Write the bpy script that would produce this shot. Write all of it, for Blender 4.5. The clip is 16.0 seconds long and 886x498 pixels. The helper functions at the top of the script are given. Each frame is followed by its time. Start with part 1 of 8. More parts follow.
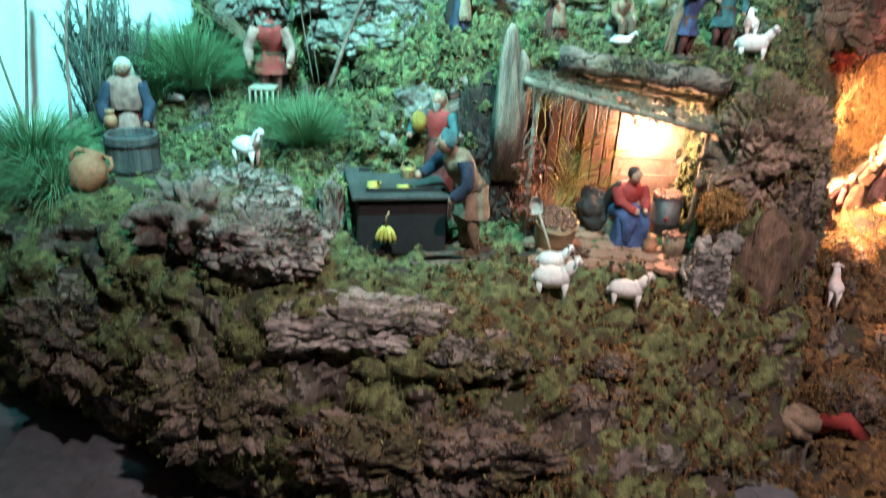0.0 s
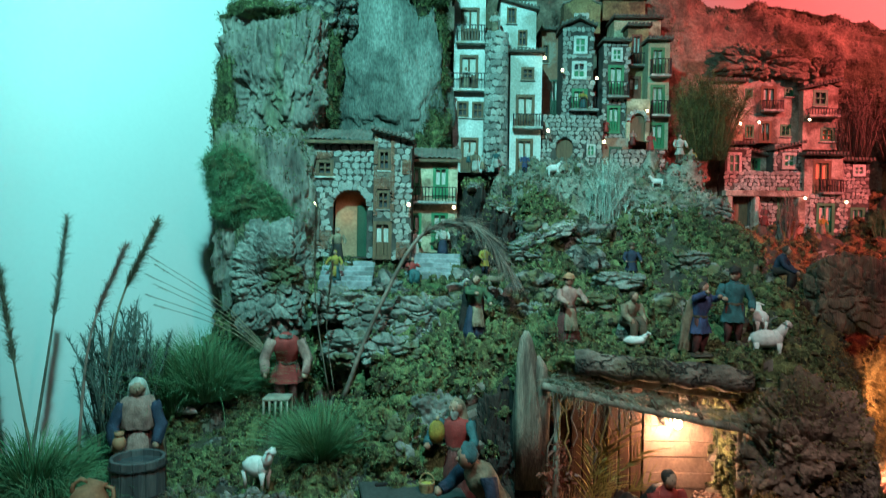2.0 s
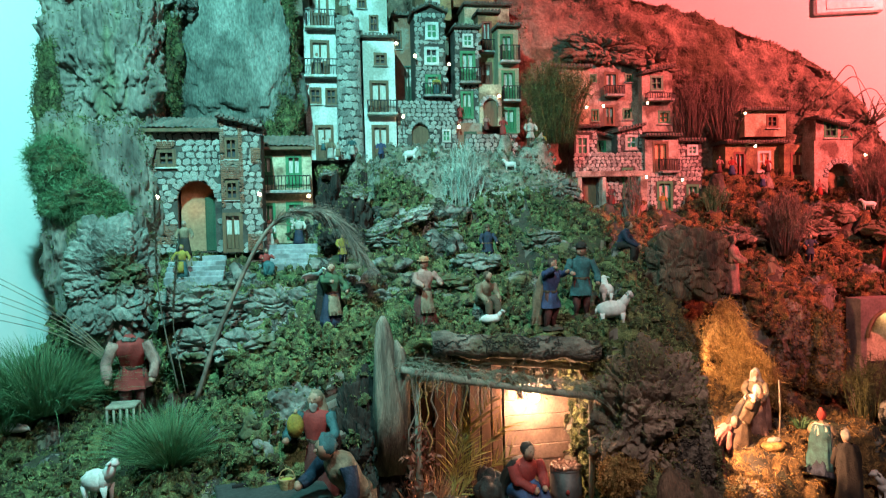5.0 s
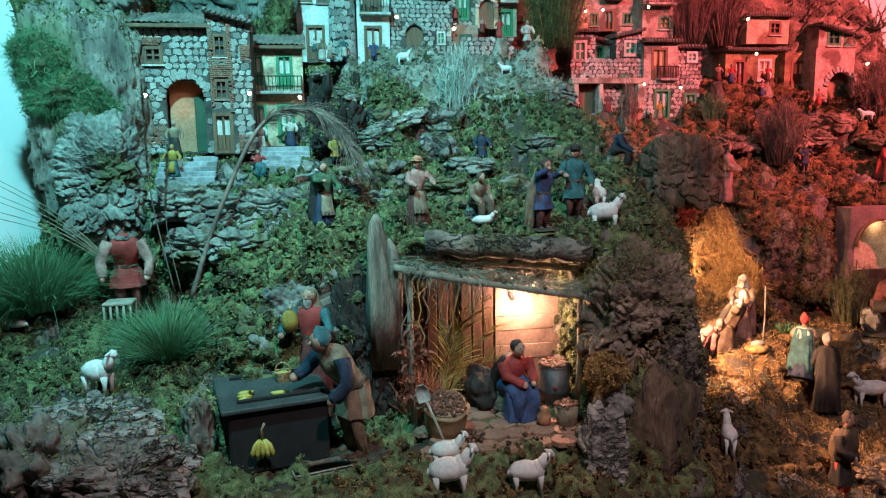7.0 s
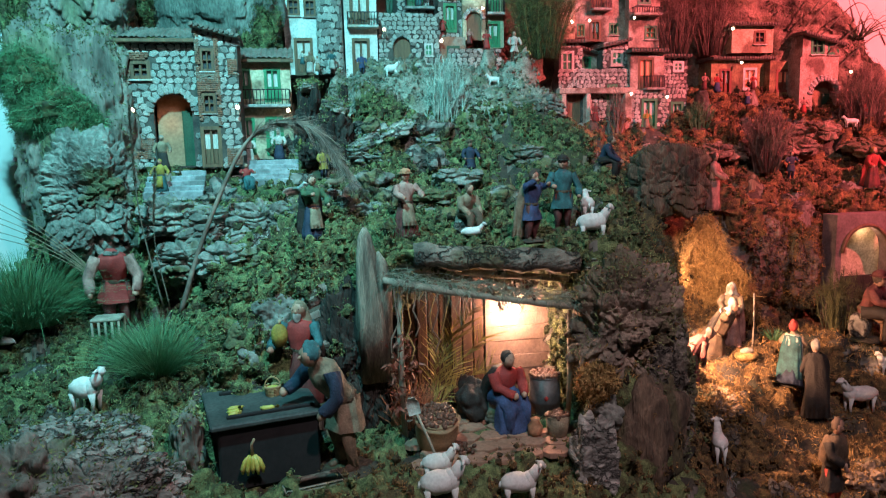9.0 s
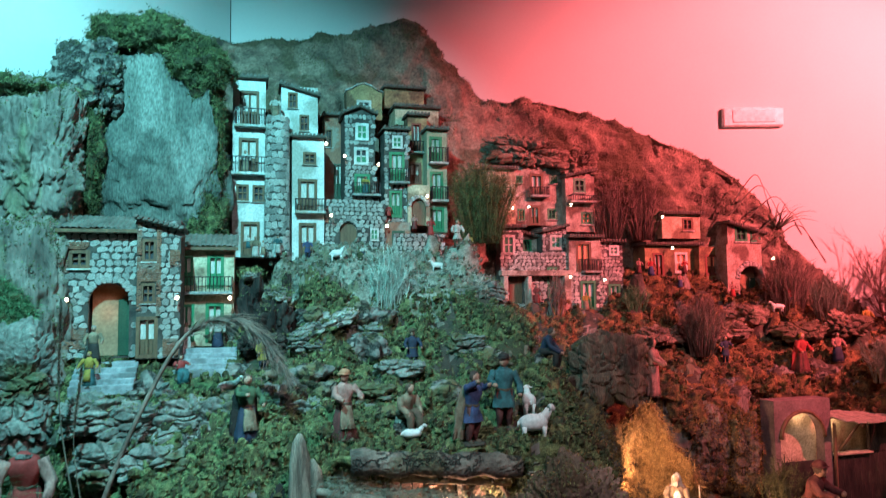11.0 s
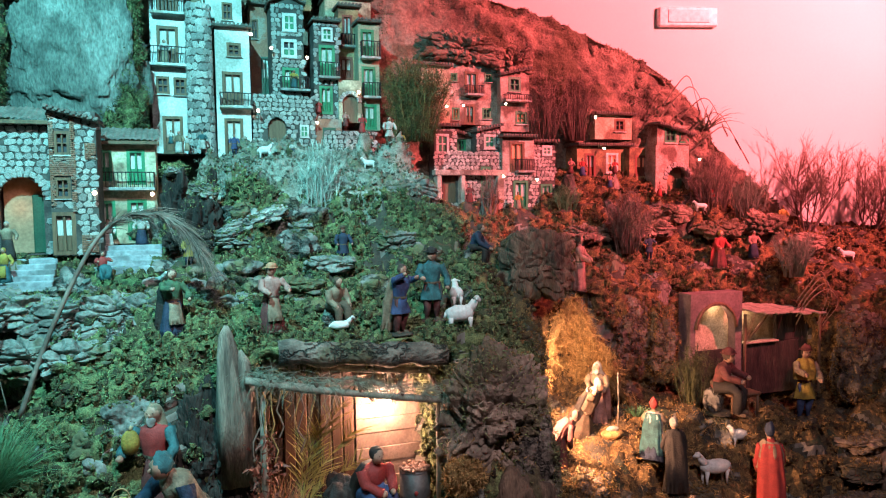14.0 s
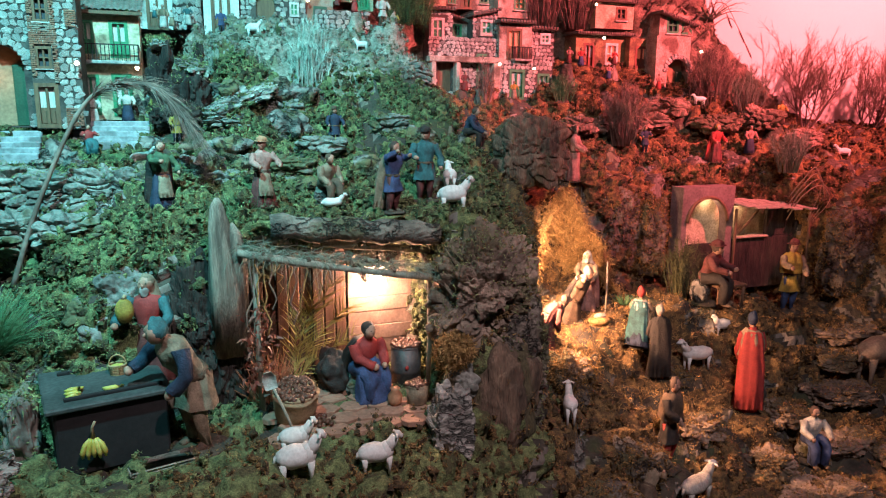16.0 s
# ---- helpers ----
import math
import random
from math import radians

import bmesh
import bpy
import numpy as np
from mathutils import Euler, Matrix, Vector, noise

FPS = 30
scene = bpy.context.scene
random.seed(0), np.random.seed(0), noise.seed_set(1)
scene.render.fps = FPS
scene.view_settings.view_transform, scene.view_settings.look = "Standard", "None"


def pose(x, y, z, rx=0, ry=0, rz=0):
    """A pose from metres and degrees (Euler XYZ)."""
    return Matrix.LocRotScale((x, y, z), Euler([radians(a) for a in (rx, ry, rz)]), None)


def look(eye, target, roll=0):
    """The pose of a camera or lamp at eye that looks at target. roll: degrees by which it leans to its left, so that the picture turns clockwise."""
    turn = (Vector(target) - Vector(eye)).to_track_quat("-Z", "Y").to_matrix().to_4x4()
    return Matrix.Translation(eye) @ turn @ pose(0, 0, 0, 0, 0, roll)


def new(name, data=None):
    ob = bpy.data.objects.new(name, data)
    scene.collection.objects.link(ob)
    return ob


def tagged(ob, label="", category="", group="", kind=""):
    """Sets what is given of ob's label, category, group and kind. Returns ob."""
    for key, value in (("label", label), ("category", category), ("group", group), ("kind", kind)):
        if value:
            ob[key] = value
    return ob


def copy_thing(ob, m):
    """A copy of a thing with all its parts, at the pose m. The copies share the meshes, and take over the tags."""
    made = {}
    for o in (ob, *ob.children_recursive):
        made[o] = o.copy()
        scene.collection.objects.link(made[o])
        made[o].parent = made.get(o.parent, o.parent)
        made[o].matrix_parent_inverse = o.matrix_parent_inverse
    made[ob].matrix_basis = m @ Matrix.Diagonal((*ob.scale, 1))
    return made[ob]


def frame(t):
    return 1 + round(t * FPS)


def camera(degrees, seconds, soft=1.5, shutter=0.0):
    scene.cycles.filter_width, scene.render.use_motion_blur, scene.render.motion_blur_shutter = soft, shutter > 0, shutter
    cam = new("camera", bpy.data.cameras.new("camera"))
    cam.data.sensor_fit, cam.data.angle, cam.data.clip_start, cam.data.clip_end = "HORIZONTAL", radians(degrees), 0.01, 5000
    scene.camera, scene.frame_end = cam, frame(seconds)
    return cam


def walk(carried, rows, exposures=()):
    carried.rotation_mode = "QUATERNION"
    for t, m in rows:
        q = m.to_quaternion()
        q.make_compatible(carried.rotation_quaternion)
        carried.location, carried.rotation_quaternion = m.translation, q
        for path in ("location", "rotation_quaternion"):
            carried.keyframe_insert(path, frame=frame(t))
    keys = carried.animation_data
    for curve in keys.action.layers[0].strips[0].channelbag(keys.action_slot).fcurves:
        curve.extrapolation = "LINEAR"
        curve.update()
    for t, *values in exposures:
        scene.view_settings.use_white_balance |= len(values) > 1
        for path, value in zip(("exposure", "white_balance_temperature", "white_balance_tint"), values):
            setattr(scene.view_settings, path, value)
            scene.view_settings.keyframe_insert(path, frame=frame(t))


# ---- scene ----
cam = camera(64.5, 16.0, soft=1.1, shutter=0.4)
METRES, EYE, TILT, LEAN, TURN = 0.75, 1.5, -23.0, -3.4, 0.0
ROWS = [
    (0.0, 0.0, 0.0, 0.0, 0.0, 0.0, -0.0),
    (0.5, -0.0031, 0.0076, 0.0438, -0.22, 7.89, 0.5),
    (1.0, -0.0062, 0.021, 0.0768, -0.35, 11.7, 0.79),
    (1.5, -0.007, 0.0311, 0.124, 0.02, 16.82, 1.8),
    (2.0, -0.0186, 0.0305, 0.1692, 1.37, 21.62, 2.13),
    (2.5, -0.0128, 0.0301, 0.1879, 2.06, 24.38, 3.65),
    (3.0, 0.0076, 0.0363, 0.1924, 0.53, 24.55, 4.12),
    (3.5, 0.0426, 0.0487, 0.2104, -2.56, 24.65, 5.07),
    (4.0, 0.0587, 0.0533, 0.21, -4.89, 24.64, 6.7),
    (4.5, 0.0628, 0.0583, 0.1832, -6.29, 22.44, 7.94),
    (5.0, 0.07, 0.07, 0.1478, -7.21, 20.21, 8.24),
    (7.5, 0.0679, 0.0933, 0.0673, -7.95, 12.65, 8.07),
    (8.0, 0.0721, 0.0927, 0.0638, -8.06, 12.32, 8.42),
    (10.5, 0.1023, 0.0309, 0.2185, -10.8, 22.24, 8.88),
    (11.0, 0.1275, 0.0047, 0.2833, -12.53, 25.48, 9.56),
    (11.5, 0.1417, -0.0189, 0.2973, -13.3, 27.16, 10.34),
    (12.0, 0.1634, -0.0196, 0.2758, -14.88, 25.7, 11.54),
    (12.5, 0.1706, 0.0062, 0.2526, -15.4, 23.37, 11.69),
    (13.0, 0.1634, 0.0092, 0.2392, -15.32, 22.24, 11.32),
    (13.5, 0.1753, 0.0126, 0.208, -15.97, 18.39, 11.15),
    (14.0, 0.1832, 0.0108, 0.2212, -16.97, 17.12, 11.25),
    (14.5, 0.1859, 0.0151, 0.2014, -17.0, 15.99, 10.98),
    (15.0, 0.1807, 0.0222, 0.1581, -16.83, 13.87, 10.46),
    (15.5, 0.1754, 0.0501, 0.1168, -16.83, 10.21, 10.23),
    (16.0, 0.1736, 0.066, 0.112, -17.85, 9.43, 10.47),
]
EXPOSURES = [(0.0, 0.75, 6700, 8), (0.5, 0.62, 6700, 8), (1.0, 0.2, 6900, 6), (1.5, -0.4, 7000, 4), (2.0, -0.88, 7000, 4), (3.0, -1.0, 7500, 2), (4.0, -0.82, 7500, 4), (5.0, -0.45, 7200, 6), (7.5, -0.45, 6300, 10), (8.0, -0.45, 6300, 10), (10.5, -0.48, 6300, 12), (11.5, -0.63, 6300, 14), (12.5, -0.60, 6300, 14), (14.0, -0.15, 6300, 11), (16.0, -0.04, 6300, 10)]
walk(cam, [(t, pose(0, 0, EYE, TILT, LEAN, TURN) @ pose(METRES * x, METRES * y, METRES * z, 90 + pitch, roll, yaw)) for t, x, y, z, yaw, pitch, roll in ROWS], exposures=EXPOSURES)

# ---- world and lights ----
world = bpy.data.worlds.new("world")
scene.world = world
world.use_nodes = True
world.node_tree.nodes["Background"].inputs[0].default_value = (0.5, 0.55, 0.6, 1)
world.node_tree.nodes["Background"].inputs[1].default_value = 0.005


def lamp(name, kind, power, colour, m, **more):
    data = bpy.data.lights.new(name, kind)
    data.energy, data.color = power, colour
    if kind == "SPOT":
        data.spot_size, data.spot_blend, data.shadow_soft_size = radians(more["cone"]), more["blend"], more["size"]
    elif kind == "AREA":
        data.shape, data.size, data.size_y = "RECTANGLE", more["size"], more["size_y"]
    else:
        data.shadow_soft_size = more["size"]
    ob = new(name, data)
    ob.matrix_world = m
    return ob


lamp("cyan_floodlight", "SPOT", 930, (0.23, 0.88, 0.97), look((-0.34, 0.95, 3.5), (-0.46, 3.00, 2.02)), cone=87, blend=0.75, size=0.03)
lamp("red_floodlight", "SPOT", 2750, (1.0, 0.160, 0.170), look((4.0, 0.6, 3.8), (3.10, 3.30, 2.50)), cone=62, blend=0.7, size=0.035)
# Unseen white fill, added high up to brighten the front and slope.
lamp("ceiling_spotlight", "SPOT", 380, (1.0, 0.80, 0.84), look((0.80, -0.2, 3.75), (1.00, 1.95, 0.60)), cone=84, blend=1.0, size=0.04)
lamp("archway_bulb_light", "POINT", 0.09, (1.0, 0.38, 0.14), pose(-0.42, 2.815, 1.66), size=0.008)
lamp("stall_bulb_light", "POINT", 32.0, (1.0, 0.54, 0.36), pose(0.735, 2.350, 0.990), size=0.02)
# Second valley lamp, added to brighten the ground round the kings.
lamp("valley_spotlight", "SPOT", 160, (1.0, 0.48, 0.26), look((1.285, 2.375, 0.995), (2.02, 2.38, 0.50)), cone=86, blend=0.7, size=0.016)
lamp("stable_bulb_light", "SPOT", 24, (1.0, 0.52, 0.29), look((1.505, 2.640, 0.970), (1.76, 2.73, 0.86)), cone=148, blend=0.3, size=0.012)
lamp("arch_bulb_light", "POINT", 0.28, (1.0, 0.55, 0.32), pose(2.600, 2.890, 1.115), size=0.01)
lamp("workshop_bulb_light", "POINT", 0.60, (1.0, 0.55, 0.32), pose(2.765, 2.885, 1.075), size=0.01)


# ---- materials ----
def mat(name, dark, light, scale=8.0, fine=60.0, rough=0.8, bump=0.4, metal=0.0, stretch=(1, 1, 1), third=None, spread=0.2, depth=0.01, crack=0.0, crack_width=0.06, grain=(0.72, 1.2), vary=0.0, island=0.0):
    """Two colours mixed by coarse noise, broken by fine noise, with bump; third: a colour in patches."""
    m = bpy.data.materials.new(name)
    m.use_nodes = True
    nt = m.node_tree
    n, l = nt.nodes, nt.links
    bsdf = n["Principled BSDF"]
    tc = n.new("ShaderNodeTexCoord")
    mp = n.new("ShaderNodeMapping")
    mp.inputs["Scale"].default_value = stretch
    info = n.new("ShaderNodeObjectInfo")
    off = n.new("ShaderNodeVectorMath")
    off.operation = "MULTIPLY_ADD"
    l.new(info.outputs["Random"], off.inputs[0])
    off.inputs[1].default_value = (7.3, 3.1, 5.7)
    l.new(tc.outputs["Object"], off.inputs[2])
    l.new(off.outputs[0], mp.inputs["Vector"])

    def noise_node(s, detail):
        a = n.new("ShaderNodeTexNoise")
        a.inputs["Scale"].default_value, a.inputs["Detail"].default_value = s, detail
        l.new(mp.outputs[0], a.inputs["Vector"])
        return a.outputs["Fac"]

    def ramp(src, lo, hi):
        a = n.new("ShaderNodeMapRange")
        a.inputs[1].default_value, a.inputs[2].default_value = lo, hi
        l.new(src, a.inputs[0])
        return a.outputs[0]

    def mix(fac, a, b, mode="MIX"):
        x = n.new("ShaderNodeMix")
        x.data_type, x.blend_type = "RGBA", mode
        for src, k in ((fac, 0), (a, 6), (b, 7)):
            if isinstance(src, (int, float)):
                x.inputs[k].default_value = src
            elif isinstance(src, tuple):
                x.inputs[k].default_value = (*src, 1)
            else:
                l.new(src, x.inputs[k])
        return x.outputs[2]

    coarse, small = noise_node(scale, 4), noise_node(fine, 3)
    col = mix(ramp(coarse, 0.5 - spread, 0.5 + spread), dark, light)
    if third:
        col = mix(ramp(noise_node(scale * 0.45, 5), 0.52, 0.6), col, third)
    g = ramp(small, 0.25, 0.75)
    grey = n.new("ShaderNodeMapRange")
    grey.inputs[3].default_value, grey.inputs[4].default_value = grain
    l.new(g, grey.inputs[0])
    tone = n.new("ShaderNodeCombineColor")
    for k in range(3):
        l.new(grey.outputs[0], tone.inputs[k])
    col = mix(1.0, col, tone.outputs[0], "MULTIPLY")
    if vary:
        shade = n.new("ShaderNodeMapRange")
        shade.inputs[3].default_value, shade.inputs[4].default_value = 1 - vary, 1 + 0.5 * vary
        l.new(info.outputs["Random"], shade.inputs[0])
        each = n.new("ShaderNodeCombineColor")
        for k in range(3):
            l.new(shade.outputs[0], each.inputs[k])
        col = mix(1.0, col, each.outputs[0], "MULTIPLY")
    if island:
        geo = n.new("ShaderNodeNewGeometry")
        shade = n.new("ShaderNodeMapRange")
        shade.inputs[3].default_value, shade.inputs[4].default_value = 1 - island, 1 + island
        l.new(geo.outputs["Random Per Island"], shade.inputs[0])
        each = n.new("ShaderNodeCombineColor")
        for k in range(3):
            l.new(shade.outputs[0], each.inputs[k])
        col = mix(1.0, col, each.outputs[0], "MULTIPLY")
    edge = None
    if crack:
        cn = n.new("ShaderNodeTexNoise")
        cn.inputs["Scale"].default_value, cn.inputs["Detail"].default_value, cn.inputs["Roughness"].default_value = crack, 5, 0.6
        l.new(mp.outputs[0], cn.inputs["Vector"])
        sub = n.new("ShaderNodeMath")
        sub.operation = "SUBTRACT"
        sub.inputs[1].default_value = 0.5
        l.new(cn.outputs["Fac"], sub.inputs[0])
        ab = n.new("ShaderNodeMath")
        ab.operation = "ABSOLUTE"
        l.new(sub.outputs[0], ab.inputs[0])
        edge = ramp(ab.outputs[0], 0.0, crack_width)
        lines = n.new("ShaderNodeCombineColor")
        lift = n.new("ShaderNodeMapRange")
        lift.inputs[3].default_value = 0.3
        l.new(edge, lift.inputs[0])
        for k in range(3):
            l.new(lift.outputs[0], lines.inputs[k])
        col = mix(1.0, col, lines.outputs[0], "MULTIPLY")
    l.new(col, bsdf.inputs["Base Color"])
    r = n.new("ShaderNodeMapRange")
    r.inputs[3].default_value, r.inputs[4].default_value = max(0.05, rough - 0.12), min(1.0, rough + 0.12)
    l.new(coarse, r.inputs[0])
    l.new(r.outputs[0], bsdf.inputs["Roughness"])
    bsdf.inputs["Metallic"].default_value = metal
    b = n.new("ShaderNodeBump")
    b.inputs["Strength"].default_value, b.inputs["Distance"].default_value = bump, depth
    add = n.new("ShaderNodeMath")
    add.operation = "MULTIPLY_ADD"
    add.inputs[1].default_value = 0.5
    l.new(small, add.inputs[0])
    l.new(coarse, add.inputs[2])
    height = add.outputs[0]
    if edge is not None:
        more = n.new("ShaderNodeMath")
        more.operation = "MULTIPLY_ADD"
        more.inputs[1].default_value = 0.7
        l.new(edge, more.inputs[0])
        l.new(height, more.inputs[2])
        height = more.outputs[0]
    l.new(height, b.inputs["Height"])
    l.new(b.outputs[0], bsdf.inputs["Normal"])
    return m


def glow(name, colour, strength):
    m = bpy.data.materials.new(name)
    m.use_nodes = True
    bsdf = m.node_tree.nodes["Principled BSDF"]
    bsdf.inputs["Base Color"].default_value = (*colour, 1)
    bsdf.inputs["Emission Color"].default_value = (*colour, 1)
    bsdf.inputs["Emission Strength"].default_value = strength
    return m


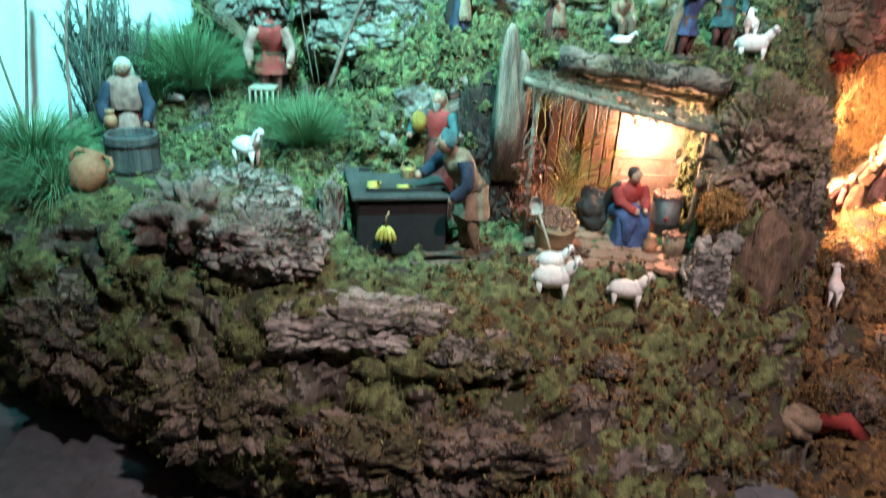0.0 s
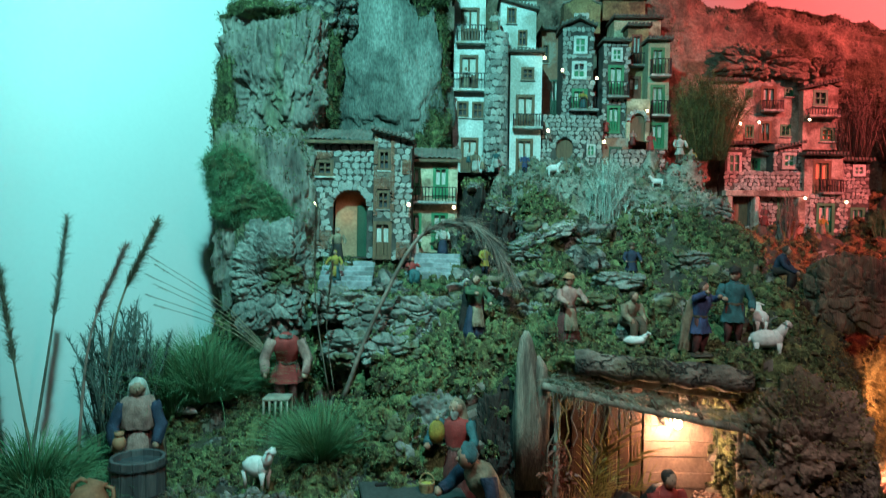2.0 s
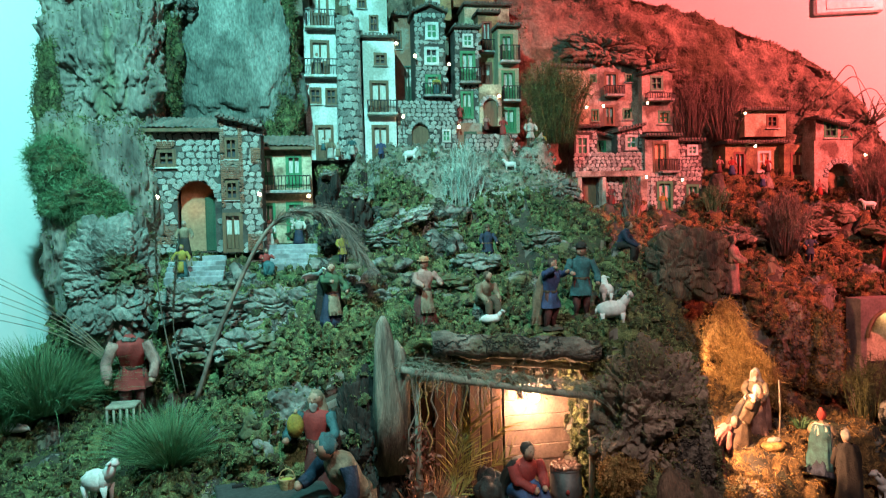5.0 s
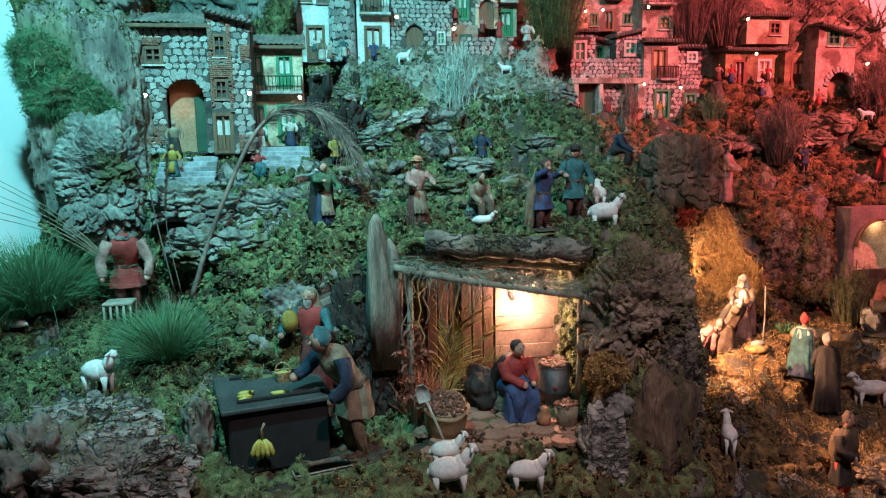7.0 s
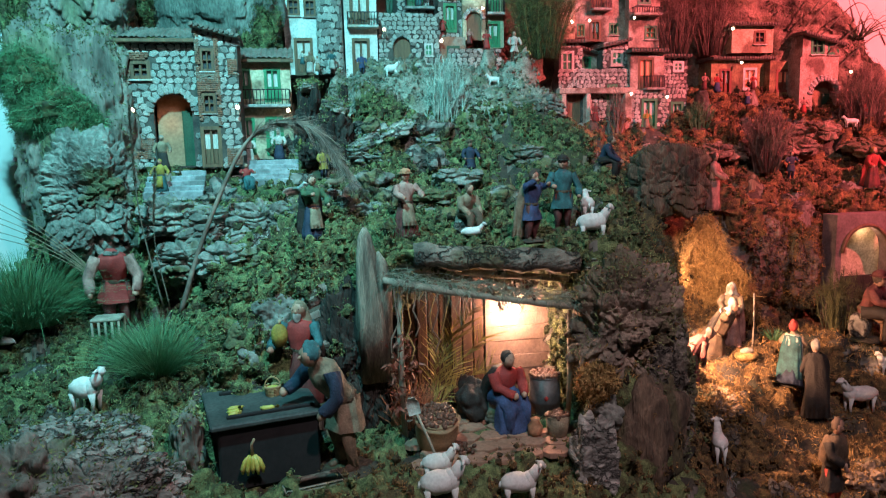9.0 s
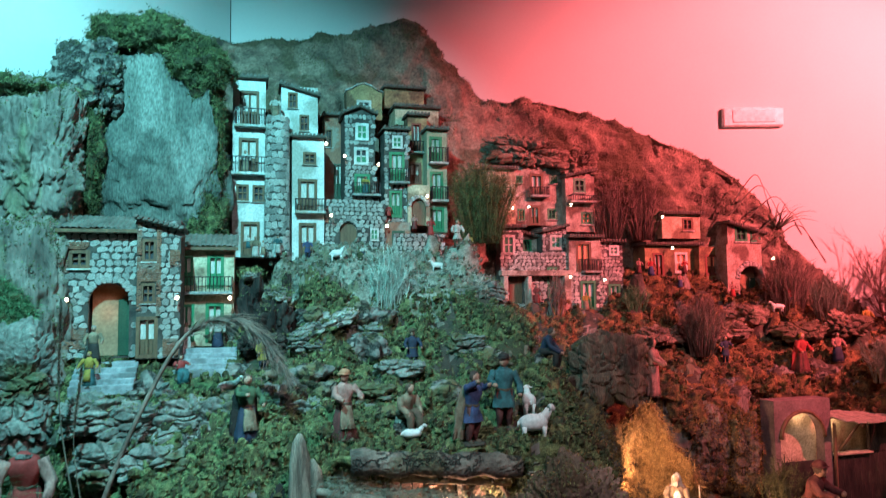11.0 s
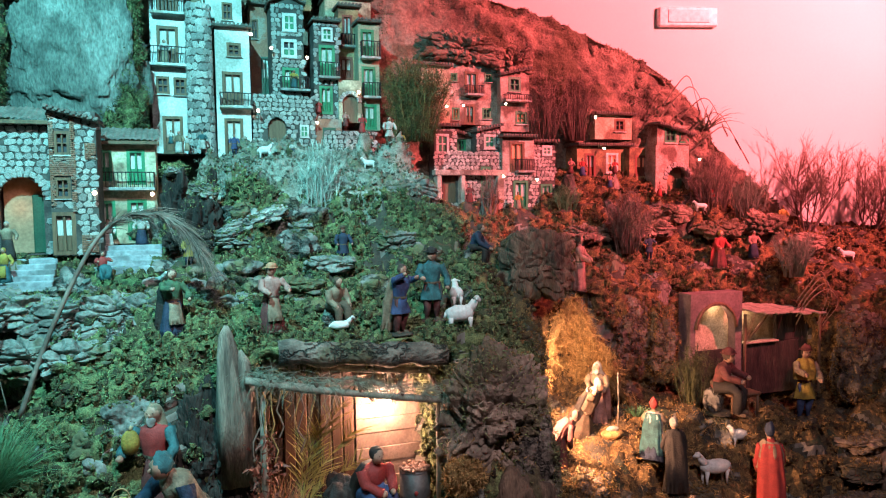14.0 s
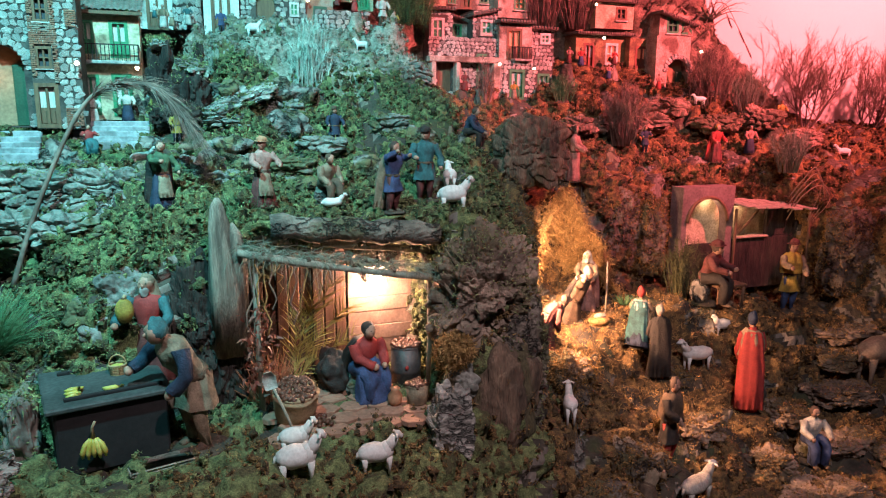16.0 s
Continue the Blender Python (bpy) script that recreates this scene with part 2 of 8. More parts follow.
M = {
    "plaster": mat("wall_plaster", (0.71, 0.70, 0.68), (0.77, 0.76, 0.74), 1.2, 60, 0.85, 0.05, depth=0.002, grain=(0.985, 1.015)),
    "dusky": mat("dusky_plaster", (0.12, 0.085, 0.08), (0.24, 0.17, 0.16), 14, 90, 0.9, 0.4, depth=0.003),
    "rose": mat("rose_plaster", (0.26, 0.19, 0.15), (0.56, 0.46, 0.38), 16, 110, 0.9, 0.5, third=(0.15, 0.10, 0.075), depth=0.004, grain=(0.55, 1.25)),
    "mossbed": mat("moss_bed", (0.034, 0.045, 0.016), (0.165, 0.190, 0.075), 40, 220, 0.97, 1.0, third=(0.055, 0.048, 0.020), depth=0.012, grain=(0.4, 1.35), island=0.5),
    "lichen": mat("pale_lichen_turf", (0.11, 0.112, 0.085), (0.32, 0.312, 0.255), 24, 160, 0.97, 1.0, third=(0.13, 0.13, 0.08), depth=0.010, grain=(0.5, 1.3), island=0.3),
    "drybed": mat("dry_moss_bed", (0.045, 0.026, 0.011), (0.210, 0.125, 0.045), 40, 220, 0.97, 1.0, third=(0.06, 0.038, 0.018), depth=0.012, grain=(0.4, 1.35), island=0.5),
    "tubwood": mat("dark_tub_wood", (0.05, 0.05, 0.055), (0.12, 0.115, 0.11), 14, 90, 0.75, 0.5, stretch=(3, 3, 0.3), depth=0.004),
    "dimwall": mat("unseen_wall_grey", (0.10, 0.10, 0.10), (0.14, 0.135, 0.13), 1.5, 40, 0.85, 0.08),
    "arch": mat("warm_plaster", (0.28, 0.16, 0.09), (0.40, 0.25, 0.15), 14, 90, 0.85, 0.3, depth=0.003),
    "tile": mat("floor_tile", (0.09, 0.10, 0.11), (0.14, 0.15, 0.16), 3, 30, 0.35, 0.05),
    "grout": mat("grout", (0.10, 0.10, 0.10), (0.15, 0.15, 0.15), 8, 60, 0.9, 0.2),
    "white": mat("white_limewash", (0.54, 0.53, 0.49), (0.74, 0.73, 0.69), 14, 110, 0.85, 0.4, third=(0.40, 0.38, 0.33), depth=0.004, grain=(0.7, 1.15)),
    "cream": mat("cream_plaster", (0.36, 0.30, 0.19), (0.62, 0.54, 0.37), 16, 110, 0.85, 0.45, third=(0.22, 0.16, 0.10), depth=0.004, grain=(0.6, 1.25)),
    "ochre": mat("ochre_plaster", (0.25, 0.16, 0.075), (0.46, 0.33, 0.165), 16, 110, 0.85, 0.45, third=(0.15, 0.09, 0.05), depth=0.004, grain=(0.55, 1.25)),
    "olive": mat("olive_plaster", (0.24, 0.25, 0.15), (0.36, 0.36, 0.24), 18, 130, 0.85, 0.35, depth=0.003),
    "brick": mat("red_brick", (0.22, 0.09, 0.06), (0.34, 0.16, 0.10), 30, 160, 0.9, 0.6, third=(0.30, 0.24, 0.19), depth=0.004),
    "mortar": mat("dark_mortar", (0.035, 0.030, 0.027), (0.11, 0.095, 0.08), 26, 150, 0.95, 0.6, depth=0.004),
    "stone": mat("pale_stone", (0.26, 0.26, 0.24), (0.70, 0.68, 0.63), 40, 150, 0.9, 0.7, third=(0.40, 0.34, 0.27), depth=0.005, vary=0.5),
    "roof": mat("grey_roof_tile", (0.10, 0.085, 0.07), (0.21, 0.18, 0.15), 22, 120, 0.95, 0.7, depth=0.005),
    "green": mat("green_paint", (0.02, 0.16, 0.07), (0.04, 0.24, 0.11), 30, 150, 0.5, 0.2, depth=0.002),
    "darkgreen": mat("dark_green_paint", (0.015, 0.06, 0.035), (0.03, 0.09, 0.05), 30, 150, 0.5, 0.2, depth=0.002),
    "brown": mat("brown_wood", (0.10, 0.055, 0.03), (0.20, 0.11, 0.06), 20, 120, 0.7, 0.5, stretch=(3, 3, 0.4), depth=0.003),
    "redwood": mat("red_brown_door", (0.16, 0.04, 0.025), (0.24, 0.07, 0.04), 20, 120, 0.6, 0.4, stretch=(3, 3, 0.4), depth=0.003),
    "plank": mat("warm_plank", (0.050, 0.024, 0.014), (0.140, 0.070, 0.042), 10, 90, 0.75, 0.5, stretch=(3, 3, 0.3), depth=0.004),
    "weathered": mat("weathered_wood", (0.22, 0.19, 0.15), (0.42, 0.36, 0.28), 14, 90, 0.85, 0.6, stretch=(3, 3, 0.3), depth=0.006),
    "iron": mat("black_iron", (0.02, 0.02, 0.02), (0.045, 0.04, 0.04), 40, 150, 0.5, 0.2, metal=0.6, depth=0.002),
    "glass": mat("dark_pane", (0.04, 0.05, 0.06), (0.09, 0.09, 0.09), 20, 60, 0.15, 0.0),
    "curtain": mat("pale_curtain", (0.45, 0.42, 0.38), (0.62, 0.58, 0.52), 60, 120, 0.8, 0.2, stretch=(4, 1, 0.5), depth=0.002),
    "lit": glow("lit_window", (1.0, 0.30, 0.16), 0.09),
    "bulb": glow("warm_bulb", (1.0, 0.72, 0.45), 14.0),
    "hotbulb": glow("bright_bulb", (1.0, 0.80, 0.50), 60.0),
    "bark": mat("cork_bark", (0.085, 0.070, 0.058), (0.28, 0.235, 0.195), 9, 55, 0.95, 1.0, stretch=(1.3, 1.3, 0.4), third=(0.15, 0.15, 0.09), depth=0.02, grain=(0.6, 1.3)),
    "rock": mat("grey_rock", (0.075, 0.070, 0.058), (0.31, 0.285, 0.25), 16, 70, 0.92, 1.0, third=(0.13, 0.12, 0.055), depth=0.022, crack=13, crack_width=0.05),
    "paleslab": mat("grey_slab", (0.050, 0.060, 0.050), (0.165, 0.178, 0.150), 9, 90, 0.8, 1.0, stretch=(1.5, 1.2, 0.6), third=(0.21, 0.22, 0.19), spread=0.22, depth=0.010, grain=(0.45, 1.5)),
    "brownrock": mat("brown_mountain", (0.085, 0.062, 0.047), (0.36, 0.26, 0.190), 9, 70, 0.95, 1.0, third=(0.11, 0.085, 0.05), depth=0.018, grain=(0.55, 1.35)),
    "driftbark": mat("smooth_brown_bark", (0.045, 0.030, 0.021), (0.22, 0.145, 0.095), 12, 80, 0.9, 1.0, stretch=(2.2, 2.2, 0.45), third=(0.085, 0.07, 0.035), depth=0.016, grain=(0.6, 1.3)),
    "darkleaf": mat("dark_needles", (0.025, 0.028, 0.013), (0.12, 0.125, 0.05), 30, 110, 0.9, 0.3, depth=0.003),
    "driftwood": mat("driftwood", (0.06, 0.045, 0.034), (0.36, 0.30, 0.23), 9, 80, 0.85, 0.8, stretch=(5, 5, 0.3), depth=0.008, grain=(0.5, 1.3)),
    "palebark": mat("pale_cork", (0.095, 0.088, 0.075), (0.48, 0.45, 0.40), 14, 70, 0.92, 1.0, stretch=(0.6, 1.4, 1.4), depth=0.018, crack=9, crack_width=0.03, grain=(0.6, 1.3)),
    "backboard": mat("tan_board", (0.17, 0.11, 0.085), (0.30, 0.205, 0.160), 16, 110, 0.85, 0.4, depth=0.004),
    # Taken darker than the bark, to carry shade on trunk and shed.
    "darkbark": mat("shaded_dark_bark", (0.010, 0.008, 0.006), (0.050, 0.038, 0.030), 14, 80, 0.92, 1.0, stretch=(2.2, 2.2, 0.4), depth=0.018, grain=(0.5, 1.4)),
    "crackrock": mat("pale_cracked_rock", (0.075, 0.076, 0.064), (0.27, 0.265, 0.23), 10, 80, 0.92, 0.9, third=(0.09, 0.09, 0.042), depth=0.012, grain=(0.55, 1.3)),
    "darkmoss": mat("dark_olive_moss", (0.024, 0.031, 0.010), (0.135, 0.155, 0.055), 20, 140, 0.95, 0.6, depth=0.004, grain=(0.6, 1.3), island=0.45),
    "frontrock": mat("dark_brown_rock", (0.046, 0.038, 0.030), (0.270, 0.220, 0.175), 12, 75, 0.95, 1.0, third=(0.10, 0.09, 0.045), depth=0.022, crack=9, crack_width=0.028, grain=(0.6, 1.35)),
    "palm": mat("palm_leaf", (0.20, 0.17, 0.04), (0.48, 0.42, 0.12), 20, 90, 0.8, 0.3, depth=0.002),
    "soil": mat("dark_soil", (0.022, 0.018, 0.013), (0.085, 0.068, 0.048), 11, 60, 0.97, 1.0, third=(0.05, 0.055, 0.025), depth=0.02),
    "moss": mat("green_moss", (0.052, 0.068, 0.023), (0.270, 0.298, 0.122), 16, 140, 0.95, 0.4, depth=0.003, grain=(0.6, 1.3), island=0.45),
    "drymoss": mat("dry_moss", (0.085, 0.046, 0.014), (0.340, 0.200, 0.066), 16, 140, 0.95, 0.4, depth=0.003, grain=(0.6, 1.3), island=0.45),
    "hay": mat("yellow_straw", (0.20, 0.105, 0.035), (0.52, 0.32, 0.115), 40, 140, 0.85, 0.7, depth=0.006, grain=(0.5, 1.4)),
    "leaf": mat("green_leaf", (0.055, 0.14, 0.055), (0.15, 0.29, 0.14), 10, 60, 0.65, 0.2, depth=0.002),
    "olivetwig": mat("grey_green_twig", (0.11, 0.13, 0.09), (0.22, 0.24, 0.18), 14, 60, 0.8, 0.2, depth=0.002),
    "silver": mat("silver_green_twig", (0.26, 0.31, 0.26), (0.50, 0.55, 0.47), 14, 60, 0.8, 0.2, depth=0.002, island=0.3),
    "heather": mat("heather_leaf", (0.045, 0.060, 0.048), (0.130, 0.150, 0.120), 14, 60, 0.8, 0.2, depth=0.002, island=0.4),
    "broom": mat("broom_needles", (0.040, 0.050, 0.016), (0.150, 0.165, 0.055), 30, 110, 0.9, 0.3, depth=0.003, island=0.4),
    "twig": mat("dry_twig", (0.10, 0.070, 0.056), (0.27, 0.195, 0.155), 14, 60, 0.85, 0.2, depth=0.002, island=0.4),
    "pampas": mat("pampas_stem", (0.09, 0.078, 0.058), (0.24, 0.205, 0.155), 14, 60, 0.85, 0.2, depth=0.002),
    "slate": mat("blue_grey_step", (0.20, 0.22, 0.23), (0.36, 0.38, 0.39), 20, 90, 0.8, 0.5, third=(0.15, 0.16, 0.16), depth=0.005),
    "paving": mat("terracotta_paving", (0.26, 0.135, 0.09), (0.40, 0.22, 0.15), 14, 80, 0.85, 0.4, depth=0.004),
    "tabletop": mat("dark_grey_board", (0.028, 0.034, 0.032), (0.062, 0.068, 0.064), 10, 90, 0.75, 0.4, depth=0.003, grain=(0.6, 1.4)),
    "tableskirt": mat("black_cloth", (0.006, 0.005, 0.006), (0.018, 0.015, 0.015), 12, 90, 0.95, 0.4, depth=0.004),
    "yellow": mat("yellow_fruit", (0.42, 0.36, 0.05), (0.62, 0.54, 0.14), 30, 90, 0.45, 0.1, depth=0.001),
    "wicker": mat("wicker", (0.28, 0.18, 0.08), (0.46, 0.31, 0.15), 60, 140, 0.8, 0.7, stretch=(1, 1, 3), depth=0.004),
    "sack": mat("sackcloth", (0.30, 0.21, 0.12), (0.44, 0.32, 0.19), 30, 160, 0.95, 0.6, depth=0.003),
    "chestnut": mat("chestnut", (0.050, 0.018, 0.010), (0.125, 0.048, 0.026), 40, 100, 0.5, 0.1, depth=0.001),
    "terracotta": mat("terracotta", (0.34, 0.14, 0.07), (0.46, 0.22, 0.12), 20, 100, 0.75, 0.3, depth=0.003),
    "darkmetal": mat("sooty_drum", (0.05, 0.045, 0.045), (0.11, 0.10, 0.095), 14, 80, 0.55, 0.3, metal=0.5, depth=0.003),
    "wool": mat("white_wool", (0.60, 0.58, 0.54), (0.76, 0.74, 0.70), 50, 150, 0.9, 0.5, depth=0.003, grain=(0.85, 1.08)),
    "greywool": mat("grey_wool", (0.30, 0.28, 0.25), (0.46, 0.43, 0.38), 50, 150, 0.9, 0.8, depth=0.004),
    "hide": mat("donkey_hide", (0.20, 0.14, 0.10), (0.32, 0.24, 0.18), 20, 100, 0.85, 0.3, depth=0.003),
    "skin": mat("painted_skin", (0.30, 0.16, 0.11), (0.44, 0.26, 0.18), 20, 100, 0.55, 0.15, depth=0.002),
    "hair": mat("dark_hair", (0.04, 0.025, 0.02), (0.10, 0.065, 0.045), 40, 150, 0.8, 0.5, depth=0.003),
    "greyhair": mat("grey_hair", (0.17, 0.155, 0.135), (0.34, 0.315, 0.28), 40, 150, 0.8, 0.5, depth=0.003),
    "c_white": mat("white_cloth", (0.26, 0.24, 0.21), (0.56, 0.53, 0.47), 34, 190, 0.8, 0.8, depth=0.005, grain=(0.75, 1.15)),
    "c_blue": mat("blue_cloth", (0.018, 0.028, 0.07), (0.06, 0.09, 0.205), 34, 190, 0.8, 0.8, depth=0.005, grain=(0.75, 1.15)),
    "c_navy": mat("navy_cloth", (0.008, 0.014, 0.03), (0.03, 0.045, 0.085), 34, 190, 0.8, 0.8, depth=0.005, grain=(0.75, 1.15)),
    "c_teal": mat("teal_cloth", (0.014, 0.052, 0.056), (0.045, 0.15, 0.16), 34, 190, 0.8, 0.8, depth=0.005, grain=(0.75, 1.15)),
    "c_red": mat("red_cloth", (0.25, 0.026, 0.022), (0.37, 0.044, 0.038), 34, 190, 0.8, 0.5, depth=0.004, grain=(0.8, 1.12)),
    "c_wine": mat("wine_cloth", (0.06, 0.015, 0.014), (0.17, 0.048, 0.042), 34, 190, 0.8, 0.8, depth=0.005, grain=(0.75, 1.15)),
    "c_brown": mat("brown_cloth", (0.045, 0.028, 0.017), (0.14, 0.09, 0.056), 34, 190, 0.8, 0.8, depth=0.005, grain=(0.75, 1.15)),
    "c_tan": mat("tan_cloth", (0.12, 0.088, 0.055), (0.32, 0.24, 0.16), 34, 190, 0.8, 0.8, depth=0.005, grain=(0.75, 1.15)),
    "c_yellow": mat("yellow_cloth", (0.19, 0.125, 0.018), (0.4, 0.28, 0.05), 34, 190, 0.8, 0.8, depth=0.005, grain=(0.75, 1.15)),
    "c_green": mat("green_cloth", (0.024, 0.05, 0.026), (0.075, 0.135, 0.066), 34, 190, 0.8, 0.8, depth=0.005, grain=(0.75, 1.15)),
    "c_black": mat("black_brown_cloth", (0.01, 0.008, 0.006), (0.038, 0.03, 0.026), 34, 190, 0.8, 0.8, depth=0.005, grain=(0.75, 1.15)),
    "c_pink": mat("pink_cloth", (0.2, 0.095, 0.08), (0.45, 0.25, 0.205), 34, 190, 0.8, 0.8, depth=0.005, grain=(0.75, 1.15)),
    "plastic": mat("white_plastic", (0.72, 0.72, 0.70), (0.80, 0.80, 0.78), 4, 30, 0.4, 0.02),
    "diffuser": mat("pale_diffuser", (0.55, 0.55, 0.54), (0.68, 0.68, 0.66), 6, 30, 0.25, 0.02),
}


# ---- geometry helpers ----
class Geo:
    """Collects faces of several materials for one mesh."""

    def __init__(self):
        self.v, self.f, self.m, self.names = [], [], [], []

    def slot(self, name):
        if name not in self.names:
            self.names.append(name)
        return self.names.index(name)

    def add(self, verts, faces, name):
        o, k = len(self.v), self.slot(name)
        self.v += [tuple(p) for p in verts]
        self.f += [tuple(i + o for i in f) for f in faces]
        self.m += [k] * len(faces)

    def tube(self, pts, rads, name, n=10, caps=True, squash=1.0, wave=0.0, waves=0, phase=0.0):
        """A loft of rings along pts. squash: depth to width of a ring; wave: folds of cloth."""
        pts = [Vector(p) for p in pts]
        verts, side = [], None
        for i, p in enumerate(pts):
            d = (pts[min(i + 1, len(pts) - 1)] - pts[max(i - 1, 0)]).normalized()
            ref = Vector((1, 0, 0)) if abs(d.x) < 0.9 else Vector((0, 1, 0))
            side = (ref - d * ref.dot(d)).normalized()
            up = d.cross(side)
            for k in range(n):
                a = 2 * math.pi * k / n
                r = rads[i] * (1 + wave * math.sin(a * waves + phase + i * 0.7))
                verts.append(p + side * (r * math.cos(a)) + up * (r * squash * math.sin(a)))
        faces = [(i * n + k, i * n + (k + 1) % n, (i + 1) * n + (k + 1) % n, (i + 1) * n + k) for i in range(len(pts) - 1) for k in range(n)]
        if caps:
            faces += [tuple(range(n))[::-1], tuple(range((len(pts) - 1) * n, len(pts) * n))]
        self.add(verts, faces, name)

    def ball(self, c, r, name, n=10, rings=7, rough=0.0, seed=0.0):
        """An ellipsoid; r is a number or three."""
        rx, ry, rz = (r, r, r) if isinstance(r, (int, float)) else r
        verts = [(c[0], c[1], c[2] - rz)]
        for i in range(1, rings):
            b = math.pi * i / rings - math.pi / 2
            for k in range(n):
                a = 2 * math.pi * k / n
                q = Vector((math.cos(a) * math.cos(b), math.sin(a) * math.cos(b), math.sin(b)))
                s = 1 + rough * noise.noise(q * 2.3 + Vector((seed, seed * 1.7, 0)))
                verts.append((c[0] + rx * q.x * s, c[1] + ry * q.y * s, c[2] + rz * q.z * s))
        verts.append((c[0], c[1], c[2] + rz))
        top = len(verts) - 1
        faces = [(0, 1 + (k + 1) % n, 1 + k) for k in range(n)]
        faces += [(1 + i * n + k, 1 + i * n + (k + 1) % n, 1 + (i + 1) * n + (k + 1) % n, 1 + (i + 1) * n + k) for i in range(rings - 2) for k in range(n)]
        faces += [(top, 1 + (rings - 2) * n + k, 1 + (rings - 2) * n + (k + 1) % n) for k in range(n)]
        self.add(verts, faces, name)

    def box(self, x0, x1, y0, y1, z0, z1, name, c=0.002, turn=None):
        """A box with chamfered edges; turn: a matrix applied to it."""
        c = min(c, (x1 - x0) / 3, (y1 - y0) / 3, (z1 - z0) / 3)
        verts, idx = [], {}
        for sx in (0, 1):
            for sy in (0, 1):
                for sz in (0, 1):
                    p = (x1 if sx else x0, y1 if sy else y0, z1 if sz else z0)
                    e = (-c if sx else c, -c if sy else c, -c if sz else c)
                    for a in range(3):
                        q = [p[k] + (0 if k == a else e[k]) for k in range(3)]
                        idx[sx, sy, sz, a] = len(verts)
                        verts.append(Vector(q))
        faces = []
        for a in range(3):
            b, d = (a + 1) % 3, (a + 2) % 3
            for s in (0, 1):
                ring = []
                for sb, sd in ((0, 0), (1, 0), (1, 1), (0, 1)):
                    k = [0, 0, 0]
                    k[a], k[b], k[d] = s, sb, sd
                    ring.append(idx[(*k, a)])
                faces.append(tuple(ring if s else ring[::-1]))
            for sb in (0, 1):
                for sd in (0, 1):
                    k0, k1 = [0, 0, 0], [0, 0, 0]
                    k0[a], k0[b], k0[d] = 0, sb, sd
                    k1[a], k1[b], k1[d] = 1, sb, sd
                    ring = (idx[(*k0, b)], idx[(*k1, b)], idx[(*k1, d)], idx[(*k0, d)])
                    faces.append(ring if sb == sd else ring[::-1])
        for sx in (0, 1):
            for sy in (0, 1):
                for sz in (0, 1):
                    tri = (idx[sx, sy, sz, 0], idx[sx, sy, sz, 1], idx[sx, sy, sz, 2])
                    faces.append(tri if (sx + sy + sz) % 2 else tri[::-1])
        if turn is not None:
            verts = [turn @ v for v in verts]
        self.add(verts, faces, name)

    def mesh(self, name, smooth=True):
        me = bpy.data.meshes.new(name)
        me.from_pydata(self.v, [], self.f)
        for k in self.names:
            me.materials.append(M[k])
        me.polygons.foreach_set("material_index", self.m)
        me.polygons.foreach_set("use_smooth", [smooth] * len(self.f))
        me.update()
        return me


def thing(name, x, y, z, label, category, geo=None, turn=0.0, group="", kind="", smooth=True):
    """A top-level thing at its place: a mesh, or an Empty for parts."""
    ob = new(name, geo.mesh(name, smooth) if geo else None)
    ob.matrix_world = pose(x, y, z, 0, 0, turn)
    return tagged(ob, label, category, group, kind)


def part(name, geo, parent, label="", smooth=False, at=(0, 0, 0)):
    ob = new(name, geo.mesh(name, smooth))
    ob.parent = parent
    ob.location = at
    return tagged(ob, label)


FEET = []


# ---- room ----
CORNER, LEFT_END, RIGHT_END = (-0.05, 4.40), (-3.05, 0.52), (5.20, 2.95)


def wall(name, a, b, z1=4.0, thick=0.12, z0=0.0, label="white painted plaster wall", finish="plaster"):
    """A plastered wall from a to b in plan, its thickness to the left of the way."""
    d = Vector((b[0] - a[0], b[1] - a[1], 0))
    g = Geo()
    g.box(0, d.length, 0, thick, z0, z1, finish, 0.004)
    ob = thing(name, a[0], a[1], 0, label, "wall", g, math.degrees(math.atan2(d.y, d.x)), kind="structure", smooth=False)
    return ob


wall("wall_west", LEFT_END, CORNER)
wall("wall_north", CORNER, RIGHT_END)
# Unseen walls and ceiling, coloured dark to hold down bounced light.
wall("wall_east", RIGHT_END, (5.2, -3.2), label="unseen room wall, kept dark to limit bounced light", finish="dimwall")
wall("wall_south_east", (5.2, -3.2), (2.0, -3.2), label="unseen room wall, kept dark to limit bounced light", finish="dimwall")
wall("wall_south_west", (0.0, -3.2), (-3.05, -3.2), label="unseen room wall, kept dark to limit bounced light", finish="dimwall")
wall("wall_south_lintel", (2.0, -3.2), (0.0, -3.2), 4.0, 0.12, 3.0, "unseen wall over the south opening, kept dark to limit bounced light", "dimwall")
wall("wall_west_near", (-3.05, -3.2), LEFT_END, label="unseen room wall, kept dark to limit bounced light", finish="dimwall")
g = Geo()
g.box(-3.2, 5.4, -3.4, 4.6, 4.0, 4.12, "dimwall", 0.004)
thing("ceiling", 0, 0, 0, "unseen ceiling, kept dark to limit bounced light", "ceiling", g, kind="structure", smooth=False)
g = Geo()
g.box(-6, 8, -9, 4.6, -0.1, -0.003, "grout", 0.004)
floor = thing("floor", 0, 0, 0, "pale blue-grey ceramic tiled floor", "floor", g, kind="structure", smooth=False)
g = Geo()
g.box(-0.164, 0.164, -0.164, 0.164, -0.006, 0.0, "tile", 0.002)
tile_mesh = g.mesh("tile", False)
for i in range(-7, 7):
    for j in range(-4, 8):
        ob = new("tile", tile_mesh)
        ob.parent, ob.location = floor, (i * 0.333 - 0.1, j * 0.333 + 0.05, 0)

# emergency lamp on the back wall
g = Geo()
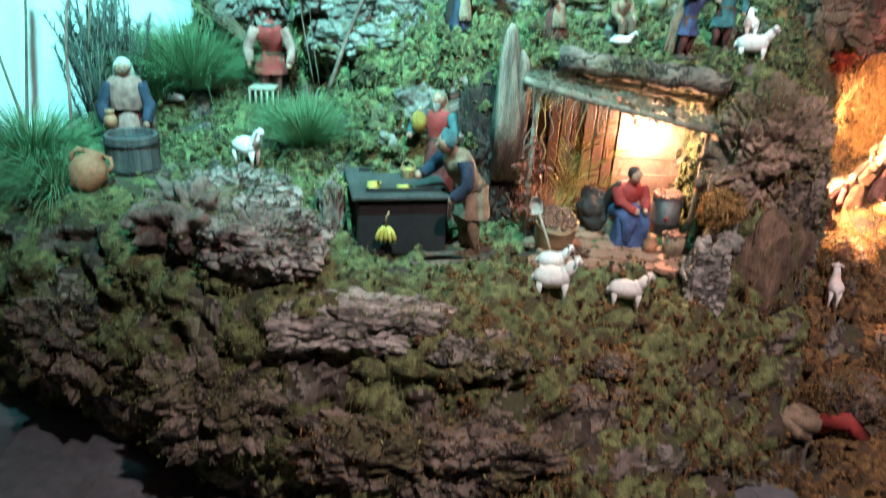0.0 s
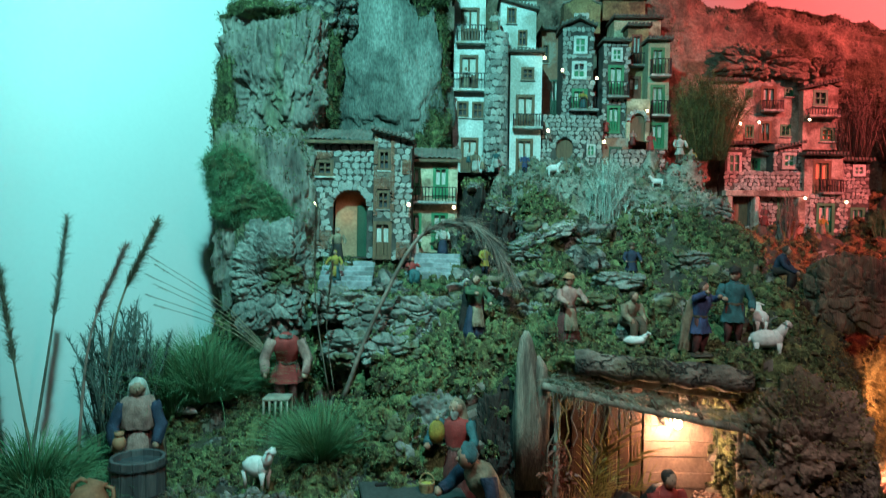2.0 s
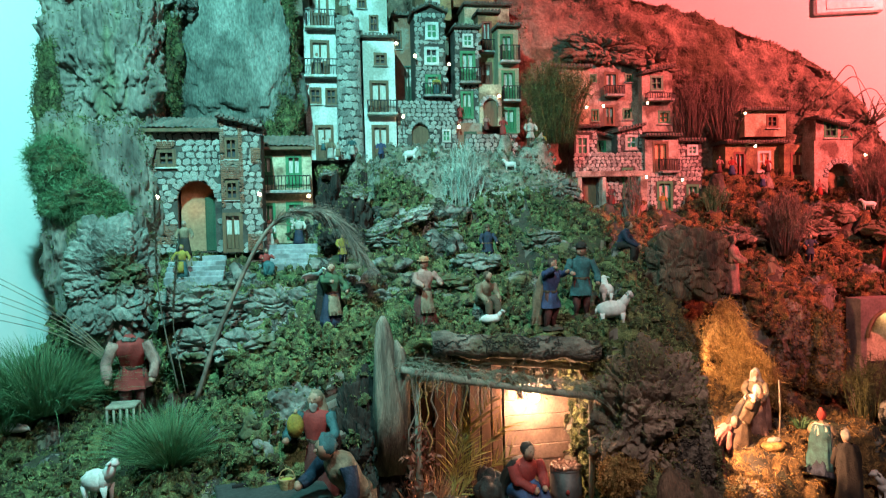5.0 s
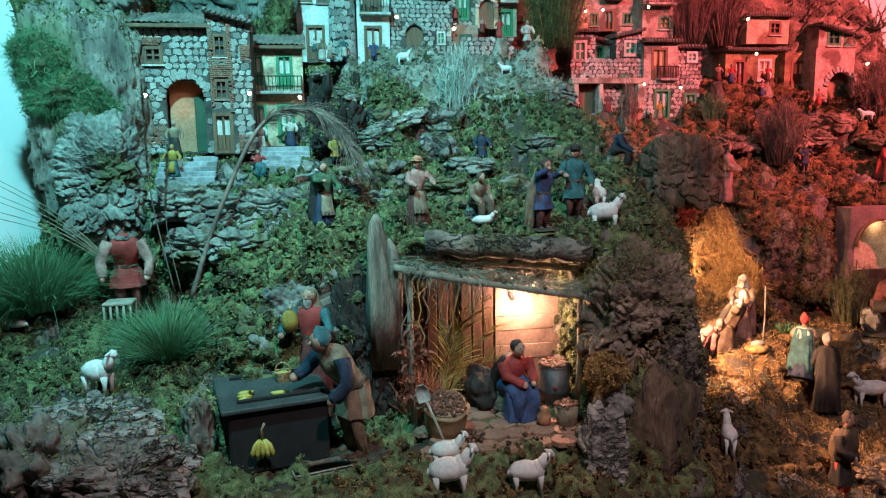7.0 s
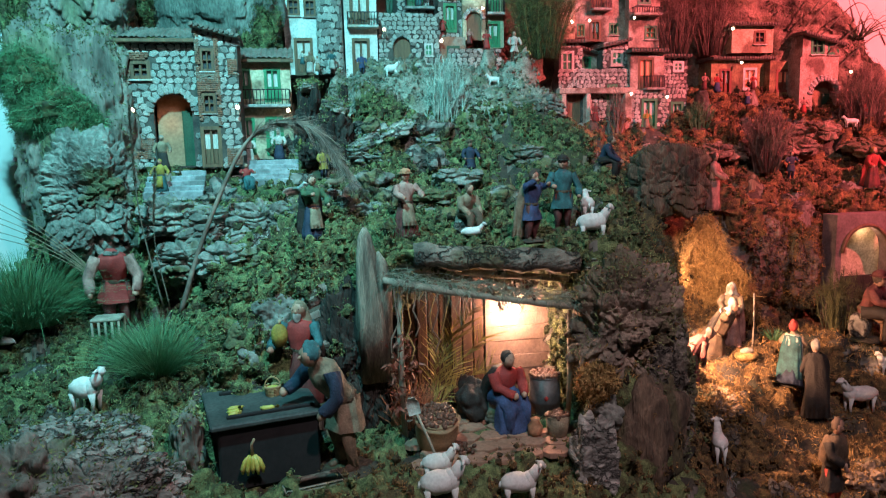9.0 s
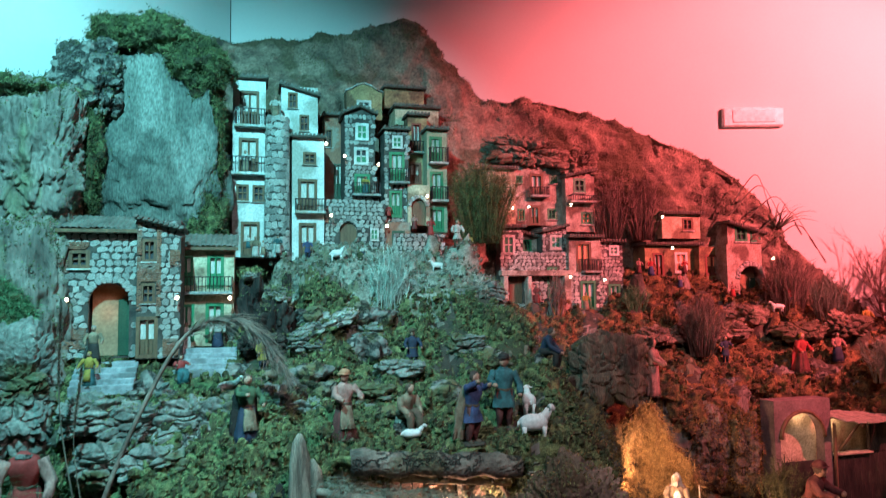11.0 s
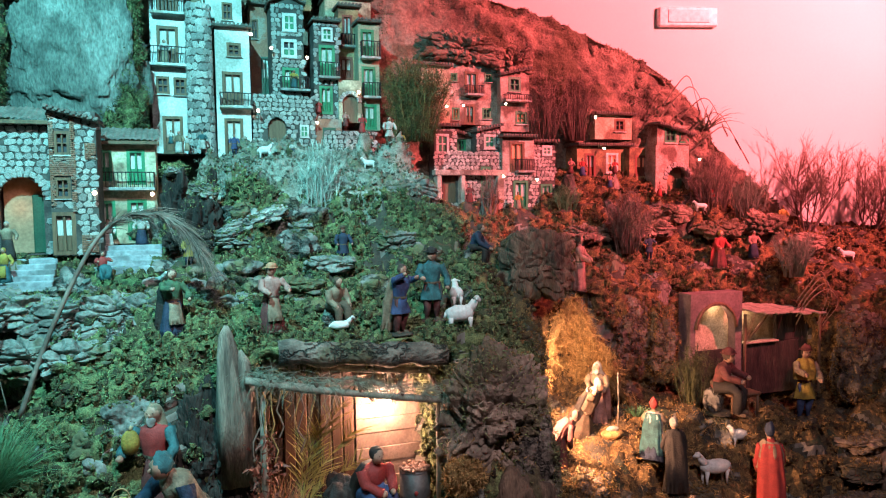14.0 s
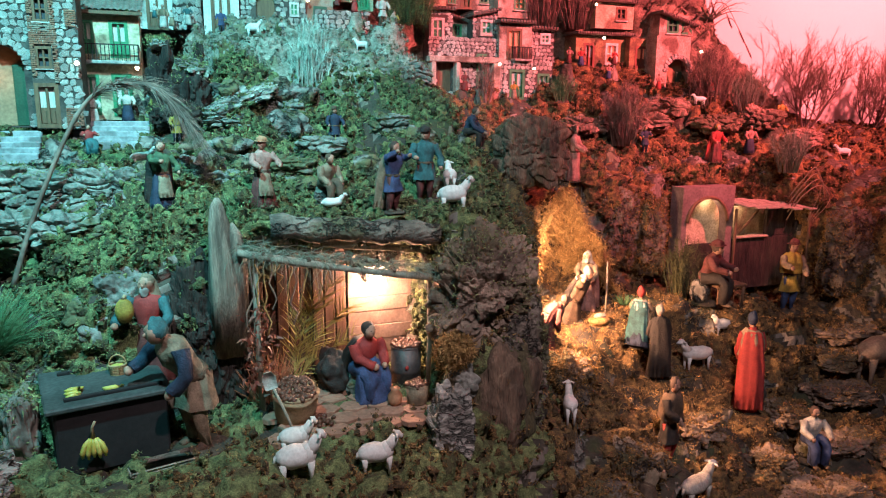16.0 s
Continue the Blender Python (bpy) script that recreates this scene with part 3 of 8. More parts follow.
g.box(-0.18, 0.18, -0.038, 0.0, 0.0, 0.115, "plastic", 0.008)
lamp_ob = thing("emergency_light", 2.945, 3.578, 2.682, "white plastic emergency light box on the wall", "lamp", None, -15.1)
part("housing", g, lamp_ob)
g = Geo()
g.box(-0.125, 0.125, -0.043, -0.037, 0.022, 0.095, "diffuser", 0.003)
part("diffuser", g, lamp_ob, "pale translucent diffuser")


# ---- ground, mountain and rocks ----
def curve(pts, count):
    """Catmull-Rom through the rows of pts (k x d), count samples a span."""
    p = np.asarray(pts, float)
    q = np.vstack([2 * p[0] - p[1], p, 2 * p[-1] - p[-2]])
    out = []
    for i in range(1, len(q) - 2):
        for s in np.arange(count[i - 1]) / count[i - 1]:
            a, b, c, d = q[i - 1], q[i], q[i + 1], q[i + 2]
            out.append(0.5 * (2 * b + (c - a) * s + (2 * a - 5 * b + 4 * c - d) * s * s + (3 * b - a - 3 * c + d) * s ** 3))
    out.append(p[-1])
    return np.array(out)


def sheet(stations, step, rows):
    """A grid of points from profiles (y, z, y, z, ...) at stations of x."""
    xs = [s[0] for s in stations]
    profiles = np.array([np.array(s[1]).reshape(-1, 2) for s in stations])
    k, r = profiles.shape[:2]
    count = [max(2, round((xs[i + 1] - xs[i]) / step)) for i in range(k - 1)]
    flat = np.hstack([np.array(xs)[:, None], profiles.reshape(k, -1)])
    flat = curve(flat, count)
    grid = np.array([curve(line[1:].reshape(r, 2), [rows] * (r - 1)) for line in flat])
    return np.dstack([np.repeat(flat[:, :1], grid.shape[1], 1)[:, :, None], grid])


def normals(g):
    n = np.cross(np.gradient(g, axis=0), np.gradient(g, axis=1))
    return n / np.maximum(np.linalg.norm(n, axis=2, keepdims=True), 1e-9)


def roughen(g, amounts, strata=0.0, seed=0.0, cushion=0.0, crevice=0.0, blocks=None):
    """Pushes a grid out along its normals by noise of several sizes; strata: layered ledges."""
    n = normals(g)
    push = np.zeros(g.shape[:2])
    for i in range(g.shape[0]):
        for j in range(g.shape[1]):
            p = Vector(g[i, j])
            s = 0.0
            for size, amount in amounts:
                q = p / size + Vector((seed, 0, seed * 0.7))
                s += amount * (noise.noise(q) + 0.5 * abs(noise.noise(q * 2.3)))
            if strata:
                q = p + Vector((0, 0, 0.05 * noise.noise(p * 4)))
                s += strata * (abs(math.sin(q.z * 42 + 3 * noise.noise(p * 3))) - 0.5) * (1 - abs(n[i, j, 2]))
            if cushion:
                c = noise.noise(p * 6.5) + 0.5 * noise.noise(p * 17)
                s += cushion * min(1.0, max(0.0, c * 2.2)) ** 0.6
            if crevice:
                c = 1 - abs(noise.noise(p * 7.5 + Vector((3, 1, 2)))) * 5
                s -= crevice * max(0.0, c) ** 1.5
            if blocks:
                u = Vector((p.x * blocks[1], p.y * blocks[1], p.z * blocks[2])) + 0.6 * noise.noise_vector(p * 9)
                near, cells = noise.voronoi(u)
                s += blocks[0] * (1.3 * noise.noise(cells[0] * 3.7) - 1.2 * max(0.0, 1 - (near[1] - near[0]) / 0.2))
            push[i, j] = s
    return g + n * push[:, :, None]


def grid_faces(a, b):
    i, j = np.meshgrid(np.arange(a - 1), np.arange(b - 1), indexing="ij")
    k = (i * b + j).ravel()
    return np.stack([k, k + b, k + b + 1, k + 1], 1)


def grid_mesh(name, g, mats, index=None, smooth=True):
    me = bpy.data.meshes.new(name)
    faces = grid_faces(*g.shape[:2])
    me.from_pydata(g.reshape(-1, 3).tolist(), [], faces.tolist())
    for k in mats:
        me.materials.append(M[k])
    if index is not None:
        me.polygons.foreach_set("material_index", index.astype(np.int32))
    me.polygons.foreach_set("use_smooth", [smooth] * len(faces))
    me.update()
    return me


def soft_blades(name, points, ways, length, width, material, bend=0.3, segs=2, spread=0.5, seed=0):
    """Many thin curved blades in one mesh: roots, directions, sizes; the tips bend down."""
    rng = np.random.default_rng(seed)
    n = len(points)
    ways = ways + rng.normal(0, spread, (n, 3))
    ways /= np.linalg.norm(ways, axis=1, keepdims=True)
    side = np.cross(ways, rng.normal(0, 1, (n, 3)))
    side /= np.linalg.norm(side, axis=1, keepdims=True)
    long = length * rng.uniform(0.6, 1.25, (n, 1))
    wide = width * rng.uniform(0.7, 1.3, (n, 1))
    rows = []
    if segs == 1:
        v = np.stack([points - side * wide * 0.6, points + side * wide * 0.6, points + ways * long - np.array([0, 0, 1.0]) * (bend * long)], 1).reshape(-1, 3)
        me = bpy.data.meshes.new(name)
        me.vertices.add(3 * n)
        me.vertices.foreach_set("co", v.ravel())
        me.loops.add(3 * n)
        me.loops.foreach_set("vertex_index", np.arange(3 * n, dtype=np.int32))
        me.polygons.add(n)
        me.polygons.foreach_set("loop_start", np.arange(0, 3 * n, 3, dtype=np.int32))
        me.update()
        me.materials.append(M[material])
        return me
    for k in range(segs + 1):
        s = k / segs
        c = points + ways * long * s - np.array([0, 0, 1.0]) * (bend * long * s * s)
        w = wide * (1 - s * 0.85) * 0.5
        rows += [c - side * w, c + side * w]
    v = np.stack(rows, 1).reshape(-1, 3)
    base = np.arange(n)[:, None] * (2 * (segs + 1))
    f = np.concatenate([base + np.array([[2 * k, 2 * k + 1, 2 * k + 3, 2 * k + 2]]) for k in range(segs)])
    me = bpy.data.meshes.new(name)
    me.from_pydata(v.tolist(), [], f.tolist())
    me.materials.append(M[material])
    return me


def rock(name, x, y, z, size, label, material="rock", seed=0.0, rough=0.22, fine=0.05, strata=0.0, grooves=0.0, res=22, turn=0.0, power=3.2, parent=None, category="rock", settle=False, blocks=None, pits=None):
    """A boulder: a rounded block pushed about by noise, with ledges (strata) or upright grooves."""
    sx, sy, sz = size
    verts, faces = [], []
    for axis in range(3):
        for sign in (-1, 1):
            o = len(verts)
            for i in range(res + 1):
                for j in range(res + 1):
                    a, b = 2 * i / res - 1, 2 * j / res - 1
                    q = [0.0, 0.0, 0.0]
                    q[axis], q[(axis + 1) % 3], q[(axis + 2) % 3] = sign, a, b
                    k = (abs(q[0]) ** power + abs(q[1]) ** power + abs(q[2]) ** power) ** (-1 / power)
                    p = Vector((q[0] * k, q[1] * k, q[2] * k))
                    w = Vector((p.x * sx, p.y * sy, p.z * sz))
                    m = max(sx, sy, sz)
                    s = 1 + rough * noise.noise(p * 1.3 + Vector((seed, seed * 2.1, 0))) + rough * 0.5 * noise.noise(p * 3.1 + Vector((0, seed, 5)))
                    d = fine * (noise.noise(w * (7 / 0.1) * 0.25 + Vector((seed, 0, 0))) + abs(noise.noise(w * 38 + Vector((0, 0, seed)))))
                    if strata:
                        d += strata * (abs(math.sin(w.z * 55 + 2.5 * noise.noise(w * 9 + Vector((seed, 0, 0))))) - 0.5)
                    if grooves:
                        d += grooves * (abs(noise.noise(Vector((w.x * 26, w.y * 26, w.z * 6 + seed)))) * 2 - 0.5)
                    d *= 0.4
                    if blocks:
                        u = Vector((w.x * blocks[1], w.y * blocks[1], w.z * blocks[2])) + Vector((seed, 0, seed)) + 0.5 * noise.noise_vector(w * 14 + Vector((seed, 0, 0)))
                        near, cells = noise.voronoi(u)
                        d += blocks[0] * (1.3 * noise.noise(cells[0] * 3.7) - 1.5 * max(0.0, 1 - (near[1] - near[0]) / 0.22))
                    if pits:
                        near, cells = noise.voronoi(Vector((w.x, w.y, w.z * 0.7)) * pits[1] + Vector((seed, seed, 0)) + 0.4 * noise.noise_vector(w * 40))
                        d -= pits[0] * max(0.0, 1 - near[0] / 0.42) * (0.4 + 1.2 * max(0.0, noise.noise(w * 12)))
                    verts.append(w * s + w.normalized() * d)
            for i in range(res):
                for j in range(res):
                    k = o + i * (res + 1) + j
                    ring = (k, k + res + 1, k + res + 2, k + 1)
                    faces.append(ring if sign > 0 else ring[::-1])
    g = Geo()
    g.add(verts, faces, material)
    if parent:
        return part(name, g, parent, smooth=True, at=(x, y, z))
    ob = thing(name, x, y, z, label, category, g, turn)
    bm = bmesh.new()
    bm.from_mesh(ob.data)
    bmesh.ops.remove_doubles(bm, verts=bm.verts, dist=0.0005)
    bm.to_mesh(ob.data)
    bm.free()
    for p in ob.data.polygons:
        p.use_smooth = not blocks
    if settle:
        FEET.append((x, y, z - sz * 0.8, 0.10))
    return ob


def station(table, x, *profile):
    """Adds a cross-section at x: y, z, y, z, ... from the foot to the back."""
    table.append((x, list(profile)))


GROUND = []
station(GROUND, -1.55, 2.10, 0.0, 2.06, 0.30, 2.04, 0.62, 2.12, 0.68, 2.16, 0.69, 2.20, 0.70, 2.24, 0.70, 2.27, 0.68, 2.30, 0.60, 2.34, 0.40, 2.36, 0.10)
station(GROUND, -1.25, 2.00, 0.0, 1.90, 0.32, 1.88, 0.66, 2.05, 0.74, 2.15, 0.76, 2.22, 0.78, 2.30, 0.80, 2.40, 0.80, 2.48, 0.78, 2.54, 0.70, 2.60, 0.40)
station(GROUND, -0.90, 1.84, 0.0, 1.72, 0.30, 1.74, 0.70, 1.88, 0.80, 2.06, 0.80, 2.15, 0.81, 2.26, 0.84, 2.46, 0.93, 2.62, 1.05, 2.75, 1.18, 2.90, 1.25)
station(GROUND, -0.50, 1.62, 0.0, 1.55, 0.30, 1.62, 0.64, 1.80, 0.74, 2.02, 0.76, 2.15, 0.78, 2.32, 0.86, 2.56, 0.97, 2.64, 1.22, 2.70, 1.38, 2.95, 1.50)
station(GROUND, -0.15, 1.42, 0.0, 1.50, 0.35, 1.58, 0.60, 1.78, 0.64, 2.10, 0.65, 2.17, 0.78, 2.26, 0.98, 2.38, 1.20, 2.62, 1.36, 2.72, 1.42, 3.05, 1.50)
station(GROUND, 0.20, 1.42, 0.0, 1.50, 0.33, 1.60, 0.55, 1.78, 0.61, 2.20, 0.66, 2.24, 0.85, 2.22, 1.14, 2.32, 1.26, 2.62, 1.37, 2.95, 1.55, 3.25, 1.84)
station(GROUND, 0.36, 1.42, 0.0, 1.50, 0.32, 1.62, 0.53, 1.80, 0.58, 2.44, 0.66, 2.46, 1.10, 2.16, 1.21, 2.32, 1.26, 2.70, 1.42, 3.22, 1.87, 3.75, 1.93)
station(GROUND, 0.60, 1.45, 0.0, 1.54, 0.30, 1.66, 0.50, 1.84, 0.565, 2.44, 0.66, 2.46, 1.10, 2.16, 1.19, 2.32, 1.26, 2.75, 1.42, 3.22, 1.86, 3.75, 1.92)
station(GROUND, 0.84, 1.56, 0.0, 1.64, 0.26, 1.76, 0.46, 1.92, 0.58, 2.40, 0.68, 2.42, 1.08, 2.17, 1.18, 2.32, 1.26, 2.72, 1.42, 3.20, 1.84, 3.75, 1.92)
station(GROUND, 0.96, 1.66, 0.0, 1.74, 0.25, 1.86, 0.48, 1.96, 0.70, 2.04, 0.90, 2.10, 1.06, 2.17, 1.18, 2.32, 1.27, 2.68, 1.42, 3.18, 1.82, 3.75, 1.92)
station(GROUND, 1.14, 1.74, 0.0, 1.84, 0.20, 1.94, 0.44, 2.00, 0.72, 2.06, 0.92, 2.12, 1.08, 2.22, 1.18, 2.40, 1.29, 2.66, 1.41, 3.18, 1.74, 3.75, 1.80)
station(GROUND, 1.32, 1.62, 0.0, 1.84, 0.14, 2.02, 0.36, 2.14, 0.48, 2.36, 0.66, 2.48, 0.92, 2.56, 1.14, 2.70, 1.28, 2.86, 1.38, 3.30, 1.58, 3.80, 1.68)
station(GROUND, 1.72, 1.50, 0.0, 1.80, 0.10, 2.02, 0.20, 2.30, 0.46, 2.74, 0.67, 2.98, 0.78, 2.96, 1.18, 3.08, 1.26, 3.35, 1.42, 3.46, 1.57, 3.85, 1.62)
station(GROUND, 2.10, 1.30, 0.0, 1.80, 0.08, 2.05, 0.18, 2.42, 0.42, 2.66, 0.66, 2.92, 0.74, 2.92, 1.18, 3.02, 1.29, 3.25, 1.41, 3.44, 1.66, 3.75, 1.82)
station(GROUND, 2.45, 1.30, 0.0, 1.80, 0.07, 2.08, 0.12, 2.36, 0.26, 2.60, 0.66, 3.02, 0.70, 3.00, 1.18, 3.02, 1.30, 3.20, 1.41, 3.40, 1.66, 3.65, 1.82)
station(GROUND, 3.00, 1.30, 0.0, 1.80, 0.08, 2.08, 0.13, 2.36, 0.26, 2.58, 0.58, 2.98, 0.62, 2.96, 1.10, 2.98, 1.30, 3.10, 1.38, 3.32, 1.58, 3.50, 1.70)
station(GROUND, 3.45, 1.30, 0.0, 1.80, 0.10, 2.08, 0.18, 2.30, 0.34, 2.44, 0.58, 2.50, 0.90, 2.56, 1.10, 2.72, 1.26, 2.92, 1.36, 3.18, 1.47, 3.36, 1.52)
station(GROUND, 4.00, 1.30, 0.0, 1.80, 0.10, 2.05, 0.22, 2.25, 0.45, 2.35, 0.70, 2.40, 1.00, 2.46, 1.20, 2.62, 1.30, 2.82, 1.38, 3.02, 1.45, 3.20, 1.48)

MOUNTAIN = []
station(MOUNTAIN, -0.60, 3.10, 1.20, 3.20, 2.00, 3.30, 2.50, 3.42, 2.80, 3.50, 2.40)
station(MOUNTAIN, -0.32, 3.36, 1.40, 3.42, 2.20, 3.55, 2.75, 3.78, 2.98, 3.90, 2.60)
station(MOUNTAIN, -0.10, 3.60, 1.60, 3.66, 2.40, 3.92, 2.95, 4.10, 3.12, 4.20, 2.80)
station(MOUNTAIN, 0.44, 3.60, 1.60, 3.76, 2.60, 3.92, 2.95, 4.08, 3.18, 4.20, 2.80)
station(MOUNTAIN, 0.73, 3.90, 1.60, 3.93, 2.60, 3.94, 2.95, 4.05, 3.24, 4.14, 2.80)
station(MOUNTAIN, 0.97, 3.90, 1.60, 3.90, 2.60, 3.92, 2.95, 4.00, 3.30, 4.08, 2.80)
station(MOUNTAIN, 1.12, 3.70, 1.60, 3.76, 2.40, 3.86, 2.80, 3.96, 3.11, 4.04, 2.80)
station(MOUNTAIN, 1.36, 3.68, 1.55, 3.72, 2.20, 3.84, 2.60, 3.92, 2.86, 3.98, 2.60)
station(MOUNTAIN, 1.64, 3.86, 1.55, 3.88, 2.20, 3.80, 2.50, 3.85, 2.84, 3.90, 2.60)
station(MOUNTAIN, 1.87, 3.80, 1.55, 3.82, 2.20, 3.74, 2.48, 3.80, 2.79, 3.85, 2.50)
station(MOUNTAIN, 2.29, 3.68, 1.55, 3.70, 2.00, 3.66, 2.36, 3.70, 2.64, 3.75, 2.40)
station(MOUNTAIN, 2.68, 3.58, 1.50, 3.60, 1.90, 3.57, 2.22, 3.60, 2.46, 3.64, 2.20)
station(MOUNTAIN, 2.87, 3.52, 1.50, 3.54, 1.80, 3.52, 2.10, 3.55, 2.30, 3.59, 2.10)
station(MOUNTAIN, 3.20, 3.40, 1.40, 3.42, 1.60, 3.43, 1.75, 3.45, 1.85, 3.50, 1.70)
station(MOUNTAIN, 3.60, 3.28, 1.30, 3.30, 1.40, 3.32, 1.46, 3.34, 1.50, 3.38, 1.40)

cliff = thing("mountain", 0, 0, 0, "brown cork-bark mountain with mossy crest behind the village", "mountain", kind="structure")
mg = roughen(sheet(MOUNTAIN, 0.016, 22), [(0.32, 0.05), (0.11, 0.028), (0.04, 0.011)], seed=3.0, blocks=(0.014, 8, 13))
ob = new("slope", grid_mesh("slope", mg, ["brownrock"]))
ob.parent = cliff
mn = normals(mg).reshape(-1, 3)
mp_ = mg.reshape(-1, 3)
rng = np.random.default_rng(5)
keep = rng.choice(len(mp_), 60000)
z_rel = np.array([noise.noise(Vector(p) * 5) for p in mp_[keep]])
j_row = keep % mg.shape[1]
keep = keep[(z_rel > 0.22) | ((j_row > 57) & (z_rel > -0.35))]
ob = tagged(new("moss", soft_blades("moss", mp_[keep], np.abs(mn[keep]) * [0, 0, 1] + mn[keep], 0.014, 0.0035, "darkmoss", 0.2, 1, 0.8, 2)), "tufts of dark green moss", kind="stuff")
ob.parent = cliff


def mossy(ob, count, material="darkmoss", size=0.013, width=0.004, least=0.15, seed=0, label="tufts of moss"):
    """Moss blades on the upper faces of a rock, as a part of it."""
    me = ob.data
    v, n = np.empty(len(me.vertices) * 3), np.empty(len(me.vertices) * 3)
    me.vertices.foreach_get("co", v)
    me.vertex_normals.foreach_get("vector", n)
    v, n = v.reshape(-1, 3), n.reshape(-1, 3)
    rg = np.random.default_rng(seed)
    pick = rg.choice(len(v), count)
    nz = np.array([noise.noise(Vector(q) * 9 + Vector((seed, 0, 0))) for q in v[pick]])
    pick = pick[(n[pick, 2] + 0.6 * nz > least)]
    b = new("moss", soft_blades("moss", v[pick] + rg.normal(0, 0.008, (len(pick), 3)), n[pick] + np.array([0, 0, 0.5]), size, width, material, 0.3, 1, 0.8, seed))
    b.parent = ob
    tagged(b, label, kind="stuff")


def mound(name, x, y, z, size, label, count, seed, material="mossbed", blades="darkmoss"):
    """A lumpy cushion of moss on a rock."""
    ob = rock(name, x, y, z, size, label, material, seed, 0.45, 0.10, res=30, power=2.1, category="moss")
    mossy(ob, count * 2, blades, 0.013, 0.0036, -0.8, int(seed))
    return ob


# the bark cliff behind the lower hamlet
c1 = rock("bark_cliff", -0.735, 2.98, 2.18, (0.185, 0.16, 0.30), "tall rugged cork-bark cliff beside the white wall", "bark", 2.0, 0.14, 0.08, grooves=0.05, res=84, power=6, category="cliff", pits=(0.022, 38))
c2 = rock("bark_cliff", -0.735, 2.86, 1.64, (0.185, 0.16, 0.36), "mossy bark cliff foot below the hamlet", "bark", 5.0, 0.14, 0.06, grooves=0.06, res=60, power=5, category="cliff", pits=(0.018, 38))
c3 = rock("slate_slab", -0.325, 3.26, 2.33, (0.285, 0.10, 0.47), "large smooth grey-green bark slab standing upright", "paleslab", 7.0, 0.24, 0.05, grooves=0.02, res=60, power=2.5, category="cliff")
c4 = rock("boulder", -0.555, 3.14, 2.58, (0.125, 0.12, 0.16), "grey rugged boulder on top of the cliff", "rock", 11.0, 0.18, 0.06, res=48, power=3.0, blocks=(0.012, 9, 6))
c5 = rock("stacked_rock", -0.675, 2.66, 1.42, (0.135, 0.085, 0.215), "pale cracked stone cliff with stacked plates", "crackrock", 13.0, 0.16, 0.05, strata=0.006, res=64, power=3.4, blocks=(0.012, 17, 30))
mossy(c1, 14000, least=0.22, seed=1)
mossy(c2, 14000, least=0.05, seed=2)
mossy(c4, 3500, least=0.4, seed=3)
mound("moss_cushion", -0.34, 3.21, 2.81, (0.18, 0.11, 0.065), "olive moss cushion over the slab", 9000, 36)
mound("moss_cushion", -0.145, 3.21, 2.70, (0.12, 0.10, 0.10), "olive moss cushion over the slab", 9000, 37)
mound("moss_cushion", -0.745, 2.93, 2.452, (0.155, 0.12, 0.038), "olive moss cushion on top of the bark cliff", 9000, 31)
mound("moss_cushion", -0.085, 3.25, 2.30, (0.042, 0.05, 0.34), "dark moss hanging beside the slab", 9000, 32)
mound("moss_cushion", -0.105, 3.22, 1.98, (0.060, 0.05, 0.16), "dark moss hanging beside the slab", 6000, 33)
mound("moss_cushion", -0.535, 3.10, 2.30, (0.026, 0.06, 0.30), "moss strip in the cleft of the cliff", 6000, 34)
mound("moss_cushion", -0.90, 2.86, 1.92, (0.04, 0.08, 0.34), "moss strip on the side of the bark cliff", 7000, 35)
for fx, fy, fz, fs, k in ((-0.765, 2.725, 1.70, (0.12, 0.06, 0.07), 41), (-0.85, 2.74, 1.82, (0.07, 0.06, 0.08), 42), (-0.68, 2.71, 1.64, (0.07, 0.05, 0.06), 43)):
    fern = rock("hanging_fern", fx, fy, fz, fs, "blue-green hanging fern on the cliff", "darkleaf", k, 0.45, 0.08, res=24, power=2.1, category="fern")
    mossy(fern, 11000, "leaf", 0.032, 0.0018, -1.5, k, "drooping blue-green fronds")


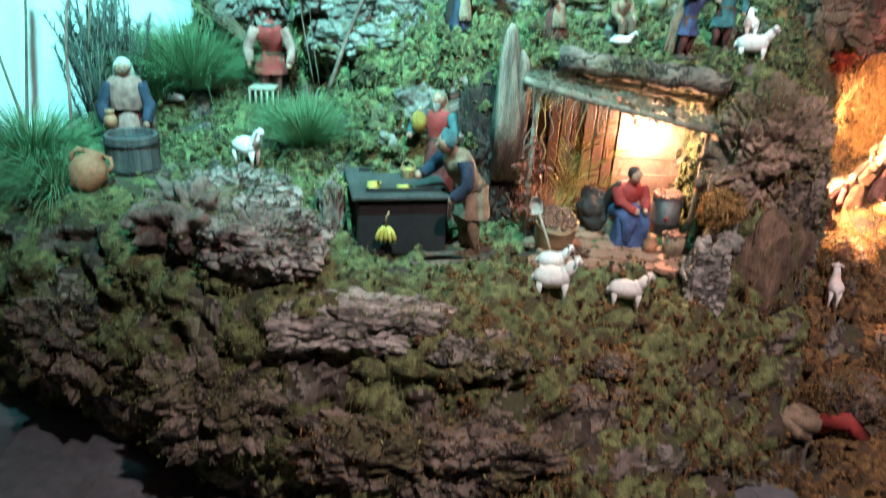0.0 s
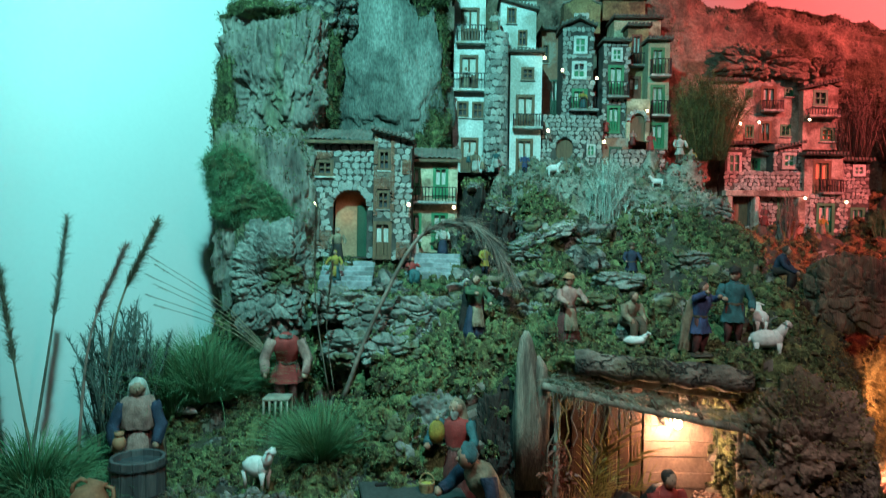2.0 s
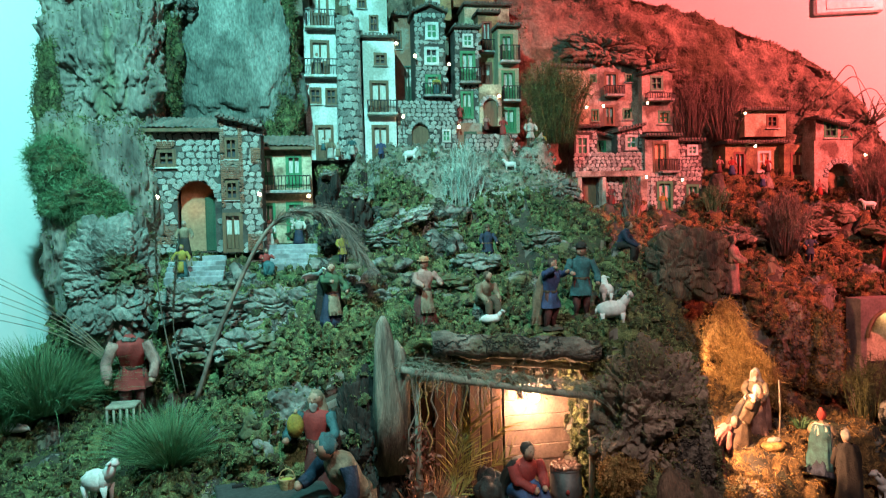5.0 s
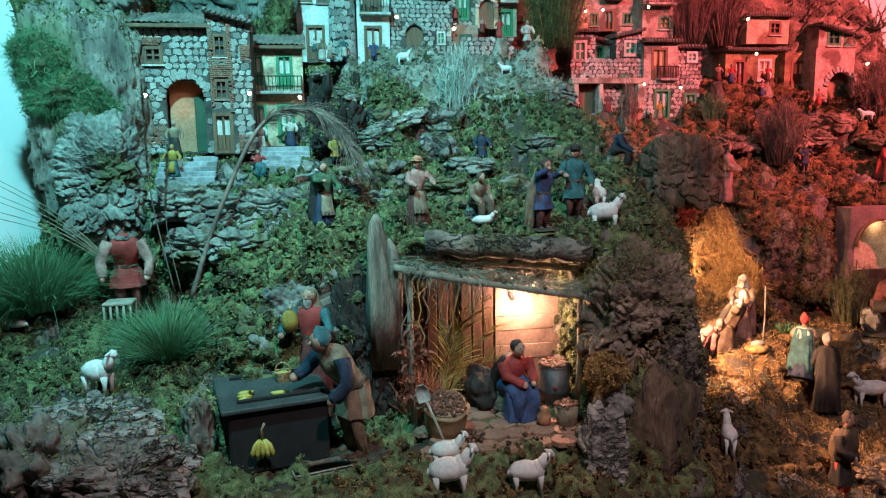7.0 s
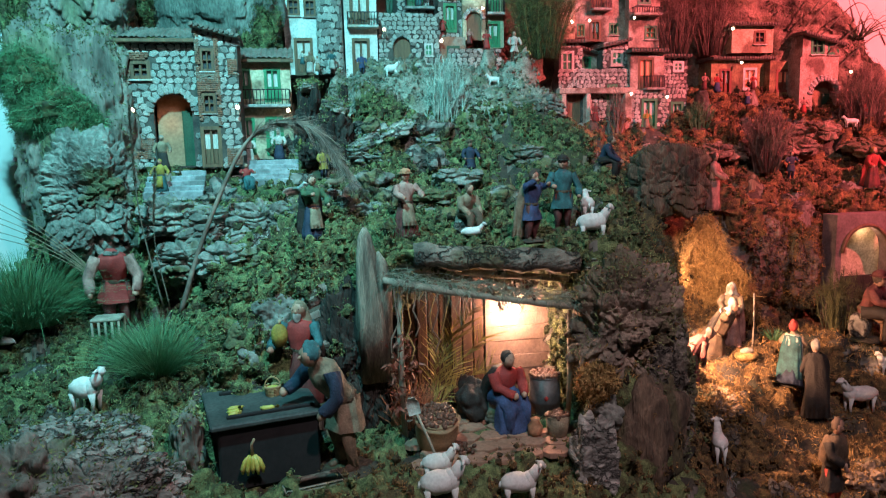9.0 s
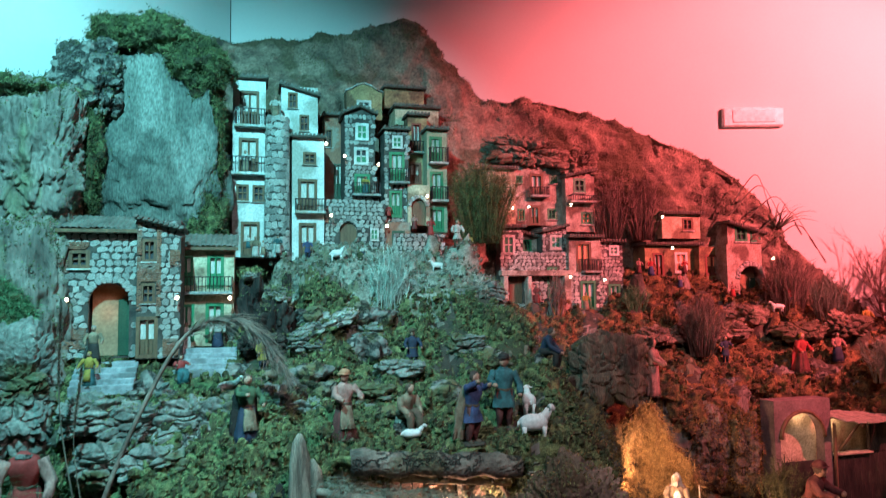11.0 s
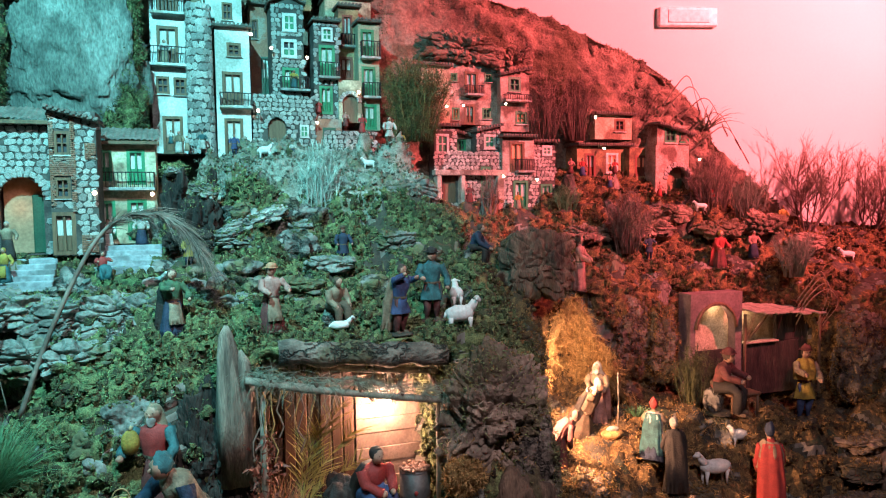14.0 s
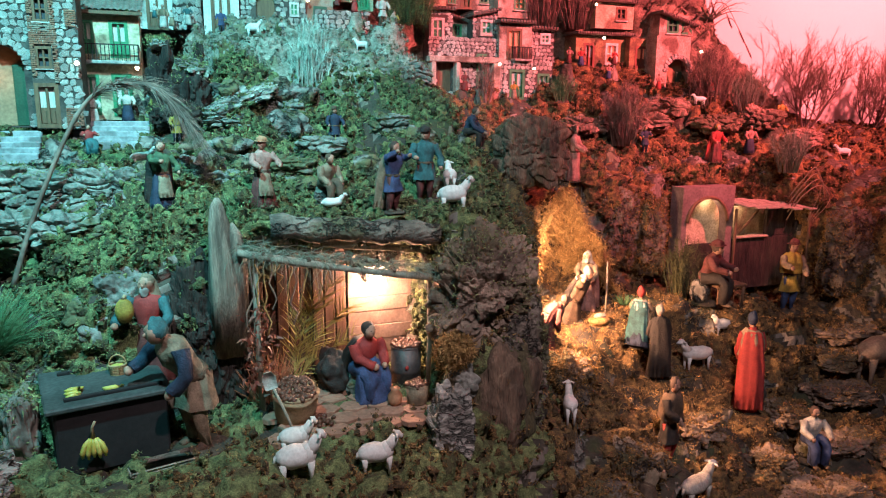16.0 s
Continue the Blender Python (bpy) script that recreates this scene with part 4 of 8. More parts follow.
# ---- houses ----
def opening(kind, x0, x1, z0, z1, house_ob, y, style, n):
    """A window or a door set into a wall's opening, with its frame, leaf and pane."""
    w, h = x1 - x0, z1 - z0
    t = min(0.010, w * 0.16)
    leaf = {"white": ("brown", "brown"), "stone": ("green", "white"), "cream": ("green", "brown"), "ochre": ("redwood", "white"), "olive": ("green", "darkgreen"), "brick": ("darkgreen", "brown"), "rose": ("brown", "green")}[style]
    if house_ob.get("rustic"):
        leaf = ("brown", "brown")
    frame_mat = leaf[1] if kind == "window" else leaf[0]
    g = Geo()
    xm = (x0 + x1) / 2
    o, q = t * 0.3, t
    ring = []
    for yy in (y - 0.006, y + 0.010):
        for k in (-o, q):
            ring += [(x0 + k, yy, z0 + k), (x1 - k, yy, z0 + k), (x1 - k, yy, z1 - k), (x0 + k, yy, z1 - k)]
    faces = []
    for k in range(4):
        k2 = (k + 1) % 4
        faces += [(k, k2, 4 + k2, 4 + k), (k2, k, 8 + k, 8 + k2), (4 + k, 4 + k2, 12 + k2, 12 + k)]
    g.add(ring, faces, frame_mat)
    ob = part("window" if kind == "window" else "door", g, house_ob)
    g = Geo()
    g.box(xm - t * 0.4, xm + t * 0.4, y - 0.002, y + 0.008, z0 + t, z1 - t, frame_mat, 0.001)
    part("mullion", g, ob)
    if kind == "window":
        g = Geo()
        g.box(x0 + t, x1 - t, y - 0.001, y + 0.007, (z0 + z1) / 2 - t * 0.35, (z0 + z1) / 2 + t * 0.35, frame_mat, 0.001)
        part("transom", g, ob)
    lit = n % 5 == 1 and style in ("rose", "ochre")
    g = Geo()
    if kind == "window":
        g.box(x0 + t, x1 - t, y + 0.009, y + 0.012, z0 + t, z1 - t, "lit" if lit else "glass", 0.0005)
        part("pane", g, ob)
        if style == "stone" and not house_ob.get("rustic"):
            g = Geo()
            g.box(x0 + t, x1 - t, y + 0.003, y + 0.008, z0 + t, z1 - t if n % 2 else (z0 + z1) / 2, "green", 0.001)
            part("shutter", g, ob)
        g = Geo()
        g.box(x0 - t * 0.8, x1 + t * 0.8, y - 0.014, y - 0.002, z0 - t * 0.9, z0 - t * 0.3, "stone", 0.001)
        part("sill", g, ob)
    else:
        mid = z0 + h * 0.45
        for a, b in ((x0 + t, xm - t * 0.4), (xm + t * 0.4, x1 - t)):
            g = Geo()
            g.box(a, b, y + 0.008, y + 0.013, z0 + 0.002, mid, leaf[0], 0.001)
            g.box(a + (b - a) * 0.2, b - (b - a) * 0.2, y + 0.005, y + 0.009, z0 + h * 0.08, mid - h * 0.06, leaf[0], 0.001)
            part("leaf", g, ob)
            g = Geo()
            g.box(a, b, y + 0.009, y + 0.012, mid, z1 - t, "lit" if lit else "curtain", 0.0005)
            part("pane", g, ob)
    return ob


def balcony(x0, x1, z0, z1, house_ob, y):
    g = Geo()
    g.box(x0, x1, y - 0.045, y, z0 - 0.006, z0 + 0.006, "stone", 0.002)
    ob = part("balcony", g, house_ob)
    g = Geo()
    g.box(x0, x1, y - 0.044, y - 0.039, z1 - 0.004, z1, "iron", 0.001)
    g.box(x0, x0 + 0.004, y - 0.040, y - 0.002, z1 - 0.004, z1, "iron", 0.001)
    g.box(x1 - 0.004, x1, y - 0.040, y - 0.002, z1 - 0.004, z1, "iron", 0.001)
    part("handrail", g, ob)
    g = Geo()
    g.box(-0.0016, 0.0016, -0.0016, 0.0016, 0, z1 - z0 - 0.009, "iron", 0.0004)
    bar = g.mesh("baluster", False)
    count = max(4, int((x1 - x0) / 0.014))
    spots = [(x0 + 0.003 + (x1 - x0 - 0.006) * k / count, y - 0.0415) for k in range(count + 1)]
    spots += [(x, y - 0.0415 + 0.0135 * k) for x in (x0 + 0.003, x1 - 0.003) for k in (1, 2)]
    for x, yy in spots:
        b = new("baluster", bar)
        b.parent, b.location = ob, (x, yy, z0 + 0.006)


STONES = []
for k in range(12):
    rn_ = random.Random(100 + k)
    n_ = rn_.choice((4, 5, 5, 6))
    ring = []
    for q in range(n_):
        a_ = 2 * math.pi * (q + rn_.uniform(-0.25, 0.25)) / n_ + k
        r_ = 0.60 * rn_.uniform(0.80, 1.10)
        ring.append((max(-0.52, min(0.52, r_ * 1.08 * math.cos(a_))), max(-0.52, min(0.52, r_ * 1.08 * math.sin(a_)))))
    g = Geo()
    lift_ = [rn_.uniform(-0.05, 0.05) for q in range(n_)]
    v_ = [(a_, 0.25, b_) for a_, b_ in ring] + [(a_, -0.10, b_) for a_, b_ in ring] + [(a_ * 0.80, -0.24 + 2 * lift_[q], b_ * 0.86) for q, (a_, b_) in enumerate(ring)]
    f_ = [(q, (q + 1) % n_, n_ + (q + 1) % n_, n_ + q) for q in range(n_)] + [(n_ + q, n_ + (q + 1) % n_, 2 * n_ + (q + 1) % n_, 2 * n_ + q) for q in range(n_)] + [tuple(range(2 * n_, 3 * n_))]
    g.add(v_, f_, "stone")
    STONES.append(g.mesh("stone", False))


def face_stones(parent, x0, x1, z0, z1, y, holes, size, seed, way=0):
    """Rough stones laid in courses on a face; way 1 turns the face to the side."""
    rng_ = random.Random(seed)
    z = z0
    while z < z1 - size * 0.3:
        h = size * rng_.uniform(0.75, 1.15)
        x = x0 + rng_.uniform(-0.3, 0.1) * size
        while x < x1 - size * 0.2:
            w = size * rng_.uniform(0.8, 1.7)
            cx, cz = x + w / 2, z + h / 2
            if all(not (a - w * 0.30 < cx < b + w * 0.30 and c - h * 0.30 < cz < d + h * 0.30) for a, b, c, d in holes) and x0 < cx < x1:
                ob = new("stone", rng_.choice(STONES))
                ob.parent = parent
                ob.location = (cx, y, cz) if not way else (y, cx, cz)
                ob.rotation_euler = (rng_.uniform(-0.15, 0.15), rng_.uniform(-0.5, 0.5), (0 if not way else math.pi / 2) + rng_.uniform(-0.1, 0.1))
                ob.scale = (w * rng_.uniform(0.86, 1.0), size * rng_.uniform(0.35, 0.6), h * rng_.uniform(0.86, 1.02))
            x += w * 0.98
        z += h * 0.97


def brick_patch(parent, x0, x1, z0, z1, y, seed):
    """A patch of small worn bricks in courses on a house front."""
    rn = random.Random(seed)
    g = Geo()
    z, row = z0, 0
    while z < z1 - 0.004:
        x = x0 - (0.006 if row % 2 else 0)
        while x < x1 - 0.003:
            w = rn.uniform(0.011, 0.014)
            if rn.random() > 0.06:
                d = rn.uniform(0.002, 0.005)
                g.box(max(x, x0), min(x + w, x1), y - d, y + 0.004, z, z + 0.0052, "brick", 0.0008)
            x += w + 0.0015
        z += 0.0068
        row += 1
    part("brickwork", g, parent, "worn red-brown brickwork")


def house(x0, x1, z0, z1, y, depth, style, items, roof="", turn=0.0, stone_size=0.0):
    """A model house: a thick front wall with real openings, sides, roof, windows, doors and balconies."""
    words = {"white": "white limewashed", "stone": "rough grey stone", "cream": "cream plastered", "ochre": "ochre plastered", "olive": "olive-green plastered", "brick": "red brick", "rose": "rose-coloured plaster"}[style]
    what = "with wrought-iron balconies" if any(i[0] == "balcony" for i in items) else "with small shuttered openings" if items else "with a plain front"
    ob = thing("model_house", x0, y, z0, f"{words} miniature village house {what}", "model house", group="miniature village houses")
    if stone_size:
        ob["rustic"] = True
    W, H = x1 - x0, z1 - z0
    items = [(i[0], i[1] - x0, i[2] - x0, i[3] - z0, i[4] - z0) for i in items]
    holes = [(max(a, 0.004), min(b, W - 0.004), max(c, 0.0), min(d, H - 0.004)) for k, a, b, c, d in items if k != "balcony"]
    arches = [h for h, i in zip(holes, [i for i in items if i[0] != "balcony"]) if i[0] == "arch"]
    wall_mat = "mortar" if style == "stone" else style
    xs = sorted({0.0, W, *[h[0] for h in holes], *[h[1] for h in holes]})
    zs = sorted({0.0, H, *[h[2] for h in holes], *[h[3] for h in holes]})
    g = Geo()
    for i in range(len(xs) - 1):
        for j in range(len(zs) - 1):
            cx, cz = (xs[i] + xs[i + 1]) / 2, (zs[j] + zs[j + 1]) / 2
            if not any(a < cx < b and c < cz < d for a, b, c, d in holes):
                a, b, c, d = xs[i], xs[i + 1], zs[j], zs[j + 1]
                g.add([(a, 0, c), (b, 0, c), (b, 0, d), (a, 0, d)], [(0, 1, 2, 3)], wall_mat)
    for a, b, c, d in holes:
        r = 0.016
        g.add([(a, 0, c), (b, 0, c), (b, 0, d), (a, 0, d), (a, r, c), (b, r, c), (b, r, d), (a, r, d)], [(0, 3, 7, 4), (1, 5, 6, 2), (3, 2, 6, 7), (0, 4, 5, 1)], wall_mat)
    top = {"gable": [(0, H), (W / 2, H + W * 0.22), (W, H)], "slope_right": [(0, H), (W, H - W * 0.26)], "slope_left": [(0, H - W * 0.22), (W, H)], "curve": [(0, H), (W * 0.15, H + 0.01), (W * 0.3, H + W * 0.16), (W / 2, H + W * 0.22), (W * 0.7, H + W * 0.16), (W * 0.85, H + 0.01), (W, H)]}.get(roof, [(0, H), (W, H)])
    if roof in ("gable", "curve"):
        front = [(0, 0, H)] + [(a, 0, b) for a, b in top[1:-1]] + [(W, 0, H)]
        g.add(front, [tuple(range(len(front)))[::-1]], wall_mat)
    D = depth
    inner = 0.08 if any(h[1] - h[0] > 0.12 for h in arches) else 0.03
    g.add([(0, 0, 0), (0, D, 0), (0, D, H), (0, 0, H), (W, 0, 0), (W, D, 0), (W, D, H), (W, 0, H), (0.002, inner, 0), (W - 0.002, inner, 0), (W - 0.002, inner, H), (0.002, inner, H)], [(0, 3, 2, 1), (4, 5, 6, 7), (1, 2, 6, 5), (3, 7, 6, 2), (8, 9, 10, 11)], wall_mat)
    part("wall", g, ob)
    g = Geo()
    if roof:
        if roof == "slope":
            n = max(8, int(W / 0.016))
            rows = 7
            tilt = 0.34
            x_a, x_b = -0.02, W + 0.015
            verts, faces = [], []
            for k in range(rows + 1):
                s = k / rows
                for i in range(n * 3 + 1):
                    u = i / (n * 3)
                    ridge = 0.005 * abs(math.sin(u * n * math.pi)) + 0.004 * noise.noise(Vector((u * 14, s * 6, z0 * 9)))
                    verts.append((x_a + (x_b - x_a) * u, -0.035 + (D + 0.03) * s, H + 0.004 + (D + 0.03) * tilt * s + ridge - 0.004 * ((k * 1.0) % 2)))
            m_ = n * 3 + 1
            faces = [(k * m_ + i, k * m_ + i + 1, (k + 1) * m_ + i + 1, (k + 1) * m_ + i) for k in range(rows) for i in range(m_ - 1)]
            g.add(verts, faces, "roof")
            part("roof", g, ob)
            g = Geo()
            g.box(x_a, x_b, -0.033, -0.02, H - 0.012, H + 0.002, "brown", 0.002)
            part("eave_board", g, ob)
            for xx in (0.0, W):
                g = Geo()
                g.add([(xx, 0, H), (xx, D, H), (xx, D, H + D * tilt)], [(0, 2, 1) if xx == 0 else (0, 1, 2)], wall_mat)
                part("gable", g, ob)
        else:
            for (xa, za), (xb, zb) in zip(top[:-1], top[1:]):
                d = Vector((xb - xa, 0, zb - za))
                ext = 0.012
                turn_ = Matrix.Translation((xa, 0, za)) @ Matrix.Rotation(-math.atan2(d.z, d.x), 4, "Y")
                g = Geo()
                if roof == "curve":
                    g.box(-0.004, d.length + 0.004, -0.010, D * 0.6, 0.001, 0.009, "stone", 0.002, turn_)
                    part("coping", g, ob)
                    continue
                g.box(-ext, d.length + ext, -0.030, D, 0.001, 0.010, "roof", 0.002, turn_)
                roof_ob = part("roof", g, ob)
                n = max(3, int(d.length / 0.014))
                for k in range(n):
                    c = -ext + (d.length + 2 * ext) * (k + 0.5) / n
                    t_ = Geo()
                    t_.tube([turn_ @ Vector((c, -0.036, 0.012)), turn_ @ Vector((c + random.uniform(-0.003, 0.003), D, 0.018))], [0.0065, 0.006], "roof", 6)
                    part("tile", t_, roof_ob)
    for n, i in enumerate(items):
        k, a, b, c, d = i
        if k == "balcony":
            balcony(a, b, c, d, ob, 0.0)
        elif k == "arch":
            g = Geo()
            r = (b - a) / 2
            cx, zs_ = (a + b) / 2, d - r
            verts = [(a, 0, zs_), (a, 0, d), (b, 0, d), (b, 0, zs_)]
            arc = [(cx + r * math.cos(t_), 0, zs_ + r * math.sin(t_)) for t_ in [math.pi * q / 12 for q in range(13)]]
            for q in range(12):
                corner_ = (b, 0.001, d) if q < 6 else (a, 0.001, d)
                p, p2 = arc[q], arc[q + 1]
                g.add([(p[0], 0.001, p[2]), (p2[0], 0.001, p2[2]), corner_], [(0, 2, 1)], wall_mat)
                g.add([p, p2, (p2[0], 0.016, p2[2]), (p[0], 0.016, p[2])], [(0, 1, 2, 3)], wall_mat)
            arch_ob = part("archway", g, ob)
            big = b - a > 0.12
            g = Geo()
            g.box(a, b, 0.014 if not big else 0.06, 0.020 if not big else 0.066, c, d, "brown" if not big else "arch", 0.001)
            if big:
                g.box(cx + r * 0.35, b - 0.004, 0.045, 0.053, c, zs_ + r * 0.1, "darkgreen", 0.002)
            part("gate", g, arch_ob)
            n_v = 9 if r < 0.05 else 13
            for q in range(n_v):
                t_ = math.pi * (q + 0.5) / n_v
                s_ob = new("stone", STONES[q % 12])
                s_ob.parent = ob
                rr = r + 0.12 * r + 0.006
                s_ob.location = (cx + rr * math.cos(t_), -0.002, zs_ + rr * math.sin(t_))
                s_ob.rotation_euler = (0, -t_, 0)
                s_ob.scale = (0.3 * r + 0.012, 0.022, math.pi * rr / n_v)
        else:
            opening(k, max(a, 0.004), min(b, W - 0.004), max(c, 0.0), min(d, H - 0.004), ob, 0.004, style, n + int(x0 * 50))
    if style == "stone":
        size = stone_size or 0.021
        face_stones(ob, 0, W, 0, H, -0.001, [(a - 0.004, b + 0.004, c - 0.004, d + 0.004) for a, b, c, d in holes], size, int(x0 * 1000))
    return ob


# upper village
house(-0.007, 0.140, 1.891, 2.716, 3.400, 0.16, "white", [
    ('door', 0.027, 0.108, 2.495, 2.659),
    ('balcony', 0.002, 0.137, 2.490, 2.571),
    ('door', 0.023, 0.106, 2.276, 2.438),
    ('balcony', -0.022, 0.153, 2.270, 2.348),
    ('window', 0.013, 0.064, 2.150, 2.222),
    ('window', 0.085, 0.135, 2.146, 2.220),
    ('door', 0.035, 0.113, 1.891, 2.050),
], roof="slab")
house(0.212, 0.383, 2.474, 2.707, 3.440, 0.16, "white", [
    ('window', 0.244, 0.286, 2.602, 2.677),
    ('window', 0.298, 0.340, 2.496, 2.571),
], roof="slope_right")
house(0.259, 0.406, 1.872, 2.444, 3.370, 0.16, "white", [
    ('window', 0.311, 0.367, 2.323, 2.378),
    ('door', 0.288, 0.371, 2.099, 2.250),
    ('balcony', 0.271, 0.410, 2.094, 2.157),
    ('door', 0.292, 0.367, 1.884, 2.045),
], roof="slab")
house(0.431, 0.537, 2.191, 2.620, 3.620, 0.16, "brick", [
    ('window', 0.437, 0.470, 2.460, 2.552),
    ('door', 0.482, 0.521, 2.198, 2.376),
], roof="slab")
house(0.513, 0.660, 2.171, 2.593, 3.450, 0.16, "stone", [
    ('window', 0.567, 0.627, 2.468, 2.547),
    ('window', 0.560, 0.626, 2.348, 2.428),
    ('door', 0.562, 0.632, 2.202, 2.297),
    ('balcony', 0.544, 0.682, 2.193, 2.253),
], roof="gable")
house(0.415, 0.700, 1.880, 2.157, 3.400, 0.16, "stone", [
    ('arch', 0.481, 0.563, 1.880, 2.058),
    ('window', 0.628, 0.666, 1.973, 2.029),
], roof="")
house(0.710, 0.829, 2.068, 2.524, 3.460, 0.16, "stone", [
    ('window', 0.750, 0.799, 2.438, 2.498),
    ('door', 0.736, 0.807, 2.266, 2.414),
    ('balcony', 0.725, 0.827, 2.260, 2.331),
    ('door', 0.735, 0.793, 2.093, 2.221),
], roof="slab")
house(0.701, 0.828, 1.938, 2.064, 3.420, 0.16, "brick", [
    ('door', 0.739, 0.796, 1.938, 2.020),
], roof="")
house(0.859, 0.962, 2.273, 2.639, 3.600, 0.16, "ochre", [
    ('door', 0.880, 0.928, 2.442, 2.601),
    ('balcony', 0.866, 0.948, 2.442, 2.503),
    ('door', 0.864, 0.926, 2.286, 2.394),
], roof="slab")
house(0.821, 0.932, 2.052, 2.253, 3.440, 0.16, "cream", [
    ('arch', 0.840, 0.912, 2.052, 2.183),
], roof="")
house(0.935, 1.039, 2.023, 2.545, 3.500, 0.16, "olive", [
    ('door', 0.950, 1.011, 2.376, 2.511),
    ('balcony', 0.941, 1.038, 2.372, 2.452),
    ('door', 0.952, 1.016, 2.185, 2.332),
    ('balcony', 0.948, 1.036, 2.181, 2.253),
    ('door', 0.950, 1.018, 2.030, 2.148),
], roof="slab")
house(0.561, 0.752, 2.649, 2.796, 3.750, 0.16, "ochre", [
    ('window', 0.618, 0.690, 2.691, 2.749),
], roof="curve")
house(0.772, 0.991, 2.726, 2.833, 3.780, 0.16, "ochre", [
], roof="slab")
house(0.812, 1.051, 2.617, 2.708, 3.700, 0.16, "cream", [
], roof="slab")
# red village
house(1.501, 1.808, 2.094, 2.440, 3.750, 0.16, "rose", [
    ('door', 1.596, 1.671, 2.262, 2.386),
    ('balcony', 1.591, 1.695, 2.257, 2.310),
    ('window', 1.512, 1.549, 2.330, 2.374),
    ('window', 1.716, 1.758, 2.336, 2.381),
    ('door', 1.590, 1.650, 2.098, 2.205),
    ('window', 1.700, 1.750, 2.130, 2.190),
    ('window', 1.518, 1.560, 2.120, 2.185),
], roof="slab")
rock("overhang", 1.60, 3.79, 2.515, (0.25, 0.11, 0.085), "rugged brown rock overhang above the red houses", "brownrock", 91.0, 0.30, 0.08, res=44, power=2.6, blocks=(0.018, 12, 22))
rock("overhang", 1.88, 3.77, 2.45, (0.14, 0.09, 0.075), "rugged brown rock overhang above the red houses", "brownrock", 92.0, 0.30, 0.08, res=36, power=2.6, blocks=(0.018, 12, 22))
house(1.332, 1.501, 2.090, 2.403, 3.740, 0.16, "cream", [
], roof="slab")
house(1.789, 1.967, 2.057, 2.404, 3.700, 0.16, "rose", [
    ('window', 1.840, 1.911, 2.282, 2.359),
    ('balcony', 1.800, 1.960, 2.225, 2.262),
    ('window', 1.883, 1.950, 2.102, 2.168),
], roof="slope_left")
house(1.359, 1.486, 1.917, 2.062, 3.600, 0.16, "stone", [
    ('window', 1.372, 1.438, 1.922, 2.022),
], roof="slab")
house(1.599, 1.740, 1.918, 2.071, 3.600, 0.16, "stone", [
    ('window', 1.645, 1.709, 1.952, 2.025),
], roof="slope_left")
house(1.480, 1.604, 1.915, 2.045, 3.680, 0.10, "rose", [
    ('window', 1.520, 1.566, 1.945, 2.005),
], roof="slope_right")
house(1.734, 1.923, 1.815, 2.010, 3.560, 0.16, "rose", [
    ('door', 1.779, 1.863, 1.827, 1.984),
    ('balcony', 1.806, 1.908, 1.824, 1.891),
], roof="slab")
house(1.950, 2.089, 1.817, 1.991, 3.620, 0.16, "stone", [
    ('window', 2.009, 2.067, 1.921, 1.973),
], roof="slab")
house(1.347, 1.743, 1.618, 1.917, 3.580, 0.16, "stone", [
    ('arch', 1.399, 1.473, 1.661, 1.842),
    ('door', 1.616, 1.670, 1.691, 1.850),
], roof="")
portico = tagged(new("portico"), "stone cornice and pilasters before the lower red house", "portico")
portico.matrix_world = pose(1.345, 3.53, 1.618)
for n_, (a_, b_, c_, d_) in enumerate(((-0.01, 0.40, 0.185, 0.215), (0.0, 0.028, 0.0, 0.185), (0.135, 0.160, 0.0, 0.185), (0.345, 0.385, 0.0, 0.185))):
    g = Geo()
    g.box(a_, b_, 0.0, 0.048, c_, d_, "rose", 0.004)
    part("cornice" if n_ == 0 else "pilaster", g, portico)
house(1.723, 2.045, 1.613, 1.814, 3.540, 0.16, "stone", [
    ('door', 1.791, 1.874, 1.622, 1.773),
    ('door', 1.957, 2.023, 1.620, 1.755),
], roof="")
house(2.219, 2.575, 1.789, 1.975, 3.600, 0.16, "ochre", [
    ('door', 2.271, 2.337, 1.798, 1.930),
    ('window', 2.412, 2.489, 1.824, 1.934),
], roof="slab")
house(2.348, 2.598, 2.018, 2.157, 3.620, 0.16, "cream", [
    ('window', 2.481, 2.549, 2.067, 2.134),
], roof="slab")
house(2.535, 2.724, 1.777, 1.964, 3.550, 0.16, "ochre", [
    ('door', 2.576, 2.668, 1.804, 1.919),
], roof="")
house(2.642, 2.872, 1.687, 1.975, 3.450, 0.16, "rose", [
    ('arch', 2.721, 2.865, 1.686, 1.852),
], roof="")
house(2.690, 2.924, 1.979, 2.095, 3.500, 0.16, "rose", [
    ('window', 2.742, 2.819, 1.997, 2.082),
    ('window', 2.845, 2.908, 1.994, 2.060),
], roof="slope_right")
# lower hamlet
farm = house(-0.581, -0.316, 1.498, 1.950, 2.800, 0.16, "stone", [
    ('window', -0.535, -0.472, 1.817, 1.877),
    ('arch', -0.470, -0.338, 1.502, 1.763),
], roof="slope", stone_size=0.023)
brick_patch(farm, 0.046, 0.110, 0.384, 0.415, -0.004, 1)
brick_patch(farm, 0.004, 0.045, 0.300, 0.345, -0.004, 2)
brick_patch(farm, 0.030, 0.105, 0.035, 0.110, -0.004, 3)
tower = house(-0.310, -0.164, 1.494, 1.985, 2.760, 0.16, "stone", [
    ('window', -0.291, -0.248, 1.838, 1.914),
    ('window', -0.294, -0.250, 1.690, 1.758),
    ('door', -0.308, -0.240, 1.500, 1.640),
], roof="slope_right", stone_size=0.023)
